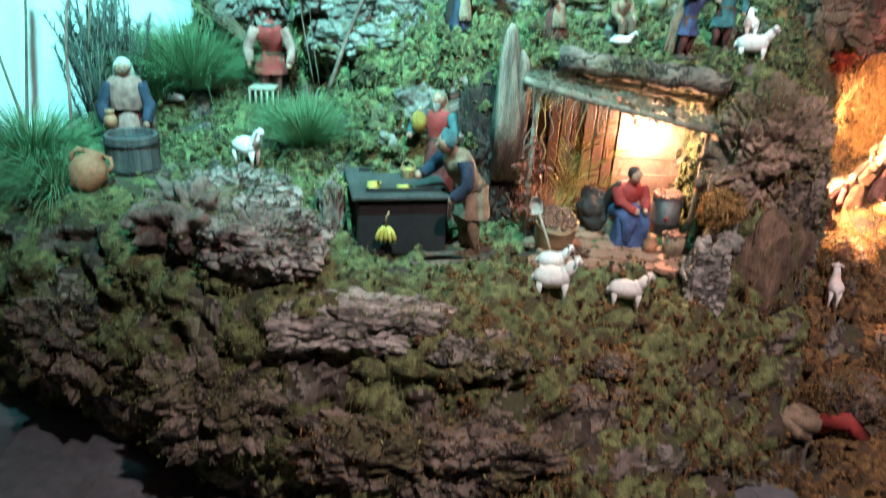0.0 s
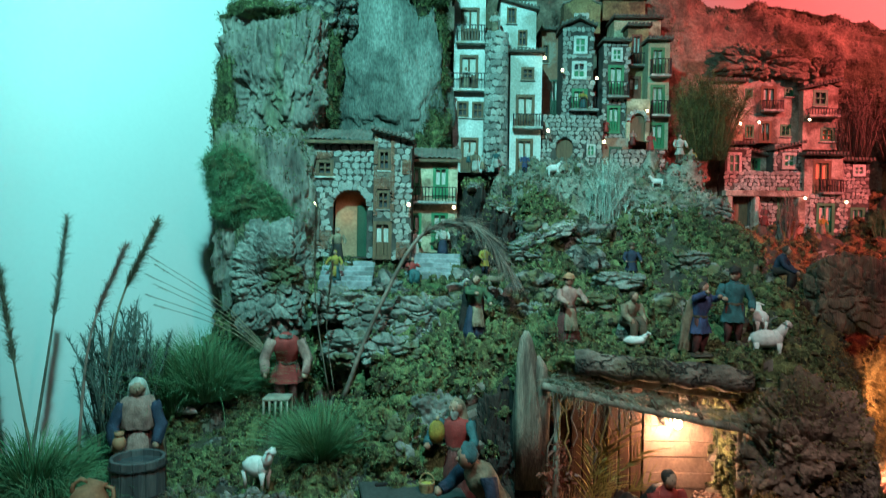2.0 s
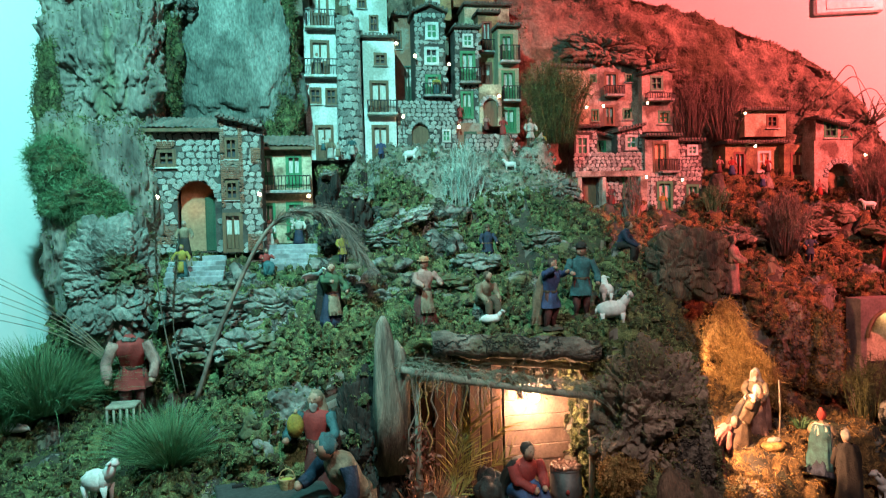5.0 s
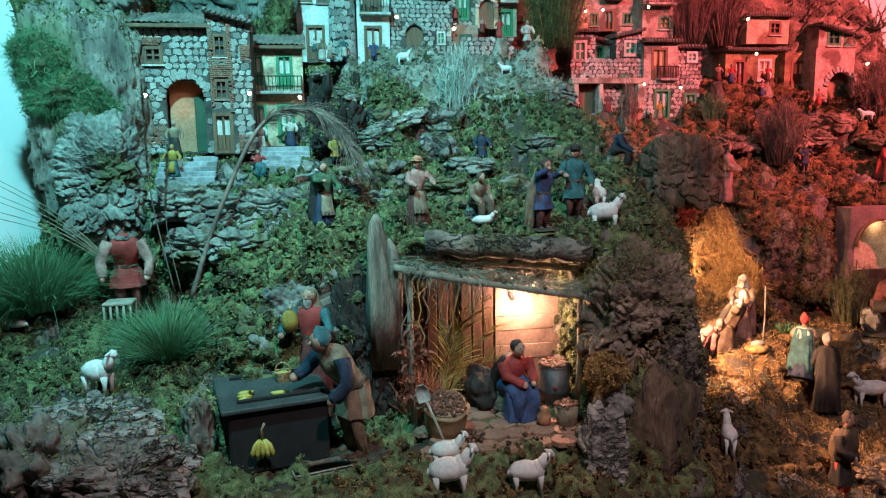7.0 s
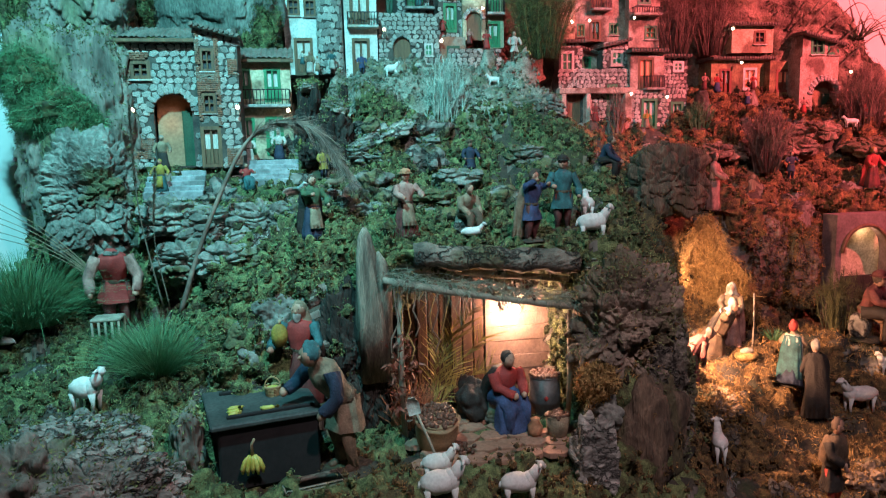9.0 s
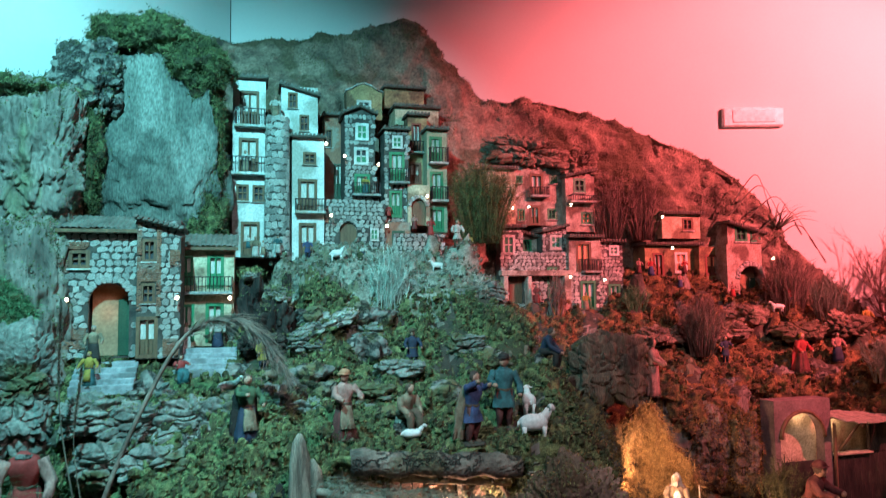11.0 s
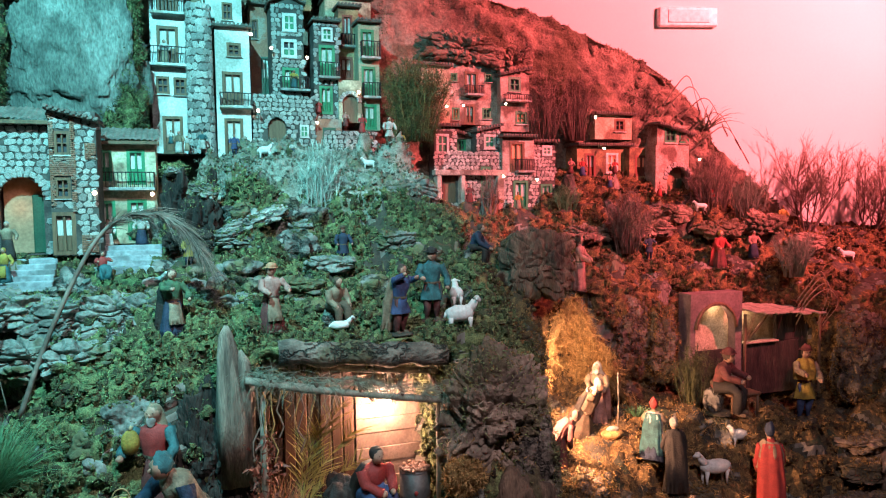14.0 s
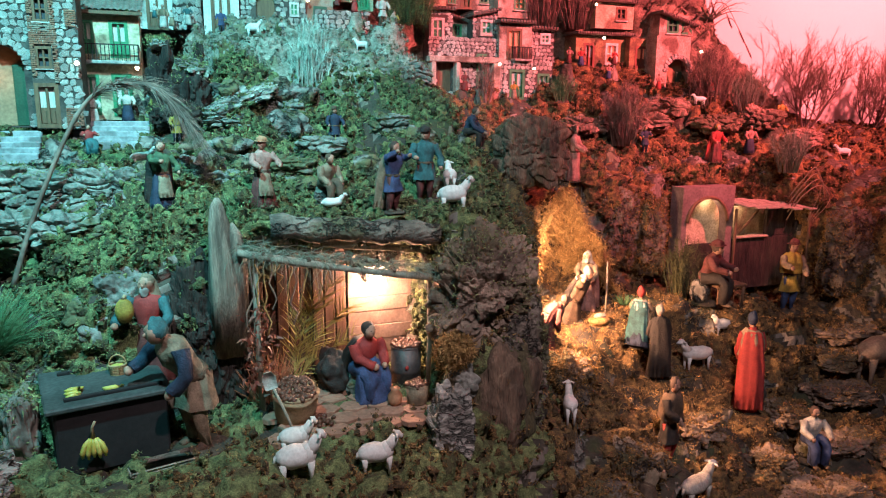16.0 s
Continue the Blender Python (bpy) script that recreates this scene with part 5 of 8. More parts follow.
brick_patch(tower, 0.004, 0.080, 0.272, 0.340, -0.004, 4)
brick_patch(tower, 0.066, 0.082, 0.150, 0.480, -0.004, 5)
brick_patch(tower, 0.002, 0.018, 0.170, 0.480, -0.004, 6)
brick_patch(tower, 0.090, 0.142, 0.010, 0.075, -0.006, 7)
brick_patch(tower, 0.110, 0.144, 0.330, 0.385, -0.006, 8)
house(-0.192, 0.015, 1.520, 1.902, 2.980, 0.16, "cream", [
    ('door', -0.189, -0.140, 1.757, 1.869),
    ('door', -0.084, -0.026, 1.745, 1.872),
    ('balcony', -0.201, 0.011, 1.725, 1.789),
    ('door', -0.189, -0.134, 1.539, 1.680),
    ('door', -0.088, -0.025, 1.536, 1.684),
], roof="slope")


# ---- figurines ----
def crumple(g, h):
    """Splits every face in four and pushes cloth into folds, as in a modelled clay figurine."""
    cache, v, f, m = {}, [Vector(q) for q in g.v], [], []

    def half(a, b):
        key = (min(a, b), max(a, b))
        if key not in cache:
            v.append((v[a] + v[b]) / 2)
            cache[key] = len(v) - 1
        return cache[key]

    for face, k in zip(g.f, g.m):
        n = len(face)
        if n > 4:
            f.append(face)
            m.append(k)
            continue
        mids = [half(face[i], face[(i + 1) % n]) for i in range(n)]
        v.append(sum((v[i] for i in face), Vector()) / n)
        c = len(v) - 1
        for i in range(n):
            f.append((face[i], mids[i], c, mids[i - 1]))
            m.append(k)
    s = 1 / h
    for i, q in enumerate(v):
        w = Vector((q.x * 13 * s, q.y * 13 * s, q.z * 5 * s))
        d = Vector((noise.noise(w), noise.noise(w + Vector((9, 3, 1))), 0.5 * noise.noise(w * 1.6 + Vector((2, 7, 5)))))
        e = Vector((noise.noise(w * 2.7), noise.noise(w * 2.7 + Vector((4, 4, 1))), 0))
        v[i] = q + (d * 0.022 + e * 0.008) * h
    g.v, g.f, g.m = [tuple(q) for q in v], f, m


def figure(name, x, y, z, h, label, robe, top, cover="hair", turn=0.0, stance="stand", lean=0.0, legs=False, cloak="", hat="", arms=((-0.2, -0.16, 0.55), (0.2, -0.16, 0.55)), skin="skin", apron="", base="soil", group="", beard="", sleeve="", shawl="", head_on=True, slim=1.0):
    """A painted nativity figurine in one mesh, facing the viewer at turn 0."""
    g = Geo()
    hip = {"stand": 0.50, "sit": 0.34, "kneel": 0.28, "bend": 0.50}[stance]
    full = {"stand": 1.0, "sit": 0.86, "kneel": 0.78, "bend": 1.0}[stance]
    top_z = hip + 0.5 * math.cos(radians(lean)) if stance == "bend" else full
    k = h / top_z
    a = radians(lean)

    def up(px, py, pz):
        """A point of the upper body, pz above the hip, leaned forward."""
        return Vector((px, py * math.cos(a) - pz * math.sin(a), hip + pz * math.cos(a) + py * math.sin(a))) * k

    def at(px, py, pz):
        return Vector((px, py, pz)) * k

    if stance in ("stand", "bend"):
        if legs:
            for s in (-1, 1):
                g.tube([at(s * 0.055, 0.0, hip), at(s * 0.07, -0.025, 0.27), at(s * 0.075, 0.01, 0.04)], [0.07 * k, 0.055 * k, 0.038 * k], robe, 8)
                g.tube([at(s * 0.075, 0.03, 0.022), at(s * 0.08, -0.04, 0.024), at(s * 0.085, -0.09, 0.018)], [0.030 * k, 0.034 * k, 0.020 * k], "c_brown", 8)
            g.tube([at(0, 0, hip + 0.03), at(0, 0, hip - 0.08), at(0, 0, hip - 0.20)], [0.115 * k, 0.135 * k, 0.165 * k], top, 14, False, 0.8, 0.11, 6, x * 9)
        else:
            g.tube([at(0, 0, hip + 0.02), at(0, 0, 0.36), at(0, 0, 0.18), at(0, 0, 0.015)], [0.115 * k, 0.14 * k, 0.165 * k, 0.19 * k], robe, 18, True, 0.85, 0.11, 7, x * 9)
            for s in (-1, 1):
                g.ball(at(s * 0.07, -0.15, 0.02), (0.035 * k, 0.055 * k, 0.022 * k), "c_brown", 8, 5)
    elif stance == "sit":
        for s in (-1, 1):
            g.tube([at(s * 0.07, 0.02, hip), at(s * 0.09, -0.20, hip + 0.02), at(s * 0.09, -0.27, hip - 0.04), at(s * 0.085, -0.26, 0.04)], [0.085 * k, 0.075 * k, 0.065 * k, 0.05 * k], robe, 9)
            g.ball(at(s * 0.085, -0.31, 0.025), (0.035 * k, 0.065 * k, 0.026 * k), "c_brown", 8, 5)
        if not legs:
            g.tube([at(0, -0.06, hip + 0.05), at(0, -0.16, hip - 0.02), at(0, -0.19, 0.15), at(0, -0.20, 0.01)], [0.13 * k, 0.17 * k, 0.18 * k, 0.20 * k], robe, 16, True, 0.75, 0.06, 7, x * 9)
        g.ball(at(0, 0.05, hip * 0.45), (0.16 * k, 0.13 * k, hip * 0.5 * k), "rock", 12, 7, 0.2, x)
    else:
        g.tube([at(0, 0.03, hip + 0.05), at(0, 0.05, 0.18), at(0, 0.10, 0.01)], [0.12 * k, 0.18 * k, 0.25 * k], robe, 18, True, 0.95, 0.06, 8, x * 9)
    g.tube([up(0, 0, -0.02), up(0, 0, 0.08), up(0, -0.01, 0.20), up(0, 0, 0.28), up(0, 0, 0.315), up(0, 0, 0.35)], [0.118 * k, 0.115 * k, 0.138 * k, 0.125 * k, 0.07 * k, 0.042 * k], top, 14, True, 0.72, 0.03, 6, x * 5)
    g.tube([up(0, 0, 0.015), up(0, 0, 0.05)], [0.124 * k, 0.122 * k], "c_brown" if top != "c_brown" else "c_tan", 14, True, 0.76)
    for s, hand in zip((-1, 1), arms):
        sh = up(s * 0.135, 0, 0.275)
        hd = at(hand[0], hand[1], hand[2]) if stance != "bend" else up(hand[0], hand[1], hand[2] - hip)
        el = (sh + hd) / 2 + Vector((s * 0.05, 0.03, -0.03)) * k
        g.tube([sh, sh * 0.5 + el * 0.5, el, el * 0.5 + hd * 0.5, hd], [0.058 * k, 0.055 * k, 0.048 * k, 0.046 * k, 0.044 * k], sleeve or top, 8)
        g.ball(hd + (hd - el).normalized() * 0.02 * k, 0.032 * k, skin, 8, 5)
    head = up(0, -0.015, 0.415)
    if not head_on:
        g.ball(up(0, -0.01, 0.315), (0.075 * k, 0.06 * k, 0.03 * k), "rock", 10, 6, 0.3, x)
        FEET.append((x, y, z, 0.45 * h))
        crumple(g, h)
        return thing(name, x, y, z, label, "figurine", g, turn, group)
    g.tube([up(0, 0, 0.32), head], [0.038 * k, 0.034 * k], skin, 8)
    g.ball(head, (0.060 * k, 0.068 * k, 0.078 * k), skin, 12, 8)
    g.ball(head + Vector((0, 0.014, 0.016)) * k, (0.068 * k, 0.068 * k, 0.076 * k), cover, 12, 8, 0.12, x)
    if cover in ("c_white", "c_tan", "c_blue", "c_wine"):
        g.tube([head + Vector((0, 0.02, 0.03)) * k, head + Vector((0, 0.035, -0.06)) * k, up(0, 0.05, 0.24)], [0.070 * k, 0.085 * k, 0.13 * k], cover, 12, True, 0.62)
    g.ball(head + Vector((0, -0.068, -0.006)) * k, (0.011 * k, 0.016 * k, 0.018 * k), skin, 6, 4)
    for s in (-1, 1):
        g.ball(head + Vector((s * 0.024, -0.060, 0.014)) * k, (0.007 * k, 0.006 * k, 0.005 * k), "hair", 6, 4)
    if beard:
        g.ball(head + Vector((0, -0.045, -0.06)) * k, (0.042 * k, 0.035 * k, 0.055 * k), beard, 8, 6, 0.2, x)
    if hat:
        g.tube([head + Vector((0, 0.005, 0.045)) * k, head + Vector((0, 0.005, 0.055)) * k], [0.100 * k, 0.092 * k], hat, 14)
        g.tube([head + Vector((0, 0.005, 0.05)) * k, head + Vector((0, 0.01, 0.095)) * k, head + Vector((0, 0.015, 0.125)) * k], [0.075 * k, 0.066 * k, 0.02 * k], hat, 12)
    if shawl:
        g.tube([up(0, 0.012, 0.335), up(0, 0.005, 0.295), up(0, 0.005, 0.20), up(0, 0.01, 0.06)], [0.085 * k, 0.14 * k, 0.17 * k, 0.18 * k], shawl, 18, False, 0.72, 0.10, 6, x * 7)
    if cloak:
        low = 0.06 if stance == "stand" else 0.10
        g.tube([up(0, 0.045, 0.30), up(0, 0.075, 0.15), at(0, 0.13 if lean < 20 else 0.08, hip - 0.04), at(0, 0.16, low)], [0.125 * k, 0.165 * k, 0.19 * k, 0.225 * k], cloak, 16, True, 0.42, 0.10, 6, x * 7)
    if apron:
        g.tube([at(0, -0.075, hip + 0.0), at(0, -0.12, hip - 0.16), at(0, -0.15, hip - 0.32)], [0.085 * k, 0.10 * k, 0.115 * k], apron, 12, True, 0.40, 0.05, 5, x)
    if base:
        g.ball(at(0, 0, 0.0), (0.22 * k, 0.20 * k, 0.022 * k), base, 12, 4, 0.3, x)
    FEET.append((x, y, z, 0.45 * h))
    if h > 0.15:
        crumple(g, h)
    if slim != 1.0:
        g.v = [(q[0] * slim, q[1] * slim, q[2]) for q in g.v]
    return thing(name, x, y, z, label, "figurine", g, turn, group)


# foreground
figure("woman_figurine", -0.985, 2.26, 0.792, 0.345, "washerwoman figurine in pale tan shawl leaning over a tub", "c_wine", "c_navy", "c_white", 18, cloak="c_tan", shawl="c_pink", sleeve="c_navy", apron="c_pink", lean=8, arms=((-0.17, -0.22, 0.44), (0.17, -0.22, 0.44)))
figure("man_figurine", -0.585, 2.55, 0.962, 0.330, "headless man figurine in red tunic gripping a stool", "c_wine", "c_red", "greyhair", 8, "bend", 22, True, "c_red", arms=((-0.20, -0.24, 0.52), (0.20, -0.24, 0.52)), sleeve="c_pink", apron="c_pink", head_on=False)
figure("seller_figurine", 0.015, 2.20, 0.78, 0.32, "fruit buyer figurine in red vest with teal sleeves", "c_wine", "c_red", "c_tan", -20, cloak="c_teal", sleeve="c_teal", beard="greyhair", arms=((-0.2, -0.26, 0.60), (0.18, -0.22, 0.55)))
figure("seller_figurine", 0.128, 1.99, 0.652, 0.385, "banana seller figurine in blue shirt bending over the counter", "c_tan", "c_tan", "c_teal", -62, "bend", 34, True, sleeve="c_navy", arms=((-0.22, -0.22, 0.72), (0.16, -0.20, 0.62)))
figure("woman_figurine", 0.640, 2.20, 0.632, 0.285, "hunched chestnut seller figurine in headscarf, red blouse and blue skirt", "c_blue", "c_red", "c_black", 20, "sit", 16, arms=((-0.04, -0.27, 0.42), (0.08, -0.27, 0.42)), cloak="c_black", apron="c_tan")

# the shepherds' terrace
figure("shepherd_figurine", 0.071, 2.35, 1.266, 0.203, "shepherd figurine in dark cloak playing a pipe", "c_navy", "c_green", "hair", 20, cloak="c_black", arms=((-0.08, -0.22, 0.72), (0.20, -0.16, 0.55)), apron="c_tan")
figure("woman_figurine", 0.355, 2.25, 1.272, 0.206, "peasant woman figurine in orange hat with a basket", "c_wine", "c_pink", "hair", 12, hat="terracotta", apron="c_tan", arms=((-0.10, -0.20, 0.60), (0.20, -0.20, 0.62)), lean=2)
figure("shepherd_figurine", 0.554, 2.30, 1.265, 0.172, "seated shepherd figurine in pale shirt", "c_brown", "c_tan", "c_brown", 25, "sit", 18, True, arms=((-0.12, -0.26, 0.36), (0.14, -0.26, 0.34)))
figure("shepherd_figurine", 0.747, 2.20, 1.246, 0.222, "shepherd figurine in blue tunic blowing a horn", "c_wine", "c_blue", "hair", 30, "stand", 6, True, "c_tan", arms=((-0.10, -0.18, 0.86), (0.14, -0.20, 0.80)))
figure("shepherd_figurine", 0.893, 2.31, 1.262, 0.242, "shepherd figurine in teal vest and dark hat", "c_wine", "c_teal", "hair", -10, "stand", 0, True, hat="c_black", arms=((-0.16, -0.18, 0.62), (0.20, -0.10, 0.48)))
figure("shepherd_figurine", 0.693, 2.80, 1.422, 0.149, "small shepherd figurine in dark vest by a staff", "c_navy", "c_navy", "hair", 5, "stand", 0, True, hat="c_brown")
figure("shepherd_figurine", 1.181, 2.65, 1.412, 0.175, "crouching shepherd figurine in blue shirt on the ridge", "c_black", "c_navy", "hair", 55, "sit", 24, True, arms=((-0.10, -0.34, 0.34), (0.12, -0.34, 0.32)))

# the hamlet steps
figure("villager_figurine", -0.442, 2.75, 1.487, 0.128, "villager figurine in black skirt at the archway", "c_black", "c_tan", "greyhair", 10)
figure("villager_figurine", -0.439, 2.675, 1.414, 0.118, "girl figurine in yellow dress on the slate steps", "c_teal", "c_yellow", "c_yellow", -15, apron="c_yellow", arms=((-0.26, -0.12, 0.55), (0.26, -0.12, 0.55)))
figure("villager_figurine", -0.154, 2.70, 1.412, 0.100, "villager figurine in red jacket sitting on the steps", "c_teal", "c_red", "hair", 30, "sit")
figure("villager_figurine", 0.121, 2.75, 1.444, 0.114, "villager figurine in yellow shirt carrying a bundle", "c_navy", "c_yellow", "hair", 25, legs=True)
figure("villager_figurine", -0.156, 2.93, 1.503, 0.112, "villager figurine in white at the green door", "c_white", "c_white", "hair", 0)
figure("villager_figurine", -0.042, 2.93, 1.512, 0.118, "villager figurine in pale jacket before the doorway", "c_navy", "c_white", "greyhair", 0)
figure("villager_figurine", 0.055, 2.93, 1.520, 0.095, "villager figurine in tan tunic under the rock", "c_tan", "c_yellow", "hair", 20, legs=True)

# the red slope
figure("woman_figurine", 1.858, 2.965, 1.236, 0.262, "woman figurine in pink dress holding a white cloth", "c_pink", "c_pink", "hair", 40, arms=((-0.08, -0.24, 0.56), (0.10, -0.24, 0.56)), slim=0.75)
figure("villager_figurine", 2.346, 3.10, 1.355, 0.133, "villager figurine in dark blue with a yellow scarf", "c_navy", "c_navy", "hair", 0, legs=True, arms=((-0.2, -0.14, 0.62), (0.2, -0.14, 0.66)))
figure("villager_figurine", 2.71, 3.00, 1.305, 0.195, "villager figurine in red shawl and yellow hood", "c_wine", "c_red", "c_yellow", 10, cloak="c_red")
figure("villager_figurine", 2.975, 3.05, 1.344, 0.149, "villager figurine in grey coat by the cave mouth", "c_navy", "c_pink", "hair", -10)
figure("villager_figurine", 3.224, 3.10, 1.50, 0.124, "villager figurine in orange shirt beside the twigs", "c_brown", "c_yellow", "hair", -10)

# the stable in the straw cave and those who come to it
figure("man_figurine", 1.815, 2.74, 0.668, 0.285, "old man figurine in pale robe leaning on a staff", "c_pink", "c_tan", "c_white", -40, "stand", 10, cloak="c_pink", beard="c_white", arms=((-0.12, -0.24, 0.62), (0.14, -0.20, 0.58)), slim=0.85)
g = Geo()
g.tube([(0, 0, 0), (0.004, 0.0, 0.12), (0.0, 0.0, 0.25)], [0.0035, 0.004, 0.003], "weathered", 7)
thing("walking_staff", 1.865, 2.66, 0.662, "thin pale wooden staff standing in the straw", "staff", g)
figure("woman_figurine", 1.695, 2.66, 0.660, 0.270, "bowing hooded woman figurine in grey-brown cloak", "c_brown", "c_brown", "c_white", 50, "kneel", 30, cloak="c_black", shawl="c_brown", slim=0.85)
figure("shepherd_figurine", 1.426, 2.40, 0.620, 0.240, "bowing shepherd figurine in wine-red cloak", "c_wine", "c_wine", "hair", 75, "bend", 44, cloak="c_wine", arms=((-0.1, -0.2, 0.55), (0.1, -0.2, 0.55)), slim=0.85)
figure("king_figurine", 1.945, 2.52, 0.560, 0.265, "kneeling king figurine with red turban and pale gold mantle", "c_navy", "c_tan", "c_red", 130, "kneel", 8, cloak="c_teal", shawl="c_white", arms=((-0.14, -0.20, 0.50), (0.14, -0.20, 0.50)), slim=0.66)
figure("king_figurine", 1.999, 2.45, 0.435, 0.325, "standing king figurine in black-brown cloak with pale curled hair", "c_black", "c_black", "greyhair", 165, cloak="c_black", shawl="c_black", arms=((-0.17, -0.12, 0.52), (0.17, -0.12, 0.5)), slim=0.74)
figure("king_figurine", 2.412, 2.35, 0.262, 0.455, "standing king figurine in scarlet cape with fur collar and straw crown", "c_red", "c_red", "c_navy", 150, cloak="c_red", shawl="c_tan", arms=((-0.16, -0.14, 0.55), (0.13, -0.14, 0.52)), slim=0.62)
figure("traveller_figurine", 1.800, 2.10, 0.225, 0.370, "traveller figurine in dark shawl and magenta breeches", "c_red", "c_black", "hair", 20, "stand", 4, True, shawl="c_brown", arms=((-0.10, -0.18, 0.60), (0.13, -0.10, 0.5)), slim=0.78)
figure("boy_figurine", 2.53, 2.10, 0.130, 0.245, "boy figurine in pale blue smock sitting on a rock", "c_blue", "c_white", "hair", -15, "sit", 4, True, arms=((-0.14, -0.26, 0.44), (0.14, -0.26, 0.44)), apron="c_blue")
figure("cobbler_figurine", 2.373, 2.62, 0.690, 0.305, "seated cobbler figurine in red hat at his bench", "c_black", "c_wine", "hair", 35, "sit", 16, True, hat="c_wine", arms=((-0.12, -0.30, 0.46), (0.18, -0.32, 0.46)))
figure("piper_figurine", 2.858, 2.59, 0.609, 0.350, "bagpipe player figurine in yellow vest and blue breeches", "c_blue", "c_yellow", "hair", -15, "stand", 0, True, hat="c_wine", sleeve="c_tan", shawl="c_yellow", arms=((-0.12, -0.20, 0.66), (0.14, -0.20, 0.58)), slim=0.85)
figure("washer_figurine", 1.62, 1.97, 0.190, 0.16, "crouching man figurine in pale shirt seen from behind", "c_brown", "c_tan", "hair", 120, "kneel", 45)

# a sleeping shepherd, lying on the low ground
g = Geo()
g.tube([(-0.12, 0, 0.05), (-0.04, 0, 0.065), (0.06, -0.01, 0.05)], [0.042, 0.055, 0.045], "c_tan", 12, True, 0.8)
g.tube([(0.06, -0.015, 0.05), (0.13, -0.03, 0.09), (0.20, -0.02, 0.03)], [0.04, 0.034, 0.026], "c_red", 10)
g.tube([(0.06, 0.02, 0.045), (0.15, 0.03, 0.05), (0.23, 0.02, 0.03)], [0.04, 0.034, 0.026], "c_red", 10)
g.ball((-0.165, 0, 0.07), (0.04, 0.036, 0.036), "skin", 10, 7)
g.ball((-0.178, 0.004, 0.078), (0.04, 0.04, 0.036), "greyhair", 10, 7)
g.tube([(-0.08, -0.04, 0.07), (-0.02, -0.09, 0.05), (0.02, -0.07, 0.03)], [0.024, 0.021, 0.019], "c_tan", 8)
thing("sleeper_figurine", 1.24, 1.90, 0.115, "lying shepherd figurine with scarlet breeches", "figurine", g, -12)
FEET.append((1.24, 1.90, 0.115, 0.16))


def villager(x, y, z, h, label, robe, top, cover="hair", turn=0.0, legs=False):
    return figure("villager_figurine", x, y, z, h, label, robe, top, cover, turn, legs=legs, base="", group="tiny villagers")


villager(0.066, 3.28, 1.922, 0.057, "tiny villager figurine in teal by the dark door", "c_teal", "c_white")
villager(0.097, 3.275, 1.883, 0.094, "tiny villager figurine in long pale dress", "c_white", "c_tan", "greyhair")
villager(0.130, 3.28, 1.892, 0.066, "tiny villager figurine in grey", "c_tan", "c_white")
villager(0.193, 3.28, 1.900, 0.080, "tiny villager figurine in white apron", "c_white", "c_teal")
villager(0.323, 3.28, 1.877, 0.093, "tiny villager figurine in blue jacket", "c_navy", "c_blue", legs=True)
villager(0.573, 3.28, 1.878, 0.060, "tiny villager figurine in dark skirt", "c_navy", "c_white")
villager(0.514, 3.28, 1.878, 0.056, "tiny villager figurine in tan tunic", "c_brown", "c_tan", legs=True)
villager(0.899, 3.30, 1.99, 0.085, "tiny villager figurine in red coat", "c_red", "c_red")
villager(1.012, 3.24, 1.93, 0.130, "small shepherd figurine with raised arms", "c_brown", "c_white", legs=True)
villager(1.067, 3.24, 1.91, 0.085, "tiny villager figurine in yellow", "c_navy", "c_yellow")
villager(2.206, 3.52, 1.801, 0.098, "tiny villager figurine in blue and red", "c_blue", "c_red")
villager(2.416, 3.52, 1.815, 0.080, "tiny villager figurine in red shawl", "c_wine", "c_red")
villager(2.346, 3.46, 1.734, 0.080, "tiny villager figurine in dark blue", "c_blue", "c_pink")
villager(1.611, 3.50, 1.670, 0.078, "tiny villager figurine in scarlet", "c_red", "c_red")
villager(1.787, 3.48, 1.620, 0.094, "tiny villager figurine in ochre dress", "c_tan", "c_yellow")
villager(2.108, 3.48, 1.812, 0.085, "tiny villager figurine in wine-red dress", "c_wine", "c_pink")
villager(2.618, 3.38, 1.679, 0.085, "tiny villager figurine in scarlet skirt", "c_red", "c_pink")
villager(2.905, 3.28, 1.650, 0.085, "tiny villager figurine in blue breeches", "c_blue", "c_red", legs=True)
villager(1.518, 3.50, 1.660, 0.095, "tiny villager figurine in red dress", "c_red", "c_wine")
# those on balconies and ledges
for vx, vy, vz, vh, vr, vt in ((0.608, 3.42, 2.20, 0.085, "c_teal", "c_yellow"), (0.183, 3.375, 2.53, 0.107, "c_tan", "c_white"), (0.050, 3.375, 2.276, 0.10, "c_tan", "c_white"), (0.724, 3.435, 2.094, 0.057, "c_red", "c_red"), (0.845, 3.41, 2.03, 0.070, "c_wine", "c_pink")):
    villager(vx, vy, vz, vh, "tiny villager figurine on a balcony or ledge", vr, vt)
    FEET.pop()


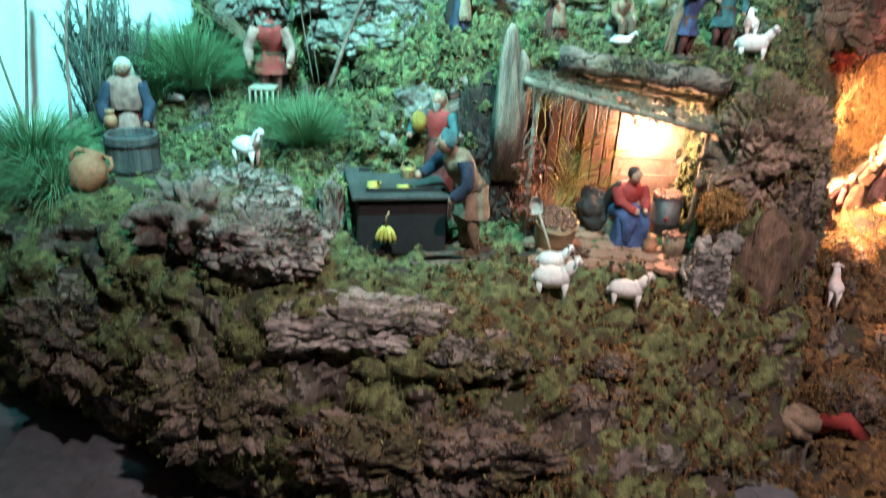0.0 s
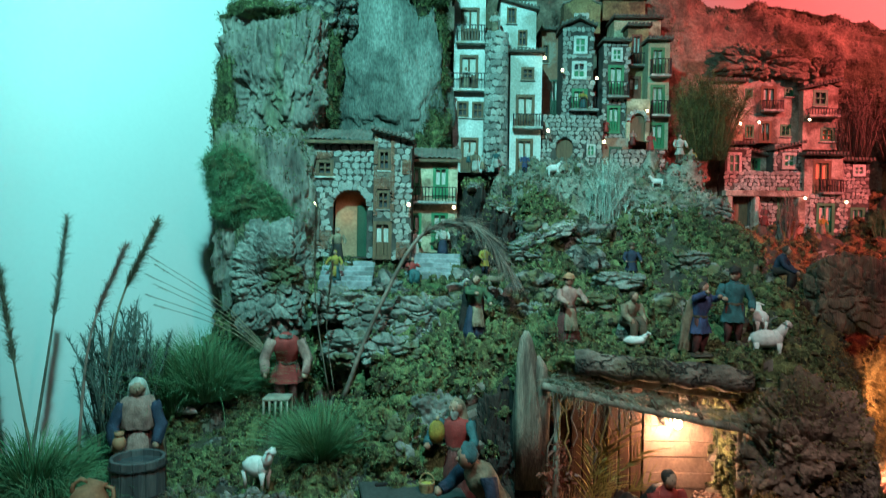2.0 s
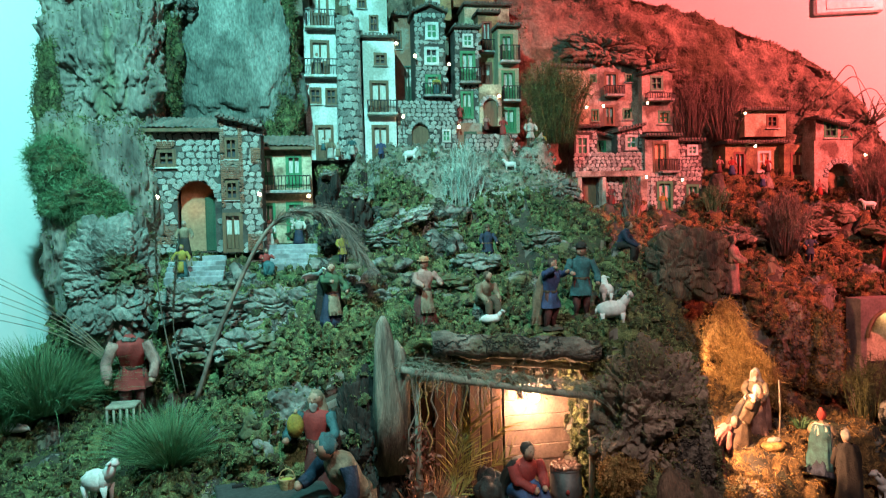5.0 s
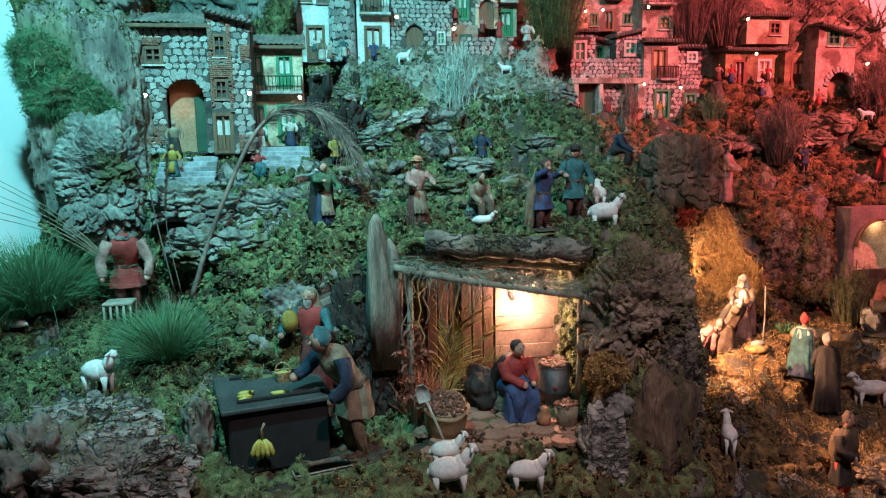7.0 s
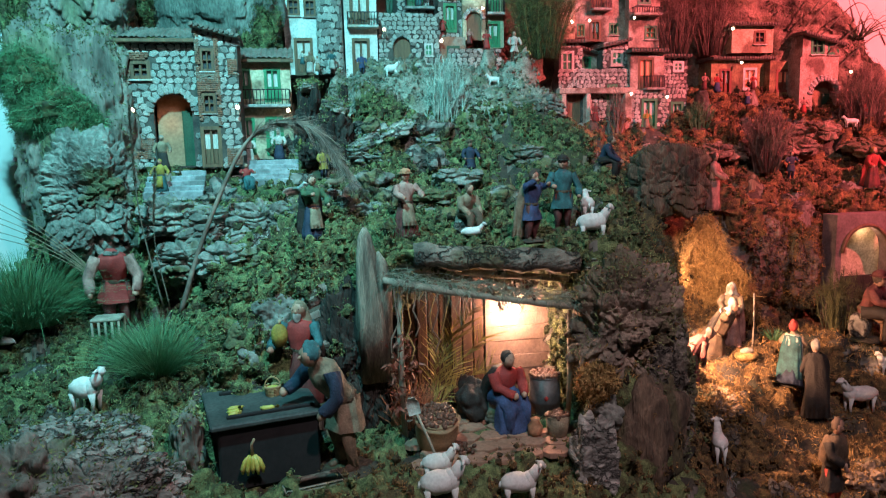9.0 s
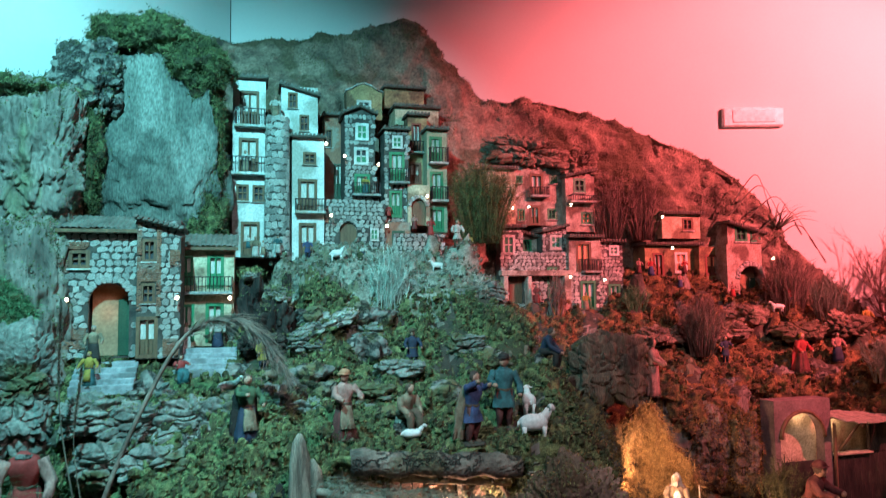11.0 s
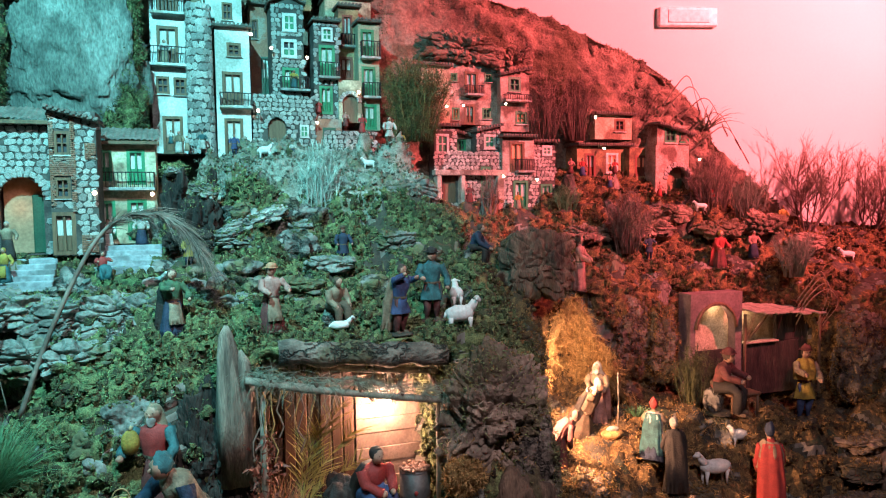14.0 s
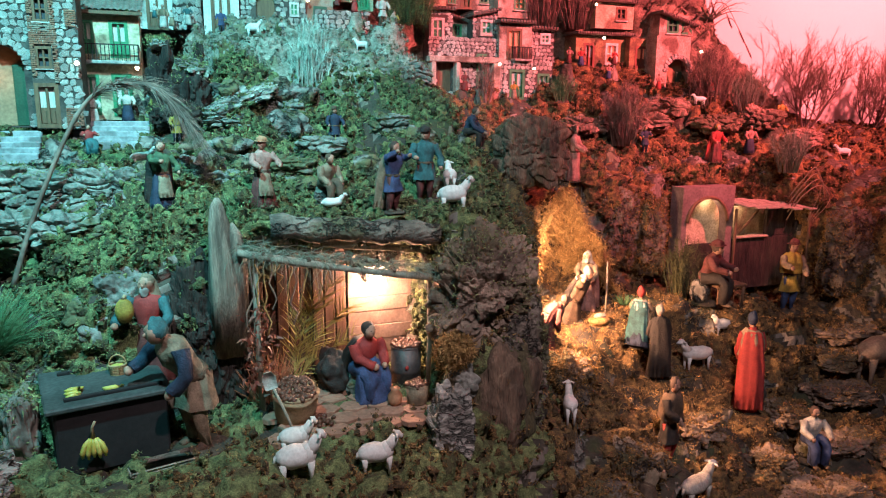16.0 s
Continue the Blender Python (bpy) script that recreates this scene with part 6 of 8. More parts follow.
# ---- animals ----
def sheep(x, y, z, w, h, label="white woolly sheep figurine", coat="wool", turn=0.0, lying=False, face="wool", name="sheep_figurine", slim=1.0):
    """A sheep, w long and h high to its head, looking to +x at turn 0."""
    g = Geo()
    body = h * 0.52 if not lying else h * 0.42
    r = h * 0.235 * slim
    g.ball((-0.06 * w, 0, body), (0.37 * w, r * 1.05, r * 1.02), coat, 16, 10, 0.12, x * 11)
    g.ball((0.17 * w, 0, body + 0.03 * h), (0.17 * w, r * 0.85, r * 0.95), coat, 12, 8, 0.12, x * 7)
    g.tube([(0.20 * w, 0, body + 0.06 * h), (0.31 * w, 0, body + 0.24 * h), (0.37 * w, 0, body + 0.36 * h)], [r * 0.72, r * 0.52, r * 0.42], coat, 10)
    hd = Vector((0.40 * w, -0.0, body + 0.40 * h))
    g.tube([hd + Vector((-0.03 * w, 0, 0.01 * h)), hd + Vector((0.03 * w, 0, 0.0)), hd + Vector((0.115 * w, 0, -0.055 * h))], [r * 0.40, r * 0.42, r * 0.24], face, 9)
    for s in (-1, 1):
        g.tube([hd + Vector((0, s * r * 0.35, 0.03 * h)), hd + Vector((-0.03 * w, s * r * 0.85, -0.0 * h))], [r * 0.16, r * 0.10], face, 6)
    if not lying:
        for px in (-0.29, 0.22):
            for s in (-1, 1):
                g.tube([(px * w, s * r * 0.52, body - r * 0.4), (px * w + 0.01 * w, s * r * 0.5, body * 0.4), (px * w, s * r * 0.5, 0.0)], [r * 0.36, r * 0.19, r * 0.15], coat, 7)
    g.tube([(-0.40 * w, 0, body + 0.02 * h), (-0.45 * w, 0, body - 0.12 * h)], [r * 0.22, r * 0.12], coat, 6)
    FEET.append((x, y, z, 0.5 * w))
    return thing(name, x, y, z, label, "animal figurine", g, turn, "flock of sheep" if name == "sheep_figurine" else "")


sheep(0.375, 1.85, 0.575, 0.145, 0.140, "white woolly sheep figurine on the front moss", turn=-4)
sheep(0.385, 1.95, 0.600, 0.115, 0.110, "white woolly sheep figurine behind another", turn=-8)
sheep(0.596, 1.85, 0.558, 0.135, 0.120, "white woolly sheep figurine on the front moss", turn=-6)
sheep(-0.555, 2.06, 0.862, 0.112, 0.124, "cream sheep figurine beside the grass", turn=-20)
sheep(-0.938, 2.50, 0.945, 0.140, 0.060, "lying white sheep figurine near the cliff", turn=160, lying=True)
sheep(-0.418, 2.55, 1.300, 0.104, 0.078, "small white sheep figurine below the steps", turn=175)
sheep(0.012, 2.60, 1.375, 0.090, 0.064, "grey sheep figurine on the rocks", "greywool", 10)
sheep(0.160, 2.68, 1.400, 0.085, 0.062, "fawn goat figurine below the hamlet", "c_tan", 0, name="goat_figurine", slim=0.8)
sheep(0.565, 2.235, 1.256, 0.085, 0.058, "lying white lamb figurine on the terrace", turn=-10, lying=True)
sheep(0.956, 2.20, 1.237, 0.125, 0.116, "white sheep figurine on the terrace edge", turn=-12)
sheep(1.000, 2.36, 1.290, 0.075, 0.100, "white sheep figurine facing away", turn=80)
sheep(0.450, 3.24, 1.863, 0.075, 0.069, "small white sheep figurine before the arched door")
sheep(0.902, 3.20, 1.817, 0.073, 0.053, "small white sheep figurine on the village green", turn=170)
sheep(0.690, 3.26, 1.850, 0.060, 0.050, "small white sheep figurine by the wall", turn=160)
sheep(1.363, 2.10, 0.479, 0.110, 0.143, "white goat figurine standing in the gully", turn=70, name="goat_figurine", slim=0.7)
sheep(2.207, 2.45, 0.440, 0.200, 0.150, "white long-legged sheep figurine near the kings", turn=178, slim=0.85)
sheep(2.400, 2.52, 0.560, 0.110, 0.100, "white lamb figurine lying on a rock", turn=175)
sheep(1.823, 1.95, 0.160, 0.200, 0.140, "grey grazing sheep figurine on the low ground", "greywool", 15)
sheep(3.218, 2.35, 0.300, 0.400, 0.300, "brown donkey figurine with dark tail", "hide", 10, face="hide", name="donkey_figurine", slim=0.85)
sheep(2.750, 3.20, 1.600, 0.093, 0.055, "small white sheep figurine on the red slope", turn=170)
sheep(3.45, 2.88, 1.320, 0.105, 0.075, "white sheep figurine on the far slope", turn=160)


# ---- the fruit seller's counter ----
table = thing("market_counter", -0.105, 2.08, 0.645, "dark wooden market counter with grey-green top and black skirt", "counter", turn=12)
g = Geo()
g.box(-0.150, 0.150, -0.150, 0.150, 0.180, 0.195, "tabletop", 0.004)
top_ob = part("tabletop", g, table)
for yy in (-0.105, 0.10):
    g = Geo()
    g.box(-0.105, 0.13, yy - 0.006, yy + 0.006, 0.195, 0.204, "tableskirt", 0.002)
    part("lath", g, top_ob)
g = Geo()
g.box(-0.132, 0.137, -0.132, 0.137, 0.0, 0.180, "tableskirt", 0.006)
part("skirt", g, table)
FEET.append((-0.105, 2.08, 0.645, 0.22))


def banana(g, at, turn, tilt, size=0.035):
    m = Matrix.Translation(at) @ Euler((tilt, 0, turn)).to_matrix().to_4x4()
    pts = [m @ Vector((size * (s - 0.5), size * 0.5 * (s - 0.5) ** 2 * 2, 0)) for s in (0, 0.15, 0.4, 0.65, 0.9, 1.0)]
    g.tube(pts, [size * q for q in (0.05, 0.13, 0.17, 0.17, 0.10, 0.05)], "yellow", 7)


def bunch(name, x, y, z, label, spots, turn=0.0):
    b = thing(name, x, y, z, label, "fruit", turn=turn)
    for px, py, pz, tn, tl, size in spots:
        g = Geo()
        banana(g, (px, py, pz), tn, tl, size)
        part("banana", g, b, smooth=True)
    return b


bunch("banana_bunch", -0.165, 1.99, 0.845, "bunch of small yellow bananas on the counter", [(0, -0.012, 0, 0.3, 0, 0.04), (0, 0.0, 0.003, 0.15, 0, 0.042), (0.004, 0.012, 0.0, -0.1, 0, 0.04), (0.008, 0.022, 0.004, -0.3, 0, 0.038), (0.0, 0.004, 0.010, 0.1, 0, 0.038)], 20)
bunch("single_banana", -0.075, 2.00, 0.845, "single yellow banana on the counter", [(0, 0, 0, 0.1, 0, 0.05)])
bunch("banana_pair", -0.01, 2.19, 0.846, "pair of yellow bananas at the back of the counter", [(0, 0, 0, 0.1, 0, 0.05), (0.02, 0.015, 0, 0.3, 0, 0.05)])
hang = thing("hanging_bananas", -0.122, 1.925, 0.735, "hanging bunch of yellow bananas on the counter front", "fruit")
for k, dx in enumerate((-0.026, -0.013, 0.0, 0.013, 0.026)):
    g = Geo()
    g.tube([(dx * 0.3, -0.010, 0.016), (dx * 0.7, -0.014, 0.002), (dx, -0.016, -0.018 - 0.003 * (k % 2)), (dx * 1.02, -0.012, -0.034 - 0.004 * (k % 2))], [0.003, 0.0068, 0.0068, 0.0028], "yellow", 7)
    part("banana", g, hang, smooth=True)
g = Geo()
g.tube([(0, -0.008, 0.015), (0.0, -0.010, 0.045), (0.008, -0.016, 0.062)], [0.006, 0.0035, 0.0035], "sack", 7)
part("stalk", g, hang, "pale cut stalk", True)


def basket(name, x, y, z, r, h, label, fill, handle=True, body="wicker"):
    b = thing(name, x, y, z, label, "basket")
    for k in range(6):
        s = k / 5
        g = Geo()
        g.tube([(r * (0.75 + 0.25 * s) * math.cos(a), r * (0.75 + 0.25 * s) * math.sin(a), h * s) for a in [2 * math.pi * q / 18 for q in range(19)]], [h * 0.13] * 19, body, 6, False)
        part("hoop", g, b, smooth=True)
    g = Geo()
    g.tube([(0, 0, 0), (0, 0, 0.004)], [r * 0.76, r * 0.76], body, 16)
    part("bottom", g, b, smooth=True)
    if handle:
        g = Geo()
        g.tube([(r * math.cos(a), 0, h + r * 1.25 * math.sin(a)) for a in [math.pi * q / 10 for q in range(11)]], [r * 0.09] * 11, body, 6)
        part("handle", g, b, smooth=True)
    g = Geo()
    g.ball((0, 0, h * 0.75), (r * 0.85, r * 0.85, h * 0.28), fill, 14, 6, 0.3, x)
    part("heap", g, b, smooth=True)
    return b


basket("fruit_basket", -0.072, 2.12, 0.842, 0.022, 0.026, "small wicker basket of bananas with hoop handle", "yellow")
g = Geo()
g.ball((0, 0, 0), (0.025, 0.022, 0.036), "c_yellow", 12, 8)
g.tube([(0, 0, 0.034), (0.004, 0, 0.046)], [0.006, 0.004], "sack", 6)
thing("yellow_gourd", -0.045, 2.15, 1.01, "yellow gourd carried on the buyer's shoulder", "fruit", g)
g = Geo()
g.box(-0.09, 0.07, -0.035, 0.035, -0.004, 0.010, "weathered", 0.003)
thing("plank", 0.04, 1.915, 0.655, "grey weathered board lying by the counter", "plank", g, 14)
FEET.append((0.04, 1.915, 0.655, 0.10))

# ---- chestnut stall ----
stall = thing("chestnut_stall", 0.58, 2.40, 0.66, "open wooden chestnut stall under a thatched branch roof", "stall")
for k in range(9):
    g = Geo()
    x0 = -0.30 + k * 0.040
    g.box(x0, x0 + 0.036, -0.004 + 0.004 * (k % 3), 0.010, 0.0, 0.44 - 0.01 * (k % 2), "plank", 0.003)
    part("board", g, stall)
for k in range(8):
    g = Geo()
    g.box(0.062, 0.300, 0.000 + 0.002 * (k % 2), 0.014, k * 0.052, k * 0.052 + 0.0512, "backboard", 0.0015)
    part("back_board", g, stall, "pale horizontal back board")


def branch(name, pts, r, parent, material="weathered", label=""):
    g = Geo()
    n = len(pts)
    g.tube(pts, [r * (1 + 0.2 * math.sin(k * 2.1)) for k in range(n)], material, 9)
    return part(name, g, parent, label, True)


branch("post", [(0.262, -0.27, 0.0), (0.268, -0.275, 0.2), (0.262, -0.28, 0.41)], 0.008, stall)
branch("post", [(-0.265, -0.26, 0.0), (-0.27, -0.265, 0.25), (-0.27, -0.28, 0.50)], 0.009, stall)
branch("beam", [(-0.32, -0.30, 0.505), (-0.15, -0.30, 0.465), (0.02, -0.30, 0.43), (0.16, -0.30, 0.405), (0.29, -0.30, 0.385)], 0.011, stall)
branch("beam", [(-0.26, -0.20, 0.525), (0.05, -0.20, 0.485), (0.29, -0.20, 0.455)], 0.012, stall)
for k in range(5):
    x0 = -0.25 + k * 0.13
    branch("rafter", [(x0, -0.31, 0.505 - (x0 + 0.3) * 0.19), (x0 + 0.02, -0.02, 0.53 - (x0 + 0.3) * 0.12)], 0.006, stall, "plank")
rng = np.random.default_rng(11)
n = 760
s = rng.uniform(0, 1, n)
pts = np.stack([-0.33 + 0.63 * s, -0.31 + rng.uniform(-0.01, 0.10, n), 0.512 - 0.118 * s + rng.uniform(0, 0.022, n)], 1)
ways = np.stack([rng.normal(0.3, 0.9, n), rng.normal(-0.7, 0.4, n), rng.normal(0.0, 0.25, n)], 1)
ob = new("thatch", soft_blades("thatch", pts, ways, 0.095, 0.0024, "olivetwig", 0.35, 2, 0.7, 3))
ob.parent = tagged(ob, "thin grey-green straw thatch", kind="stuff") and stall
g = Geo()
g.ball((0, 0, 0), 0.016, "hotbulb", 12, 8)
bulb_ob = thing("light_bulb", 0.74, 2.358, 0.990, "small bare glowing light bulb in the stall", "lamp", None)
part("glass", g, bulb_ob, smooth=True)
g = Geo()
g.tube([(0, 0, 0.014), (0, 0.005, 0.05), (0.0, 0.01, 0.10)], [0.008, 0.006, 0.003], "iron", 8)
part("socket", g, bulb_ob, smooth=True)

rg = np.random.default_rng(41)
for k in range(8):
    x0 = -0.29 + 0.022 * k
    drop = rg.uniform(0.10, 0.26)
    line = [(x0, -0.30, 0.50 - (x0 + 0.3) * 0.19)]
    for q in range(1, 7):
        line.append((x0 + rg.normal(0, 0.010), -0.30 + rg.normal(0, 0.008), line[0][2] - drop * q / 6))
    branch("hanging_vine", line, 0.0022, stall, "hay" if k % 3 else "twig", "dry hanging vine")
n = 300
pts = np.stack([-0.27 + rg.normal(0, 0.028, n), -0.27 + rg.normal(0, 0.03, n), rg.uniform(0.08, 0.34, n)], 1)
ob = new("dry_leaves", soft_blades("dry_leaves", pts, rg.normal(0, 1, (n, 3)), 0.022, 0.010, "redwood", 0.2, 2, 0.3, 5))
ob.parent = tagged(ob, "curled red-brown dry leaves", kind="stuff") and stall
paving = thing("paving", 0, 0, 0, "cracked terracotta paving before the stall", "paving", kind="structure")
rng_ = random.Random(4)
for i in range(6):
    for j in range(5):
        cx, cy = 0.35 + i * 0.078 + 0.035 * (j % 2) + rng_.uniform(-0.008, 0.008), 1.985 + j * 0.062 + rng_.uniform(-0.006, 0.006)
        n_ = rng_.choice((5, 6, 6, 7))
        g = Geo()
        ring = [(0.047 * rng_.uniform(0.88, 1.06) * math.cos(2 * math.pi * q / n_ + i), 0.039 * rng_.uniform(0.88, 1.06) * math.sin(2 * math.pi * q / n_ + i)) for q in range(n_)]
        v = [(a, b, -0.012) for a, b in ring] + [(a, b, 0.002) for a, b in ring] + [(a * 0.93, b * 0.93, 0.0035) for a, b in ring]
        f = [(q, (q + 1) % n_, n_ + (q + 1) % n_, n_ + q) for q in range(n_)] + [(n_ + q, n_ + (q + 1) % n_, 2 * n_ + (q + 1) % n_, 2 * n_ + q) for q in range(n_)] + [tuple(range(2 * n_, 3 * n_))]
        g.add(v, f, "paving")
        part("paver", g, paving, at=(cx, cy, 0.640 + (cy - 1.98) * 0.09))
for j in range(4):
    FEET.append((0.45 + 0.08 * j, 2.05, 0.642, 0.14))
    FEET.append((0.45 + 0.08 * j, 2.2, 0.655, 0.14))


def chestnuts(parent, count, r, z, seed):
    rn = random.Random(seed)
    g = Geo()
    g.ball((0, 0, 0), (0.0085, 0.0075, 0.0065), "chestnut", 7, 5)
    me = g.mesh("chestnut")
    for k in range(count):
        a, q = rn.uniform(0, 6.28), r * math.sqrt(rn.random())
        o = new("chestnut", me)
        o.parent = parent
        o.location = (q * math.cos(a), q * math.sin(a), z + 0.006 * rn.random())
        o.rotation_euler = (rn.uniform(-0.6, 0.6), rn.uniform(-0.6, 0.6), rn.uniform(0, 6))


sack = thing("chestnut_sack", 0.405, 2.10, 0.648, "open round jute sack full of chestnuts", "sack", turn=0)
g = Geo()
g.tube([(0, 0, 0.0), (0, 0, 0.012), (0, 0, 0.05), (0, 0, 0.085), (0, 0, 0.10), (0, 0, 0.108), (0, 0, 0.096)], [0.045, 0.060, 0.066, 0.063, 0.070, 0.062, 0.056], "sack", 20, True, 1.0, 0.03, 5)
part("cloth", g, sack, smooth=True)
chestnuts(sack, 170, 0.058, 0.105, 1)
sack.rotation_euler = (0.32, 0, 0)
spill = thing("spilled_chestnuts", 0.47, 2.04, 0.652, "handful of chestnuts spilled on the paving", "chestnuts")
chestnuts(spill, 30, 0.045, 0.0, 3)
drum = thing("roasting_drum", 0.795, 2.22, 0.655, "sooty metal roasting drum heaped with chestnuts", "drum")
g = Geo()
g.tube([(0, 0, 0), (0, 0, 0.004), (0, 0, 0.05), (0, 0, 0.055), (0, 0, 0.06), (0, 0, 0.135), (0, 0, 0.14), (0, 0, 0.128)], [0.044, 0.050, 0.050, 0.053, 0.050, 0.050, 0.054, 0.046], "darkmetal", 20)
part("body", g, drum, smooth=True)
g = Geo()
g.ball((-0.012, -0.050, 0.075), (0.007, 0.004, 0.008), "c_red", 8, 5)
part("red_mark", g, drum, "small red ember hole", True)
chestnuts(drum, 100, 0.046, 0.140, 7)
pail = thing("pail", 0.785, 2.07, 0.648, "small pale tin pail of chestnuts", "pail")
g = Geo()
g.tube([(0, 0, 0), (0, 0, 0.004), (0, 0, 0.062), (0, 0, 0.066), (0, 0, 0.056)], [0.026, 0.030, 0.038, 0.041, 0.033], "c_tan", 18)
part("body", g, pail, smooth=True)
chestnuts(pail, 44, 0.034, 0.064, 9)
jar = Geo()
jar.tube([(0, 0, 0), (0, 0, 0.01), (0, 0, 0.03), (0, 0, 0.048), (0, 0, 0.056)], [0.014, 0.022, 0.024, 0.012, 0.016], "terracotta", 14)
thing("clay_jar", 0.715, 2.08, 0.650, "small brown clay jar on the paving", "jar", jar)
shovel = thing("shovel", 0.335, 1.985, 0.640, "toy shovel with white blade leaning on the sack", "shovel", turn=0)
g = Geo()
g.tube([(0.055, -0.015, 0.0), (0.03, 0.0, 0.07), (0.0, 0.02, 0.145)], [0.004, 0.0042, 0.004], "weathered", 8)
part("handle", g, shovel, smooth=True)
g = Geo()
m_ = Matrix.Translation((-0.010, 0.022, 0.165)) @ Matrix.Rotation(radians(-12), 4, "X") @ Matrix.Rotation(radians(-12), 4, "Y")
blade = [m_ @ Vector(q) for q in ((-0.017, 0, -0.022), (0.017, 0, -0.022), (0.020, -0.003, 0.010), (0.010, -0.002, 0.028), (-0.010, -0.002, 0.028), (-0.020, -0.003, 0.010))]
back = [q + Vector((0, 0.004, 0)) for q in blade]
g.add(blade + back, [tuple(range(6)), tuple(range(11, 5, -1))] + [(k, (k + 1) % 6, 6 + (k + 1) % 6, 6 + k) for k in range(6)], "c_white")
part("blade", g, shovel, "white painted blade", True)
for fx, fy, fz in ((0.405, 2.10, 0.648), (0.795, 2.22, 0.655), (0.785, 2.07, 0.648), (0.64, 2.22, 0.645)):
    FEET.append((fx, fy, fz, 0.10))

# log and plank roof edge over the stall
log = thing("log", 0.36, 2.145, 1.225, "dark charred log lying above the stall", "log", turn=0)
g = Geo()
rings = [(0.52 * q / 14, 0.0, -0.045 * q / 14 + 0.004 * math.sin(q * 1.3)) for q in range(15)]
g.tube(rings, [0.036 + 0.005 * math.sin(q * 2.2) for q in range(15)], "frontrock", 20, True, 1.0, 0.05, 9)
part("trunk", g, log, smooth=True)
for k in range(4):
    g = Geo()
    g.box(0, 0.11, -0.012, 0.012, 0, 0.014, "weathered", 0.003)
    thing("roof_plank", 0.90 + 0.006 * k, 2.13 + 0.012 * k, 1.125 + 0.024 * k, "short grey weathered plank by the log", "plank", g, -6 + 3 * k)

# trunk and stump beside the stall
rock("dead_tree", 0.185, 2.235, 0.88, (0.108, 0.07, 0.27), "dark bark tree trunk, shade kept in its colour, between counter and stall", "darkbark", 21.0, 0.14, 0.05, grooves=0.05, res=48, category="tree", blocks=(0.012, 26, 5))
stump = thing("driftwood_stump", 0.228, 2.140, 1.05, "pale weathered driftwood stump with pointed top", "stump")
g = Geo()
g.tube([(0.01, 0.05, -0.20), (0.0, 0, 0.0), (-0.006, 0, 0.10), (-0.012, 0, 0.19), (-0.014, 0, 0.245), (-0.012, 0, 0.268)], [0.060, 0.046, 0.038, 0.028, 0.018, 0.006], "driftwood", 16, True, 0.8, 0.14, 5)
g.tube([(0.036, 0.04, -0.20), (0.034, -0.006, 0.08), (0.030, -0.004, 0.16), (0.024, 0, 0.195)], [0.028, 0.026, 0.018, 0.004], "driftwood", 12, True, 0.8, 0.16, 4)
part("wood", g, stump, smooth=True)

# ---- rocks of the slope ----
R = "rough grey-brown rock with mossy cracks"
rock("rock_column", 1.010, 2.085, 0.97, (0.150, 0.10, 0.205), "gnarled grey-brown rock at the terrace corner", "brownrock", 31.0, 0.26, 0.08, res=64, blocks=(0.016, 15, 22))
rock("rock_column", 1.120, 2.070, 0.72, (0.090, 0.09, 0.30), "mossy dark rock rib below the terrace corner", "frontrock", 32.0, 0.24, 0.08, res=48, blocks=(0.012, 18, 14))
rock("rock", 1.045, 1.995, 0.64, (0.118, 0.075, 0.215), "large smooth brown bark rock with swirling grain", "driftbark", 33.0, 0.22, 0.03, grooves=0.03, res=40, power=2.2)
rock("rock", 0.843, 1.925, 0.56, (0.064, 0.055, 0.185), "pale cracked pointed rock at the edge of the stall", "palebark", 35.0, 0.26, 0.05, res=44, power=2.6, blocks=(0.010, 22, 16))
rock("rock", 0.905, 1.985, 0.735, (0.038, 0.04, 0.045), "small pale rounded rock beside the dry moss", "crackrock", 37.0, 0.26, 0.05, res=20, power=2.6)
rock("rock", 1.545, 2.80, 1.385, (0.150, 0.07, 0.135), "dark purple-brown bark rock under the ridge", "driftbark", 138.0, 0.14, 0.04, strata=0.006, res=40, power=4.5, blocks=(0.010, 9, 16))
rock("rock", 1.70, 3.05, 1.33, (0.125, 0.07, 0.15), "dark upright bark face under the red houses", "bark", 36.0, 0.22, 0.07, grooves=0.05, res=34, power=4)
rock("ledge_rock", -0.17, 1.615, 0.600, (0.235, 0.10, 0.055), "broad pale flat rock ledge at the front", "palebark", 41.0, 0.24, 0.05, strata=0.010, res=52, turn=6, blocks=(0.010, 12, 40))
rock("ledge_rock", 0.14, 1.585, 0.545, (0.12, 0.08, 0.045), "pale layered rock ledge at the front", "rock", 42.0, 0.24, 0.05, strata=0.012, res=30)
rock("ledge_rock", 0.50, 1.62, 0.505, (0.075, 0.05, 0.022), "grey flat stone on the front edge", "rock", 43.0, 0.15, 0.02, strata=0.01, res=18)
rock("ledge_rock", 0.34, 1.62, 0.49, (0.045, 0.05, 0.045), "small grey block on the front edge", "rock", 44.0, 0.15, 0.02, res=16)
rock("ledge_rock", 0.47, 1.60, 0.38, (0.10, 0.06, 0.09), "grey-green block in the front face", "frontrock", 45.0, 0.2, 0.03, res=22)
rock("front_rock", 0.02, 1.50, 0.30, (0.34, 0.10, 0.10), "long dark brown rock in the front face", "frontrock", 46.0, 0.30, 0.10, res=48, blocks=(0.022, 9, 16))
rock("front_rock", -0.52, 1.58, 0.36, (0.20, 0.12, 0.12), "dark mossy rock in the front face", "frontrock", 47.0, 0.30, 0.10, res=40, blocks=(0.022, 10, 12))
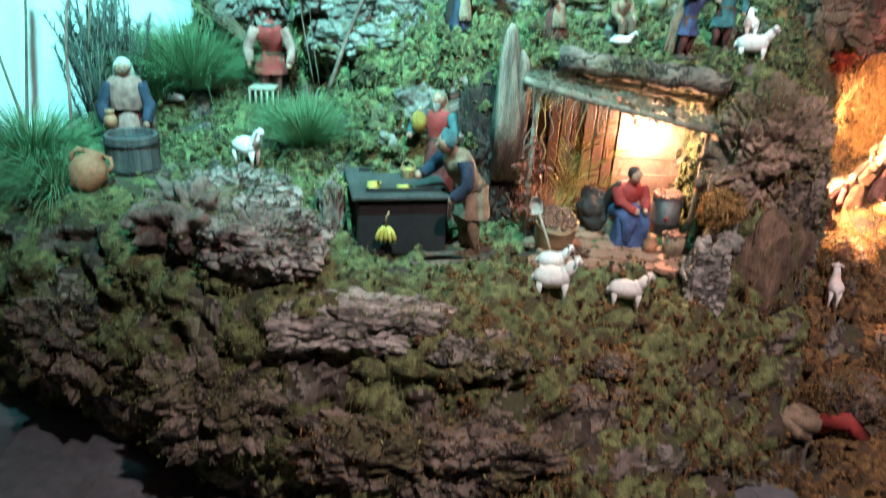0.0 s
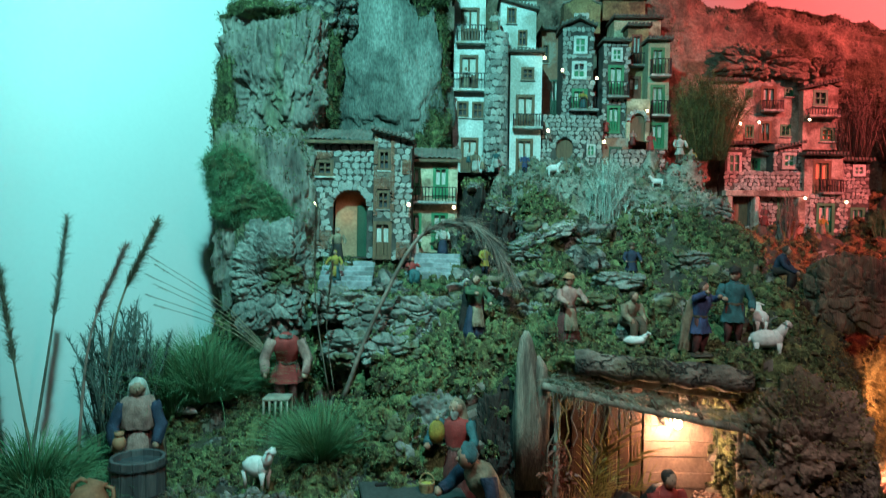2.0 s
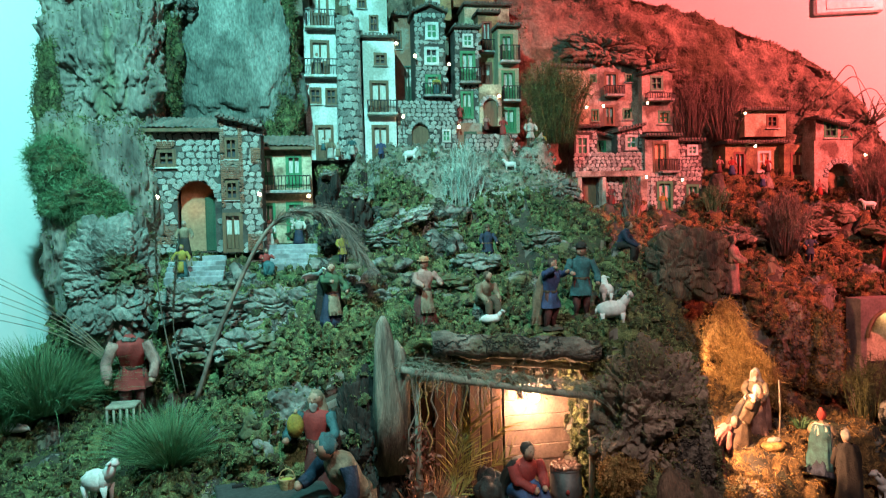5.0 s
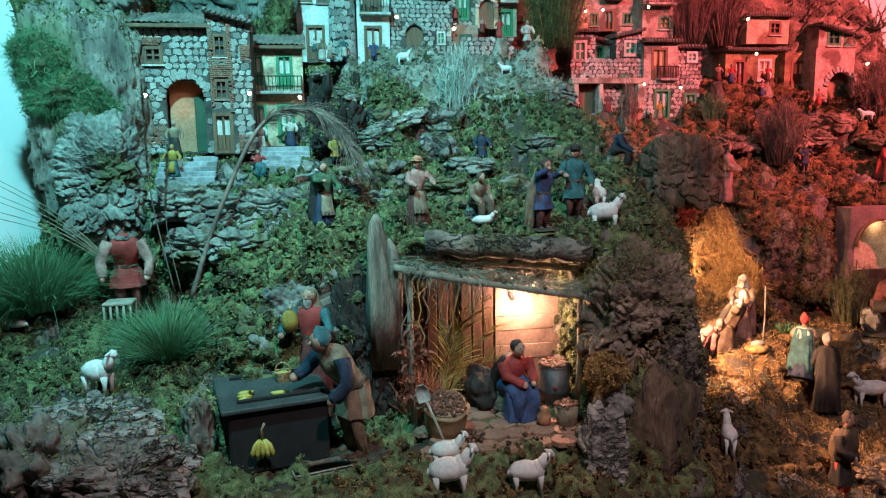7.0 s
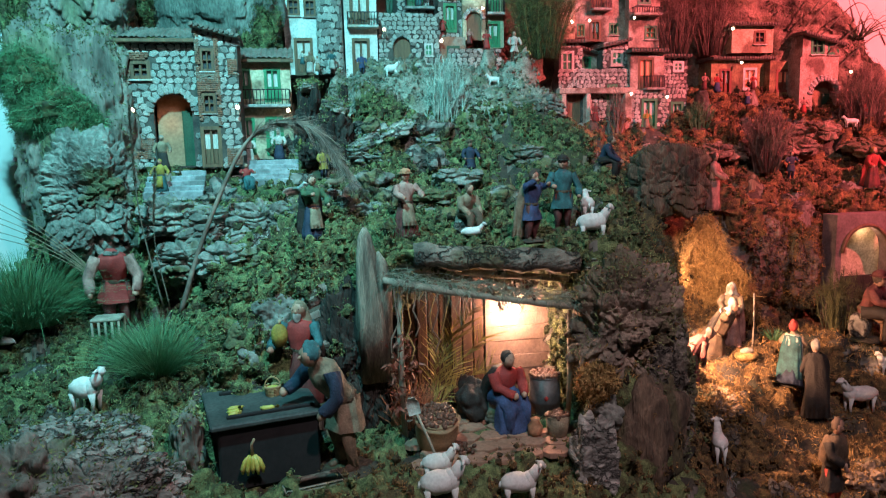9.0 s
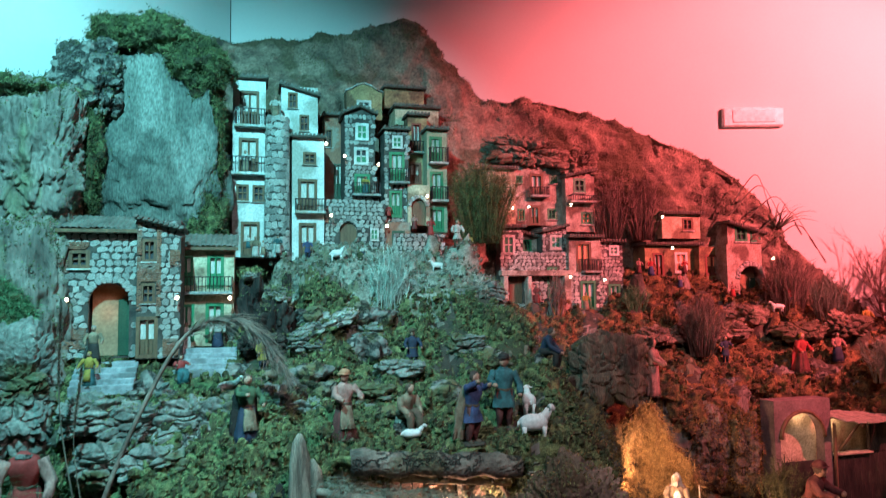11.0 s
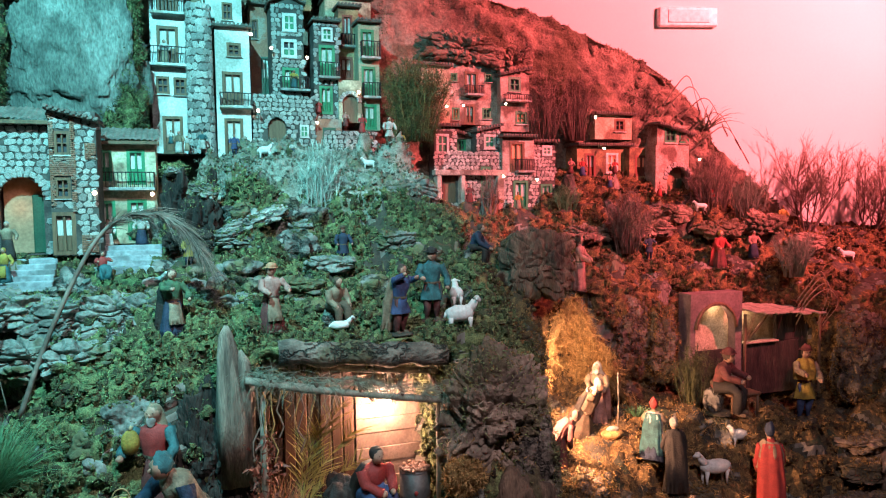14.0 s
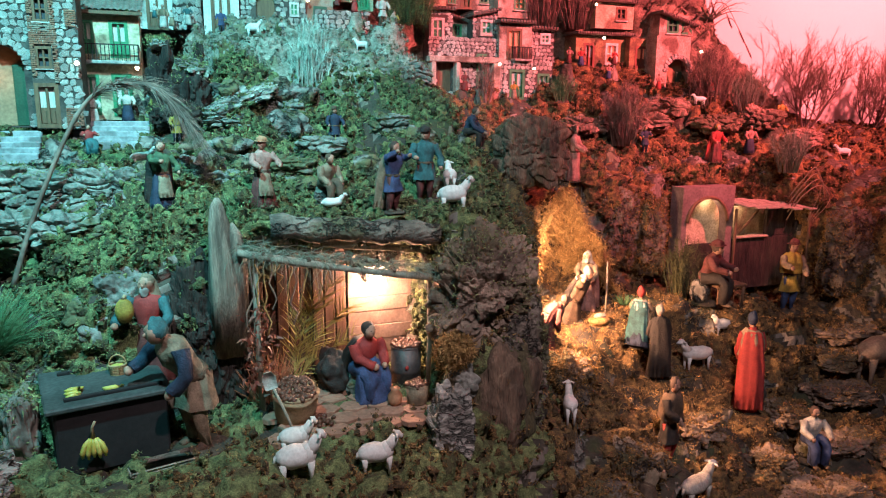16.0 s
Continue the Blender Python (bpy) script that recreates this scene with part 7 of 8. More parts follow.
rock("front_rock", -0.98, 1.80, 0.42, (0.16, 0.12, 0.15), "dark mossy rock near the floor", "frontrock", 48.0, 0.30, 0.10, res=36, blocks=(0.022, 10, 12))
rock("bark_piece", -0.42, 1.70, 0.775, (0.165, 0.11, 0.090), "pale gnarled cork bark on the ledge", "palebark", 51.0, 0.28, 0.05, grooves=0.03, res=48, power=2.4, blocks=(0.010, 24, 34))
rock("bark_piece", -0.62, 1.77, 0.800, (0.13, 0.10, 0.075), "hollow dark bark piece on the ledge", "bark", 52.0, 0.3, 0.09, grooves=0.09, res=36)
rock("bark_piece", -0.54, 1.90, 0.825, (0.16, 0.09, 0.070), "pale grooved bark piece on the ledge", "palebark", 53.0, 0.28, 0.05, grooves=0.03, res=40, power=2.4, blocks=(0.010, 30, 18))
rock("bark_piece", -0.30, 2.02, 0.74, (0.045, 0.06, 0.10), "upright bark piece beside the counter", "bark", 54.0, 0.2, 0.04, grooves=0.03, res=20)
rock("rock", -0.06, 2.27, 1.03, (0.075, 0.05, 0.06), "pale green lichen-covered rock", "crackrock", 55.0, 0.3, 0.06, res=24)
rock("rock", -0.13, 2.24, 0.94, (0.06, 0.05, 0.045), "pale flat rock behind the counter", "crackrock", 56.0, 0.3, 0.05, res=20)
rock("rock", -0.16, 2.24, 0.99, (0.035, 0.04, 0.03), "small pale rock behind the counter", "crackrock", 57.0, 0.3, 0.05, res=16)
slab = rock("rock", 0.365, 2.835, 1.605, (0.125, 0.050, 0.022), "pale slanting flat rock on the mossy slope", "palebark", 58.0, 0.30, 0.05, res=30, power=2.6, blocks=(0.008, 20, 4))
slab.rotation_euler = (radians(18), radians(-20), radians(8))
rock("rock", 0.085, 2.90, 1.665, (0.040, 0.05, 0.125), "dark split stump beside the green house", "darkbark", 59.0, 0.34, 0.05, grooves=0.04, res=26, power=2.6, blocks=(0.014, 16, 5))
rock("rock", 0.165, 2.885, 1.615, (0.058, 0.05, 0.095), "dark split stump beside the green house", "darkbark", 60.0, 0.34, 0.05, grooves=0.04, res=26, power=2.6, blocks=(0.014, 16, 7))
rock("rock", 0.215, 2.93, 1.745, (0.020, 0.03, 0.060), "dark pointed root on the stump", "darkbark", 61.0, 0.30, 0.05, grooves=0.03, res=18, power=2.0, blocks=(0.010, 20, 2))
# Pale caps put the lit tops of the stump into colour.
cap = rock("rock", 0.180, 2.880, 1.712, (0.042, 0.04, 0.020), "pale flat cap standing for the lit top of the stump", "palebark", 62.0, 0.34, 0.05, res=20, power=2.4, blocks=(0.008, 24, 3))
cap.rotation_euler = (radians(20), radians(14), 0)
rock("rock", 0.080, 2.885, 1.790, (0.030, 0.04, 0.016), "pale flat cap standing for the lit top of the stump", "palebark", 63.0, 0.34, 0.05, res=18, power=2.4)
rock("rock", 0.120, 2.845, 1.535, (0.090, 0.05, 0.045), "dark hollow bark under the stump", "darkbark", 64.0, 0.34, 0.05, grooves=0.04, res=24, power=2.6, blocks=(0.014, 16, 9))
for k, (rx, ry, rz, sx, sz) in enumerate(((-0.40, 2.58, 1.33, 0.10, 0.06), (-0.26, 2.56, 1.30, 0.11, 0.075), (-0.10, 2.54, 1.31, 0.13, 0.065), (0.10, 2.50, 1.31, 0.13, 0.055), (-0.20, 2.44, 1.19, 0.10, 0.06), (-0.36, 2.52, 1.19, 0.09, 0.07), (0.26, 2.52, 1.32, 0.08, 0.045), (0.47, 2.56, 1.36, 0.10, 0.04), (0.78, 3.12, 1.70, 0.15, 0.075), (0.98, 3.08, 1.68, 0.13, 0.07), (0.62, 2.72, 1.43, 0.08, 0.035), (0.92, 2.82, 1.50, 0.10, 0.045), (1.10, 3.10, 1.72, 0.09, 0.05), (0.30, 2.86, 1.52, 0.09, 0.04), (0.52, 2.92, 1.56, 0.08, 0.04))):
    rock("slope_rock", rx, ry, rz, (sx, 0.075, sz), "pale cracked rock shards in the moss", "crackrock", 70.0 + k * 3, 0.26, 0.03, res=36 if k < 6 else 26, power=3.0, blocks=(0.013, 15, 40))
for k, (rx, ry, rz, sx, sy, sz) in enumerate(((2.97, 2.34, 0.27, 0.17, 0.10, 0.05), (3.12, 2.44, 0.40, 0.20, 0.10, 0.05), (3.15, 2.50, 0.50, 0.18, 0.10, 0.04), (2.78, 2.12, 0.15, 0.16, 0.09, 0.05), (2.38, 1.88, 0.09, 0.20, 0.10, 0.06), (2.28, 2.06, 0.17, 0.09, 0.08, 0.06), (2.02, 2.20, 0.30, 0.10, 0.07, 0.05), (2.60, 2.30, 0.24, 0.09, 0.07, 0.05), (2.95, 1.95, 0.12, 0.16, 0.09, 0.06), (2.12, 2.46, 0.42, 0.06, 0.05, 0.03))):
    rock("layered_rock", rx, ry, rz, (sx, sy, sz), "layered brown stone slab on the valley floor", "brownrock", 110.0 + k * 3, 0.22, 0.04, strata=0.010, res=24, blocks=(0.010, 16, 40))
for k, (rx, ry, rz, sx, sz) in enumerate(((1.55, 3.02, 1.00, 0.10, 0.16), (2.10, 2.96, 1.00, 0.12, 0.18), (2.28, 2.93, 0.95, 0.07, 0.20), (1.40, 2.58, 1.02, 0.05, 0.15), (3.25, 2.62, 0.85, 0.14, 0.22), (1.48, 2.30, 0.55, 0.09, 0.10), (1.62, 2.06, 0.25, 0.12, 0.12), (1.40, 1.92, 0.20, 0.12, 0.12))):
    rock("bark_wall", rx, ry, rz, (sx, 0.07, sz), "dark red-brown bark wall of the valley", "frontrock", 150.0 + k * 3, 0.24, 0.05, res=24, blocks=(0.016, 13, 10))
for k, (rx, ry, rz, sx, sz) in enumerate(((2.45, 3.22, 1.50, 0.14, 0.05), (2.85, 3.15, 1.50, 0.16, 0.05), (2.62, 3.28, 1.58, 0.12, 0.05), (3.10, 3.12, 1.52, 0.13, 0.06), (3.30, 3.00, 1.42, 0.12, 0.05), (2.05, 3.25, 1.48, 0.12, 0.05))):
    rock("slope_rock", rx, ry, rz, (sx, 0.07, sz), "reddish weathered rock on the upper slope", "brownrock", 180.0 + k * 3, 0.30, 0.05, res=28, power=2.4, blocks=(0.013, 14, 30))

for k, ob in enumerate([o for o in scene.collection.objects if o.name.split(".")[0] in ("rock_column", "ledge_rock", "front_rock", "bark_piece", "layered_rock") and o.type == "MESH"]):
    dry = ob.location.x > 0.2
    mossy(ob, 2600, "drymoss" if dry else "moss", 0.016, 0.004, 0.35, 60 + k, "tufts of dry moss" if dry else "tufts of moss")

for k, ob in enumerate([o for o in scene.collection.objects if o.name.split(".")[0] == "rock_column"]):
    mossy(ob, 9000, "moss", 0.014, 0.003, 0.02, 360 + k, "shaggy olive moss on the shoulders")

for k, ob in enumerate([o for o in scene.collection.objects if o.name.split(".")[0] == "bark_wall"]):
    mossy(ob, 9000, "drymoss", 0.014, 0.003, -0.5, 260 + k, "shaggy brown moss")

for k, ob in enumerate([o for o in scene.collection.objects if o.name.split(".")[0] == "front_rock"]):
    mossy(ob, 7000, "drymoss" if ob.location.x > -0.3 else "moss", 0.014, 0.003, -0.05, 160 + k, "ragged patches of moss")

for k, ob in enumerate([o for o in scene.collection.objects if o.name.split(".")[0] in ("rock", "slope_rock", "overhang") and o.location.z > 1.2]):
    mossy(ob, 1500, "drymoss" if ob.location.x > 1.3 else "moss", 0.013, 0.003, 0.4, 190 + k, "patches of moss")

# ---- tub, jug, stool on the left ledge ----
tub = thing("wooden_tub", -0.925, 2.12, 0.795, "grey wooden staved tub filled with water", "tub")
for k in range(14):
    a = 2 * math.pi * k / 14
    g = Geo()
    g.box(-0.0165, 0.0165, -0.005, 0.005, 0.0, 0.135, "tubwood", 0.002, Matrix.Rotation(a, 4, "Z") @ Matrix.Translation((0, -0.072, 0)))
    part("stave", g, tub)
for zz in (0.03, 0.11):
    g = Geo()
    g.tube([(0.079 * math.cos(q), 0.079 * math.sin(q), zz) for q in [2 * math.pi * k / 20 for k in range(21)]], [0.004] * 21, "iron", 6, False)
    part("hoop", g, tub, smooth=True)
g = Geo()
g.tube([(0, 0, 0.112), (0, 0, 0.115)], [0.070, 0.070], "glass", 18)
part("water", g, tub)
FEET.append((-0.925, 2.12, 0.795, 0.14))
jug = thing("clay_jug", -0.985, 1.90, 0.815, "terracotta jug lying tilted on the moss", "jug", turn=10)
g = Geo()
m_ = Matrix.Rotation(radians(-22), 4, "X") @ Matrix.Rotation(radians(18), 4, "Y")
g.tube([m_ @ Vector((0, 0, q)) for q in (0.0, 0.01, 0.05, 0.085, 0.105, 0.118)], [0.026, 0.034, 0.052, 0.044, 0.022, 0.028], "terracotta", 18)
part("body", g, jug, smooth=True)
for s in (-1, 1):
    g = Geo()
    g.tube([m_ @ Vector((s * q[0], 0, q[1])) for q in ((0.024, 0.108), (0.045, 0.110), (0.056, 0.09), (0.050, 0.07))], [0.006] * 4, "terracotta", 7)
    part("handle", g, jug, smooth=True)
FEET.append((-0.985, 1.90, 0.815, 0.10))
g = Geo()
g.ball((0, 0, 0), (0.020, 0.020, 0.024), "terracotta", 12, 8)
g.tube([(0, 0, 0.02), (0, 0, 0.034)], [0.012, 0.015], "terracotta", 12)
thing("small_pot", -1.0, 2.16, 0.955, "small orange clay pot held at the tub", "pot", g)
stool = thing("stool", -0.60, 2.48, 0.95, "low wooden crate stool with spindles", "stool")
g = Geo()
g.box(-0.045, 0.045, -0.04, 0.04, 0.07, 0.08, "weathered", 0.003)
part("seat", g, stool)
for k in range(5):
    for yy in (-0.036, 0.036):
        g = Geo()
        g.tube([(-0.04 + 0.02 * k, yy, 0.0), (-0.04 + 0.02 * k, yy, 0.07)], [0.004, 0.004], "weathered", 6)
        part("spindle", g, stool, smooth=True)
FEET.append((-0.60, 2.48, 0.95, 0.10))

# ---- slate steps of the hamlet ----
for sx0, sx1, sy, sz in ((-0.50, -0.30, 2.655, 1.405), (-0.215, 0.03, 2.77, 1.435)):
    steps = thing("slate_steps", sx0, sy, sz, "wide blue-grey slate steps before the houses", "steps")
    for k in range(5):
        g = Geo()
        g.box(0, sx1 - sx0, k * 0.028, 0.17, k * 0.017 - 0.02, k * 0.017 + 0.014, "slate", 0.003)
        part("step", g, steps)
    FEET.append(((sx0 + sx1) / 2, sy + 0.03, sz - 0.01, 0.16))

# ---- straw cave ----
cave = thing("straw_cave", 1.735, 2.84, 0.66, "pointed straw-covered stable cave lit from within", "stable")
g = Geo()
verts, faces = [], []
for i in range(17):
    s = i / 16
    for j in range(25):
        a = math.pi * (-0.12 + 1.24 * j / 24)
        r = (0.305 * (1 - s) ** 0.85 + 0.006) * (1 + 0.45 * noise.noise(Vector((math.cos(a) * 2.2, math.sin(a) * 2.2, s * 6))))
        verts.append((r * math.cos(a) + 0.015 * s, r * math.sin(a) * 0.75 + 0.04 * s - 0.03, 0.545 * s))
faces = [(i * 25 + j, i * 25 + j + 1, (i + 1) * 25 + j + 1, (i + 1) * 25 + j) for i in range(16) for j in range(24)]
g.add(verts, faces, "hay")
part("shell", g, cave, smooth=True)
pv = np.array(verts)
rng = np.random.default_rng(21)
pick = rng.choice(len(pv), 9000)
root = pv[pick] + rng.normal(0, 0.012, (9000, 3))
way = np.stack([rng.normal(0, 0.6, 9000), rng.normal(-0.3, 0.6, 9000), rng.normal(-0.6, 0.6, 9000)], 1)
ob = tagged(new("straw", soft_blades("straw", root, way, 0.050, 0.0026, "hay", 0.1, 1, 0.4, 22)), "loose golden straw", kind="stuff")
ob.parent = cave
# Bulbs added at the two valley lamps, whose sources are unseen.
g = Geo()
g.ball((0, 0, 0), 0.0065, "hotbulb", 10, 7)
vb = thing("light_bulb", 1.268, 2.385, 0.995, "small bare bulb added beside the stable for an unseen lamp", "lamp")
part("glass", g, vb, smooth=True)
g = Geo()
g.tube([(0, 0, 0.006), (-0.02, 0.0, 0.014), (-0.10, 0.0, 0.02)], [0.006, 0.005, 0.003], "iron", 8)
part("socket", g, vb, smooth=True)
copy_thing(vb, pose(1.487, 2.650, 0.970))
g = Geo()
g.ball((0, 0, 0.02), (0.055, 0.035, 0.02), "hay", 12, 6, 0.3)
g.ball((0, 0, 0.042), (0.032, 0.014, 0.013), "c_white", 10, 6)
thing("manger", 1.80, 2.60, 0.645, "straw manger with a white bundle", "manger", g)
FEET.append((1.80, 2.60, 0.645, 0.12))

# ---- workshop in the right-hand rock ----
shop = thing("workshop_front", 2.405, 2.85, 0.66, "pinkish plaster workshop front with lit arch and shed", "model house")
g = Geo()
cx, r, zs_, wide, high = 0.152, 0.122, 0.366, 0.315, 0.540
arc = [(cx + r * math.cos(math.pi * q / 14), zs_ + r * math.sin(math.pi * q / 14)) for q in range(15)]
for q in range(14):
    (a, b), (c, d) = arc[q], arc[q + 1]
    g.add([(a, 0, b), (c, 0, d), (c, 0, high), (a, 0, high)], [(0, 3, 2, 1)], "dusky")
    g.add([(a, 0, b), (c, 0, d), (c, 0.05, d), (a, 0.05, b)], [(0, 1, 2, 3)], "dusky")
g.add([(0, 0, 0), (cx - r, 0, 0), (cx - r, 0, high), (0, 0, high), (cx + r, 0, 0), (wide, 0, 0), (wide, 0, high), (cx + r, 0, high)], [(0, 1, 2, 3), (4, 5, 6, 7)], "dusky")
g.add([(cx - r, 0, 0), (cx - r, 0.05, 0), (cx - r, 0.05, zs_), (cx - r, 0, zs_), (cx + r, 0, 0), (cx + r, 0.05, 0), (cx + r, 0.05, zs_), (cx + r, 0, zs_)], [(0, 1, 2, 3), (4, 7, 6, 5)], "dusky")
g.add([(0, 0, 0), (0, 0.09, 0), (0, 0.09, high), (0, 0, high), (wide, 0, high), (wide, 0.09, high)], [(0, 3, 2, 1), (3, 4, 5, 2)], "dusky")
part("arch_wall", g, shop)
g = Geo()
g.tube([(a, -0.006, b) for a, b in arc], [0.009] * 15, "brown", 7)
part("arch_frame", g, shop, "dark arch moulding", True)
g = Geo()
g.box(0.01, 0.300, 0.075, 0.090, 0.0, 0.50, "cream", 0.003)
g.box(0.300, 0.76, 0.075, 0.090, 0.0, 0.425, "cream", 0.003)
part("back_wall", g, shop, "warm lit plaster back wall")
# Dark panels stand for the shade inside the shed.
g = Geo()
g.box(wide + 0.002, 0.76, 0.010, 0.030, 0.0, 0.270, "darkbark", 0.003)
g.box(0.545, 0.76, 0.010, 0.030, 0.270, 0.435, "darkbark", 0.003)
part("counter_wall", g, shop)
# Dark sheet low in the arch, put where only shade falls.
g = Geo()
g.box(cx - r, cx + r, 0.030, 0.040, 0.0, 0.25, "darkbark", 0.003)
part("gate", g, shop, "dark low panel standing for the shade in the arch")
g = Geo()
g.box(wide + 0.01, 0.55, -0.010, 0.034, 0.270, 0.280, "weathered", 0.003)
part("sill", g, shop)
for x0, y0 in ((0.319, -0.016), (0.735, -0.085)):
    g = Geo()
    g.box(x0, x0 + 0.014, y0, y0 + 0.013, -0.02, 0.425, "brown", 0.003)
    part("post", g, shop)
g = Geo()
g.tube([(0.334, -0.024, 0.30), (0.430, -0.050, 0.425)], [0.007, 0.006], "brown", 7)
part("brace", g, shop, smooth=True)
for k in range(8):
    g = Geo()
    turn_ = Matrix.Translation((0.318 + k * 0.056, 0.05, 0.452 - 0.003 * k - 0.004 * (k % 2))) @ Matrix.Rotation(radians(5), 4, "X")
    g.box(0, 0.054, -0.135 - 0.014 * (k % 3), 0.07, 0, 0.008, "weathered", 0.002, turn_)
    part("roof_board", g, shop)
bench = thing("workbench", 2.47, 2.60, 0.665, "small dark cobbler's bench with tools", "bench")
g = Geo()
g.box(-0.07, 0.10, -0.04, 0.04, 0.10, 0.112, "brown", 0.003)
part("top", g, bench)
for a, b in ((-0.06, -0.03), (0.085, -0.03), (-0.06, 0.03), (0.085, 0.03)):
    g = Geo()
    g.tube([(a, b, 0.0), (a, b, 0.10)], [0.006, 0.006], "brown", 7)
    part("leg", g, bench, smooth=True)
FEET.append((2.47, 2.60, 0.665, 0.16))

# ---- village lamps ----
g0, g1 = Geo(), Geo()
g0.ball((0, 0, 0), 0.0075, "bulb", 8, 6)
g1.tube([(0, 0.0, 0.006), (0, 0.012, 0.012), (0, 0.05, 0.010)], [0.004, 0.002, 0.002], "iron", 6)
first = None
for bx, by, bz in ((0.412, 3.34, 2.417), (0.505, 3.40, 2.375), (0.670, 3.41, 2.342), (0.168, 3.34, 2.101), (0.435, 3.34, 2.082), (0.705, 3.38, 2.040), (0.914, 3.42, 2.195), (0.905, 3.36, 1.952), (1.453, 3.66, 2.179), (1.549, 3.66, 2.187), (1.792, 3.64, 2.201), (1.711, 3.50, 1.797), (1.911, 3.50, 1.780), (2.313, 3.56, 2.134), (2.365, 3.55, 1.958), (2.673, 3.50, 1.899), (2.924, 3.42, 1.894), (-0.530, 2.75, 1.704), (-0.171, 2.72, 1.707), (0.001, 2.92, 1.705)):
    if first is None:
        first = thing("street_lamp", bx, by, bz, "tiny glowing bulb lamp on a house wall", "lamp", group="tiny village lamps")
        part("bulb", g0, first, smooth=True)
        part("bracket", g1, first, smooth=True)
    else:
        copy_thing(first, pose(bx, by, bz))

# white stone pillar of the tall house
terrace = thing("terrace_wall", 0.74, 3.40, 1.80, "rough stone terrace wall under the upper houses", "wall")
g = Geo()
g.box(0, 0.25, 0.012, 0.22, 0.0, 0.21, "mortar", 0.004)
part("core", g, terrace)
face_stones(terrace, 0, 0.25, 0, 0.21, 0.010, [], 0.024, 55)
pil = thing("stone_buttress", 0.193, 3.37, 1.885, "round buttress of pale rubble stones between white houses", "buttress")
g = Geo()
g.tube([(0, 0, 0), (0, 0, 0.3), (0, 0, 0.6), (0, 0.0, 0.645)], [0.058, 0.056, 0.052, 0.046], "mortar", 14)
part("core", g, pil, smooth=True)
rn = random.Random(8)
for row in range(20):
    for k in range(7):
        a = -math.pi + math.pi * (k + 0.5 * (row % 2) + rn.uniform(-0.2, 0.2)) / 7
        o = new("stone", rn.choice(STONES))
        o.parent = pil
        rr = 0.056 - 0.006 * row / 20
        o.location = (rr * math.cos(a), rr * math.sin(a), 0.016 + row * 0.0325 + rn.uniform(-0.004, 0.004))
        o.rotation_euler = (0, rn.uniform(-0.6, 0.6), a + math.pi / 2)
        o.scale = (0.033 * rn.uniform(0.75, 1.15), 0.014, 0.033 * rn.uniform(0.8, 1.1))


# ---- plants ----
def tuft(name, x, y, z, label, n, length, width, material, radius=0.03, bend=0.5, out=0.6, seed=0, segs=4, category="grass", flat=0.0):
    """A tuft of arching blades out of one root."""
    rg = np.random.default_rng(seed)
    a = rg.uniform(0, 2 * math.pi, n)
    q = np.sqrt(rg.uniform(0, 1, n))
    pts = np.stack([radius * q * np.cos(a), radius * q * np.sin(a), np.zeros(n)], 1)
    ways = np.stack([out * q * np.cos(a), out * q * np.sin(a), np.ones(n) * (1 - flat * q)], 1)
    ob = thing(name, x, y, z, label, category)
    b = new("foliage", soft_blades("foliage", pts, ways, length, width, material, bend, segs, 0.18, seed + 1))
    b.parent = ob
    tagged(b, kind="stuff")
    return ob


def bush(name, x, y, z, h, w, label, material, stems=26, leaves=1400, leaf=0.03, thick=0.0025, seed=0, leaf_mat=None, bend=0.05, up=0.5, spread=0.8, low=0.3):
    """A bush: branching stems from one root, with fine twigs or leaves along them."""
    rg = np.random.default_rng(seed)
    ob = thing(name, x, y, z, label, "bush")
    g = Geo()
    pts, ways = [], []
    for k in range(stems):
        a, q = rg.uniform(0, 6.28), rg.uniform(0.1, 1)
        tip = np.array([w * q * math.cos(a), w * q * math.sin(a) * 0.7, h * rg.uniform(0.7, 1.05) * (1 - 0.25 * q * q)])
        mid = tip * np.array([0.4, 0.4, 0.55]) + rg.normal(0, 0.055 * h, 3)
        foot = tip * np.array([0.45, 0.45, 0])
        mid = mid + foot * 0.5
        line = [Vector(foot) + Vector((0, 0, -0.012)), Vector(mid), Vector(tip)]
        g.tube(line, [thick * 1.6, thick, thick * 0.4], material, 5)
        for s in rg.uniform(low, 1.0, leaves // stems):
            p = foot + (mid - foot) * (s * 2) if s < 0.5 else mid + (tip - mid) * (s * 2 - 1)
            pts.append(p)
            ways.append((tip - mid) / np.linalg.norm(tip - mid) + np.array([0, 0, up]))
    part("branchwork", g, ob, smooth=True)
    b = new("foliage", soft_blades("foliage", np.array(pts), np.array(ways), leaf, thick * 0.9, leaf_mat or material, bend, 2, spread, seed + 3))
    b.parent = ob
    tagged(b, kind="stuff")
    return ob


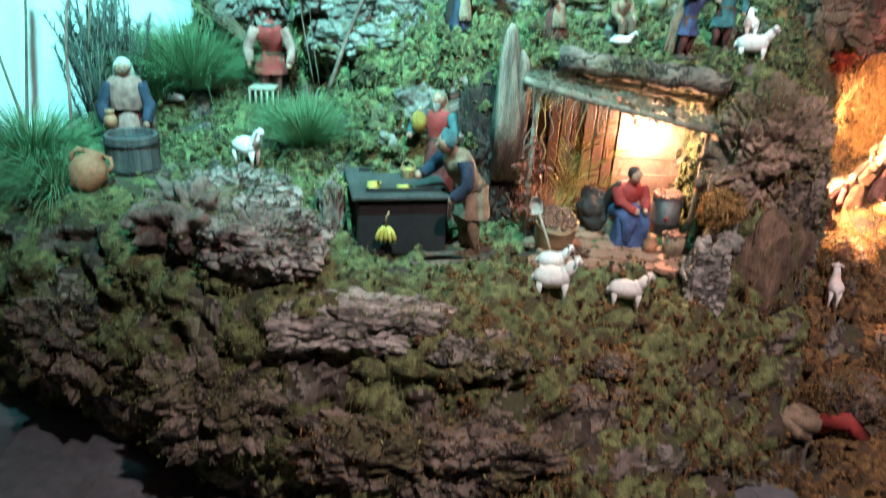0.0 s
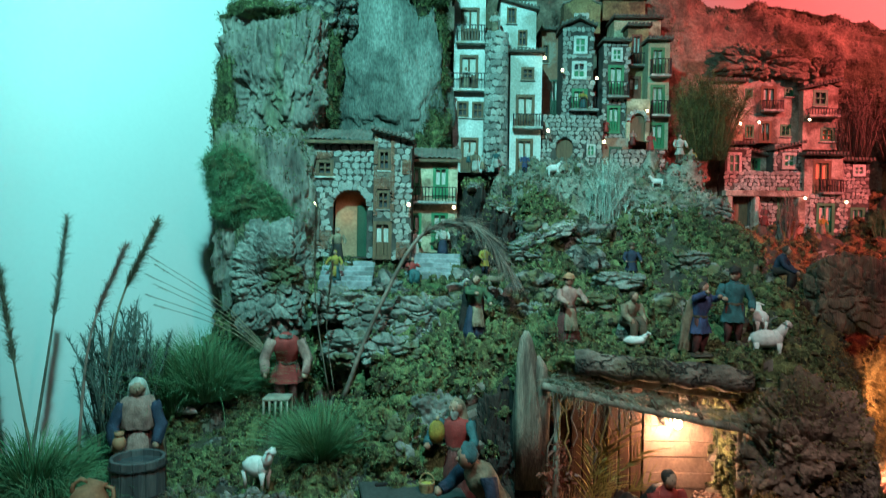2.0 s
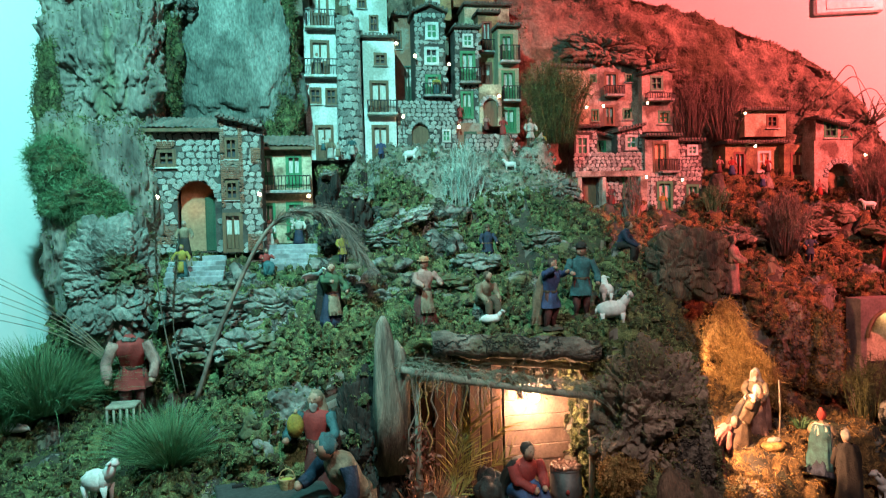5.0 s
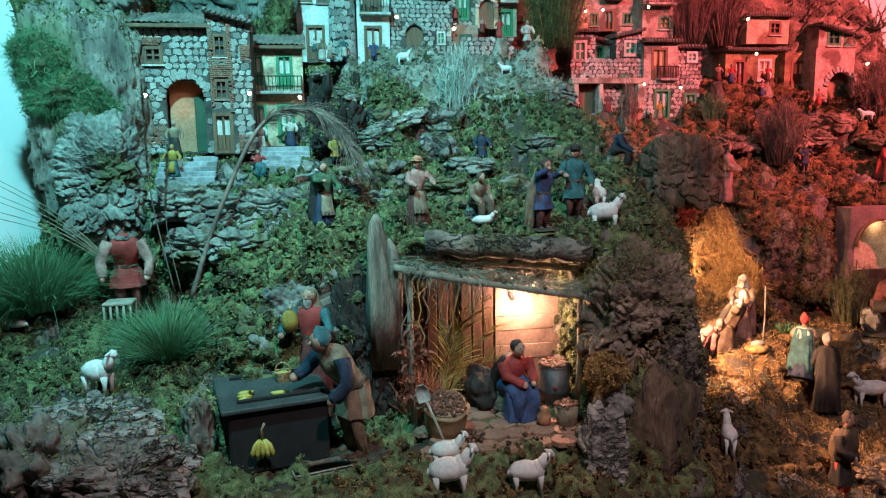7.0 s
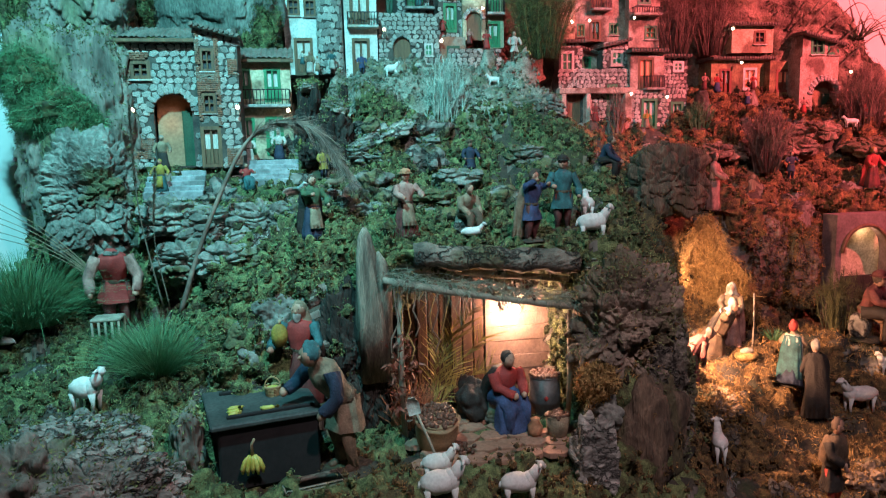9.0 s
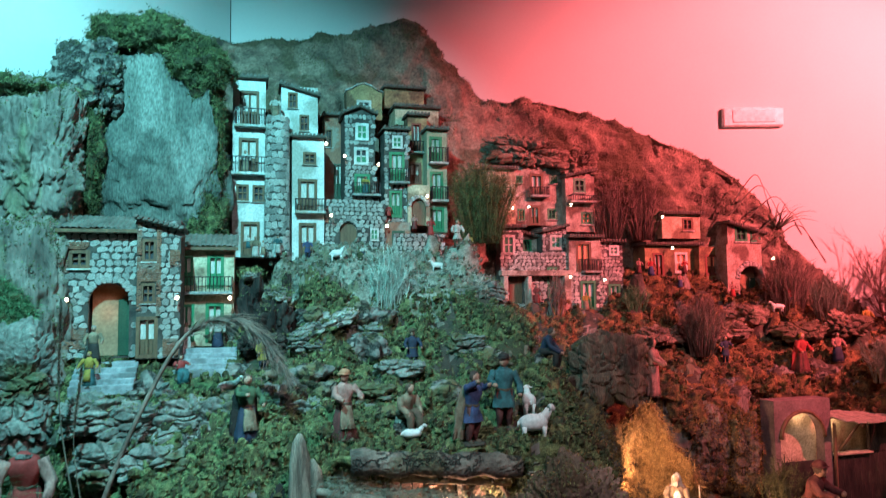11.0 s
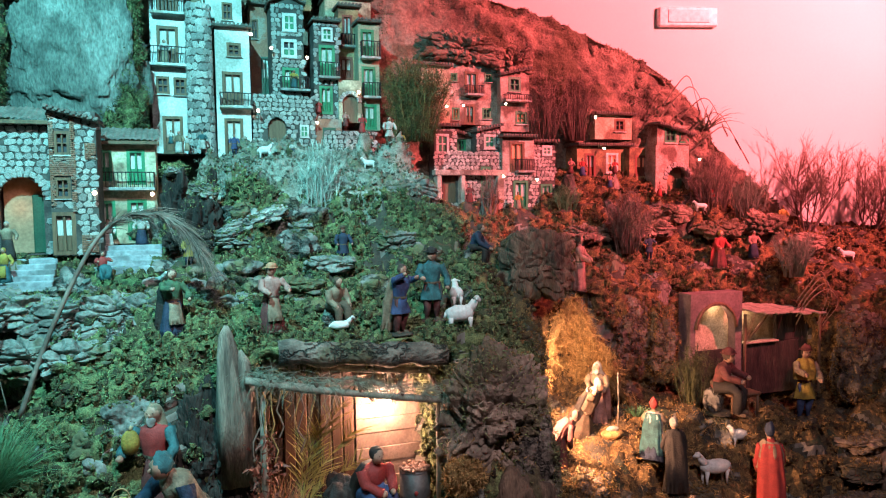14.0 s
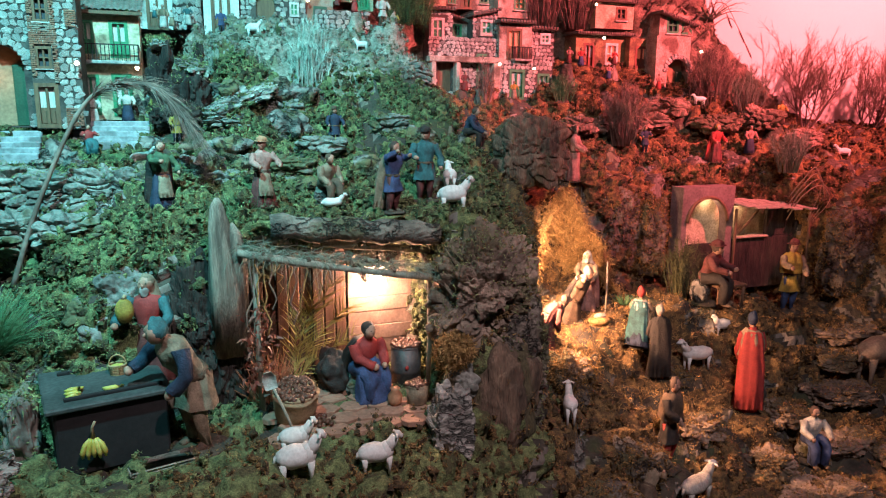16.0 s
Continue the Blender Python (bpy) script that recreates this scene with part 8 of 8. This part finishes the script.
def stem(name, pts, label, seed=0, plume=0.35, r=0.004, material="pampas", length=0.022, n=800):
    """A tall grass stem with a feathery head on its last part."""
    c = curve([list(p) for p in pts], [8] * (len(pts) - 1))
    o = Vector(c[0])
    ob = thing(name, *o, label, "grass stem")
    g = Geo()
    line = [Vector(p) - o for p in c]
    g.tube(line, [r * (1 - 0.7 * i / len(line)) for i in range(len(line))], material, 6)
    part("stalk", g, ob, smooth=True)
    rg = np.random.default_rng(seed)
    s = (1 - plume * rg.uniform(0, 1, n)) * (len(c) - 1)
    i = np.minimum(s.astype(int), len(c) - 2)
    p = c[i] + (c[i + 1] - c[i]) * (s - i)[:, None] - np.array(o)
    d = c[i + 1] - c[i]
    d /= np.linalg.norm(d, axis=1, keepdims=True)
    b = new("plume", soft_blades("plume", p, d, length, 0.0022, material, 0.35, 2, 0.28, seed + 1))
    b.parent = ob
    tagged(b, kind="stuff")
    return ob


def shrub(name, x, y, z, h, spread_, lean, label, seed, material="twig", mains=7):
    """A bare shrub: curved main stems that fork twice and end in fine twigs."""
    rn = random.Random(seed)
    ob = thing(name, x, y, z, label, "shrub")
    roots, ways = [], []

    def grow(g, start, way, length, r, level):
        pts, d, p = [start], way.normalized(), start.copy()
        for k in range(5):
            d = (d + Vector((rn.gauss(0.05 * lean, 0.16), rn.gauss(0, 0.12), rn.gauss(0.05, 0.10)))).normalized()
            p = p + d * length / 5
            pts.append(p.copy())
            if level < 2 and k > 0:
                for q in range(1 if level else 2):
                    side = Vector((rn.gauss(0, 0.7) + 0.2 * lean, rn.gauss(0, 0.5), rn.uniform(0.0, 0.7)))
                    grow(g, p, d * 0.7 + side, length * rn.uniform(0.4, 0.6), r * 0.5, level + 1)
            if level:
                for q in range(4):
                    roots.append(p + d * rn.uniform(-0.02, 0.02))
                    ways.append(d + Vector((0, 0, 0.3)))
        g.tube(pts, [r * (1 - 0.13 * i) for i in range(6)], material, 4 if level else 6)

    for k in range(mains):
        g = Geo()
        a = 6.28 * k / mains
        grow(g, Vector((0, 0, -0.02)), Vector((spread_ * math.cos(a) + 0.3 * lean, 0.6 * spread_ * math.sin(a), 1)), h * rn.uniform(0.6, 0.85), 0.006, 0)
        part("stem", g, ob, smooth=True)
    b_ = new("twig_spray", soft_blades("twig_spray", np.array([tuple(q) for q in roots]), np.array([tuple(q) for q in ways]), 0.05, 0.0016, material, 0.0, 2, 0.45, seed))
    b_.parent = ob
    tagged(b_, "fine bare twigs", kind="stuff")
    return ob


tuft("grass_tuft", -1.27, 2.18, 0.76, "large spiky green grass tuft at the wall", 1500, 0.40, 0.004, "leaf", 0.06, 0.50, 0.9, 1)
tuft("grass_tuft", -1.12, 2.02, 0.76, "spiky green grass tuft by the jug", 900, 0.30, 0.0035, "leaf", 0.05, 0.6, 1.0, 2)
tuft("grass_tuft", -0.42, 2.30, 0.87, "soft arching green grass tuft", 2600, 0.25, 0.0022, "leaf", 0.05, 0.32, 0.9, 3)
tuft("grass_tuft", -0.88, 2.60, 1.00, "dense bright green grass clump at the cliff foot", 3600, 0.37, 0.0024, "leaf", 0.12, 0.42, 0.8, 4)
tuft("grass_tuft", -1.00, 2.56, 0.95, "dense green grass clump at the cliff foot", 1600, 0.34, 0.003, "leaf", 0.09, 0.35, 0.7, 5)
tuft("grass_tuft", -0.78, 2.10, 0.80, "dry pale grass tuft beside the tub", 500, 0.09, 0.0022, "pampas", 0.03, 0.5, 1.0, 6)
tuft("grass_tuft", 0.31, 2.24, 1.17, "thin upright green grass beside the stump", 220, 0.16, 0.003, "leaf", 0.03, 0.12, 0.25, 7)
tuft("dry_reeds", 0.40, 2.33, 0.66, "dry yellow reeds against the stall boards", 60, 0.28, 0.003, "hay", 0.06, 0.45, 0.7, 8)
palm = thing("palm_sprig", 0.43, 2.275, 0.67, "yellow-green palm sprig leaning in the stall", "palm leaf")
rg = np.random.default_rng(9)
for tip in ((0.135, -0.02, 0.36), (0.075, -0.03, 0.33), (0.175, -0.01, 0.26), (0.02, -0.02, 0.27), (0.20, -0.02, 0.17)):
    line = curve([(0, 0, 0), (tip[0] * 0.35, tip[1] * 0.5, tip[2] * 0.55), tip], [12, 12])
    g = Geo()
    g.tube([Vector(q) for q in line], [0.0032 - 0.0001 * k for k in range(len(line))], "palm", 6)
    rib = part("frond", g, palm, smooth=True)
    d = tip / np.linalg.norm(tip)
    side = np.array([d[2], 0, -d[0]])
    n = 52
    root = line[(5 + 19 * rg.uniform(0, 1, n)).astype(int)]
    way = d + side * rg.choice((-0.75, 0.75), n)[:, None]
    b = tagged(new("leaflet", soft_blades("leaflet", root, way, 0.085, 0.005, "palm", 0.12, 3, 0.10, int(100 * tip[0]))), kind="stuff")
    b.parent = rib
tuft("dry_reeds", 0.34, 2.22, 0.66, "red-brown dry leaves on the trunk side", 260, 0.17, 0.006, "terracotta", 0.05, 0.2, 0.5, 10, 2)
mound("dry_bush", 0.872, 1.985, 0.835, (0.030, 0.028, 0.040), "orange-brown dried moss bush on the rock", 3000, 44, "drymoss", "hay")
# Dark heap modelled in place of the shadow beside the seller.
rock("dark_cloak", 0.560, 2.245, 0.715, (0.052, 0.045, 0.085), "dark heap standing for the shadow behind the chestnut seller", "c_black", 45.0, 0.30, 0.05, res=22, power=2.4, category="cloak")
tuft("spiky_plant", 3.00, 3.47, 2.08, "spiky agave-like plant on the mountain end", 46, 0.26, 0.008, "olivetwig", 0.03, 0.5, 0.9, 12, 5)
tuft("fern_tuft", 1.98, 2.68, 0.70, "small pale fern at the valley wall", 60, 0.09, 0.006, "leaf", 0.02, 0.4, 0.8, 13, 3)
bush("dark_bush", 2.34, 2.74, 0.68, 0.30, 0.11, "dark scrubby bush before the workshop arch", "darkleaf", 40, 2600, 0.04, 0.0025, 14, "darkleaf", 0.3, 0.2, 0.9)
bush("dark_bush", 2.50, 2.78, 0.68, 0.20, 0.08, "dark scrubby bush before the workshop arch", "darkleaf", 30, 1500, 0.04, 0.0025, 15, "darkleaf", 0.3, 0.2, 0.9)
bush("heather_bush", -1.10, 2.40, 0.82, 0.52, 0.19, "grey-green heather bush against the wall", "heather", 80, 11000, 0.03, 0.0030, 20)
bush("olive_bush", 0.64, 3.0, 1.58, 0.33, 0.095, "silvery green olive twig bush on the slope", "silver", 80, 6500, 0.030, 0.0026, 21)
rock("tree_stump", 0.645, 3.0, 1.62, (0.032, 0.028, 0.085), "grey bark stump under the olive twigs", "bark", 23.0, 0.2, 0.04, grooves=0.04, res=18, category="stump")
bush("dark_bush", 1.20, 3.44, 1.98, 0.40, 0.215, "olive fuzzy broom bush beside the village", "broom", 120, 14000, 0.060, 0.0019, 22, "broom", 0.25, 0.0, 1.3, 0.02)
bush("twig_bush", 2.25, 3.15, 1.40, 0.29, 0.13, "reddish bare twig bush on the slope", "twig", 110, 7000, 0.036, 0.0021, 23)
bush("twig_bush", 2.93, 3.32, 1.56, 0.36, 0.17, "reddish bare broom bush by the last house", "twig", 110, 7000, 0.04, 0.0021, 24)
bush("twig_bush", 2.05, 3.68, 2.02, 0.36, 0.15, "bare brown twig bush on the mountain", "twig", 60, 2600, 0.044, 0.0019, 25, None, 0.2, 0.3, 1.1)
bush("twig_bush", 2.24, 3.64, 2.02, 0.36, 0.15, "bare brown twig bush on the mountain", "twig", 70, 3000, 0.040, 0.0019, 26, None, 0.2, 0.3, 1.1)
shrub("twig_shrub", 3.50, 3.20, 1.43, 0.46, 0.42, 0.5, "tall bare branching shrub against the pink wall", 27)
shrub("twig_shrub", 3.86, 3.08, 1.40, 0.44, 0.45, 0.5, "tall bare branching shrub against the pink wall", 28)
bush("twig_bush", 1.60, 3.44, 1.58, 0.24, 0.05, "thin dry bush before the lower houses", "twig", 24, 900, 0.04, 0.002, 29)
bush("green_bush", 2.04, 3.42, 1.60, 0.14, 0.09, "low green bush before the ochre house", "leaf", 30, 1600, 0.03, 0.0025, 30)
bush("green_bush", 3.10, 3.25, 1.55, 0.26, 0.14, "brown-green bush at the end of the slope", "olivetwig", 40, 2200, 0.04, 0.0025, 31)
bush("green_bush", 3.05, 2.85, 1.27, 0.20, 0.12, "dark scrubby bush over the workshop", "olivetwig", 34, 1500, 0.05, 0.0025, 32)
stem("pampas_stem", [(-0.37, 2.45, 1.03), (-0.27, 2.44, 1.30), (-0.13, 2.42, 1.57), (0.0, 2.40, 1.64), (0.10, 2.37, 1.60), (0.17, 2.35, 1.50)], "long arching dry pampas stem over the slope", 1, 0.58, 0.0085, "twig", 0.085, 1100)
stem("pampas_stem", [(-0.42, 2.45, 1.05), (-0.455, 2.38, 1.38), (-0.44, 2.30, 1.70)], "thin upright dry grass stem", 2, 0.4, 0.003, length=0.02)
stem("pampas_stem", [(-0.40, 2.45, 1.05), (-0.42, 2.40, 1.28), (-0.40, 2.38, 1.50)], "thin upright dry grass stem", 3, 0.4, 0.002, length=0.02)
stem("reed_stem", [(-1.33, 2.25, 0.80), (-1.27, 2.27, 1.25), (-1.235, 2.30, 1.63)], "tall grey reed with a seed head", 4, 0.42, 0.006, length=0.045)
stem("reed_stem", [(-1.30, 2.25, 0.80), (-1.36, 2.25, 1.10), (-1.42, 2.25, 1.46)], "tall grey reed with a seed head", 5, 0.4, 0.006, "c_tan", 0.05, 1200)
stem("reed_stem", [(-1.20, 2.30, 0.85), (-1.16, 2.30, 1.25), (-1.06, 2.32, 1.54)], "tall rosy reed with a seed head", 6, 0.4, 0.006, "c_pink", 0.045)
stem("reed_stem", [(-1.16, 2.35, 0.85), (-1.10, 2.35, 1.31), (-0.97, 2.35, 1.62)], "tall grey reed with a seed head", 7, 0.36, 0.006, "c_tan", 0.05, 1200)
stem("reed_stem", [(-1.40, 2.20, 0.76), (-1.42, 2.18, 0.98), (-1.50, 2.15, 1.22)], "dark leaning reed at the wall", 8, 0.3, 0.006, length=0.045)
for k in range(6):
    stem("grass_stalk", [(-0.60, 2.58, 1.10), (-0.80, 2.54, 1.25 + 0.016 * k), (-1.03 - 0.03 * (k % 2), 2.48, 1.34 + 0.035 * k)], "long thin pale stalk leaning to the wall", 40 + k, 0.10, 0.0024, "c_tan", 0.012, 30)

for k, (a_, b_, h_) in enumerate(((2.70, 3.00, 2.30), (2.78, 3.12, 2.24), (2.84, 3.22, 2.16), (2.90, 3.28, 2.08), (2.72, 2.92, 2.36))):
    stem("curly_root", [(a_, 3.50, h_ - 0.16), ((a_ * 2 + b_) / 3, 3.42, h_ - 0.02), ((a_ + b_) / 2, 3.40, h_), ((a_ + 2 * b_) / 3, 3.40, h_ - 0.05), (b_, 3.42, h_ - 0.20)], "pale curling dry root on the mountain end", 60 + k, 0.1, 0.004, "pampas", 0.01)

for k in range(4):
    r_ = 0.10 - 0.015 * k
    stem("curly_root", [(3.02, 2.80, 1.02 + 0.04 * k), (3.06, 2.76, 1.14 + 0.03 * k), (3.06 + r_, 2.74, 1.20 + 0.03 * k), (3.08 + 1.5 * r_, 2.74, 1.12 + 0.02 * k), (3.06 + r_, 2.76, 1.02)], "pale curling dry tendril beside the shed", 80 + k, 0.05, 0.0035, "c_tan", 0.01, 20)

# ---- the ground ----
gg = sheet(GROUND, 0.0125, 24)
cols = gg.reshape(-1, 3)
for fx, fy, fz, fr in FEET:
    fr = max(fr, 0.05)
    d2 = (cols[:, 0] - fx) ** 2 + (cols[:, 1] - fy) ** 2
    near = (d2 < (fr * 1.8) ** 2) & (np.abs(cols[:, 2] - fz) < 0.16)
    if not near.any():
        continue
    tight = d2 + 100 * (np.abs(cols[:, 2] - fz) >= 0.16)
    dz = fz - 0.004 - cols[np.argmin(tight), 2]
    cols[near, 2] += dz * np.exp(-(d2[near] / (0.9 * fr) ** 2) ** 2)
gg = roughen(gg, [(0.22, 0.035), (0.085, 0.030), (0.034, 0.013)], 0.006, 9.0, 0.026, 0.04)
for fx, fy, fz, fr in FEET:
    p = gg.reshape(-1, 3)
    d2 = (p[:, 0] - fx) ** 2 + (p[:, 1] - fy) ** 2
    near = (d2 < (fr * 1.2) ** 2) & (np.abs(p[:, 2] - fz) < 0.08)
    w = np.exp(-(d2[near] / (0.6 * fr) ** 2) ** 2)
    p[near, 2] += (fz - 0.003 - p[near, 2]) * w
p = gg.reshape(-1, 3)
flat = (p[:, 0] > 0.30) & (p[:, 0] < 1.02) & (p[:, 1] > 2.13) & (p[:, 1] < 2.38) & (p[:, 2] > 1.15)
p[flat, 2] = np.minimum(p[flat, 2], 1.250 + 0.10 * (p[flat, 1] - 2.20) + 0.35 * np.maximum(0, p[flat, 1] - 2.32))
gn = normals(gg)
flat_p, rn = gg.reshape(-1, 3), random.Random(31)
made = 0
while made < 20:
    q = flat_p[rn.randrange(len(flat_p))]
    if not (-0.55 < q[0] < 1.2 and 2.3 < q[1] < 3.15 and q[2] > 0.9) or any((q[0] - f[0]) ** 2 + (q[1] - f[1]) ** 2 < (0.06 + f[3] * 0.5) ** 2 for f in FEET):
        continue
    w_ = rn.uniform(0.03, 0.075)
    rock("outcrop", q[0], q[1], q[2] + 0.004, (w_, w_ * 0.8, w_ * rn.uniform(0.45, 0.8)), "small pale rock breaking through the moss", "rock", 200.0 + made * 2.3, 0.45, 0.09, res=12, power=2.4, turn=rn.uniform(-30, 30))
    made += 1
if gn[:, :, 2].mean() < 0:
    gn = -gn
mid = (gg[:-1, :-1] + gg[1:, 1:]) / 2
steep = 1 - np.abs(gn[:-1, :-1, 2])
patch = np.array([noise.noise(Vector(p) * 4.0) for p in mid.reshape(-1, 3)]).reshape(steep.shape)
index = np.where(steep + 0.5 * patch > 0.62, 1, 0)
index = np.where((index == 1) & (patch > 0.12), 2, index)


def lushness(q):
    """How mossy a spot is: noise, more on the front ledge and on the shepherds' terrace."""
    ledge = 0.45 if -0.3 < q[0] < 0.95 and 1.6 < q[1] < 2.0 and 0.48 < q[2] < 0.72 else 0.0
    terrace_ = 0.15 if q[0] < 1.2 and 2.15 < q[1] < 2.6 and q[2] > 1.1 else 0.0
    return noise.noise(Vector(q) * 6.5) + 0.5 * noise.noise(Vector(q) * 17) + ledge + terrace_


lush = np.array([lushness(q) for q in mid.reshape(-1, 3)]).reshape(steep.shape)
index = np.where(lush > -0.22, np.where(mid[:, :, 0] + 0.25 * patch > 1.2, 4, 3), index)
turf = (mid[:, :, 1] + 0.3 * patch + 0.10 * (mid[:, :, 0] - 0.7) > 3.04) & (mid[:, :, 0] + 0.3 * patch < 1.22) & (mid[:, :, 0] > 0.12)
index = np.where(turf, 5, index)
ground = tagged(new("ground", grid_mesh("ground", gg, ["soil", "bark", "rock", "mossbed", "drybed", "lichen"], index.ravel())), "mossy bark and soil hillside of the nativity scene", "ground", kind="structure")

p, nn = gg.reshape(-1, 3), gn.reshape(-1, 3)
VALUES = np.array([lushness(q) for q in p])
AREA = np.linalg.norm(np.cross(np.gradient(gg, axis=0), np.gradient(gg, axis=1)), axis=2).ravel()
AREA /= AREA.sum()
rng = np.random.default_rng(77)


def moss(name, label, count, rule, size, width, material, seed, spread=0.9, lift=0.6, bend=0.25):
    """Small blades on the ground wherever rule(point, normal, noise) holds."""
    rg = np.random.default_rng(seed)
    pick = rg.choice(len(p), count, p=AREA)
    nz = VALUES[pick]
    ok = rule(p[pick], nn[pick], nz)
    pick = pick[ok]
    pts = p[pick] + rg.normal(0, 0.006, (len(pick), 3))
    me = soft_blades(name, pts, nn[pick] + np.array([0, 0, lift]), size, width, material, bend, 1, spread, seed)
    return tagged(new(name, me), label, "moss", kind="stuff")


def clumps(name, label, count, rule, small, large, material, blades, per, size, width, seed):
    """Lumpy moss cushions on the ground, with short blades all over them."""
    rg = np.random.default_rng(seed)
    pick = rg.choice(len(p), count, p=AREA)
    pick = pick[rule(p[pick], nn[pick], VALUES[pick])]
    at = p[pick] + rg.normal(0, 0.006, (len(pick), 3))
    clear = np.ones(len(at), bool)
    for fx, fy, fz, fr in FEET:
        clear &= ((at[:, 0] - fx) ** 2 + (at[:, 1] - fy) ** 2 > (0.35 * fr + 0.012) ** 2) | (np.abs(at[:, 2] - fz) > 0.12)
    pick, at = pick[clear], at[clear]
    g = Geo()
    g.ball((0, 0, 0), 1.0, material, 5, 4)
    v = np.array(g.v)
    r = rg.uniform(small, large, (len(at), 1, 1)) * rg.uniform(0.6, 1.0, (len(at), 1, 1))
    v = v[None] * rg.uniform(0.45, 1.5, (len(at), len(v), 1)) * r * rg.uniform(0.7, 1.3, (len(at), 1, 3))
    lump = v + at[:, None] + nn[pick][:, None] * r * 0.25
    faces = [tuple(i + k * v.shape[1] for i in f) for k in range(len(at)) for f in g.f]
    me = bpy.data.meshes.new(name)
    me.from_pydata(lump.reshape(-1, 3).tolist(), [], faces)
    me.materials.append(M[material])
    tagged(new(name, me), label, "moss", kind="stuff")
    some = rg.choice(lump.shape[0] * lump.shape[1], int(per * len(at)))
    out = v.reshape(-1, 3)[some]
    out = out / np.linalg.norm(out, axis=1, keepdims=True)
    good = (out * nn[pick[some // v.shape[1]]]).sum(1) > -0.1
    some, out = some[good], out[good]
    root = lump.reshape(-1, 3)[some] + rg.normal(0, 0.004, (len(some), 3))
    me = soft_blades(name, root, out + np.array([0, 0, 0.4]), size, width, blades, 0.25, 1, 0.6, seed)
    tagged(new(name, me), label, "moss", kind="stuff")


G = "lumpy olive-green moss cushions on the slope"
clumps("moss_cushions", G, 72000, lambda q, n, z: (z > -0.36) & (q[:, 0] < 1.35) & (q[:, 1] > 2.15) & ~((q[:, 1] + 0.10 * (q[:, 0] - 0.7) > 3.02) & (q[:, 0] < 1.15) & (z < 0.9)), 0.005, 0.018, "mossbed", "moss", 9, 0.013, 0.0030, 1)
clumps("moss_cushions", "lumpy olive moss cushions on the front ledge", 20000, lambda q, n, z: (z > -0.15) & (q[:, 0] < 0.15) & (q[:, 1] < 2.15), 0.005, 0.014, "mossbed", "moss", 16, 0.0105, 0.0024, 2)
clumps("dry_moss_cushions", "lumpy yellow-brown moss cushions on the front ledge", 33000, lambda q, n, z: (z > -0.30) & (q[:, 0] > 0.0) & (q[:, 0] < 1.25) & (q[:, 1] < 2.10), 0.004, 0.013, "drybed", "drymoss", 14, 0.0125, 0.0025, 3)
clumps("dry_moss_cushions", "lumpy brown moss cushions in the valley", 32000, lambda q, n, z: (z > -0.16) & (q[:, 0] > 1.2) & ~(((q[:, 0] - 1.98) ** 2 / 0.20 + (q[:, 1] - 2.46) ** 2 / 0.09 < 1) & (q[:, 2] < 0.9) & (z < 0.3)), 0.005, 0.018, "drybed", "drymoss", 9, 0.0125, 0.0031, 4)
moss("straw", "golden straw scattered on the stable floor", 150000, lambda q, n, z: ((q[:, 0] - 1.96) ** 2 / 0.24 + (q[:, 1] - 2.46) ** 2 / 0.11 < 1) & (q[:, 2] < 0.9), 0.030, 0.0026, "hay", 5, 1.2, 0.1)
clumps("turf_cushions", "short pale lichen turf before the village", 80000, lambda q, n, z: (q[:, 1] + 0.10 * (q[:, 0] - 0.7) > 3.0) & (q[:, 0] < 1.25) & (q[:, 0] > 0.1) & (q[:, 2] > 1.4), 0.004, 0.009, "lichen", "lichen", 4, 0.0095, 0.0025, 8)
moss("short_turf", "short pale turf before the village", 140000, lambda q, n, z: (q[:, 1] > 3.0) & (q[:, 0] < 1.25) & (q[:, 0] > 0.1), 0.009, 0.0026, "lichen", 6)
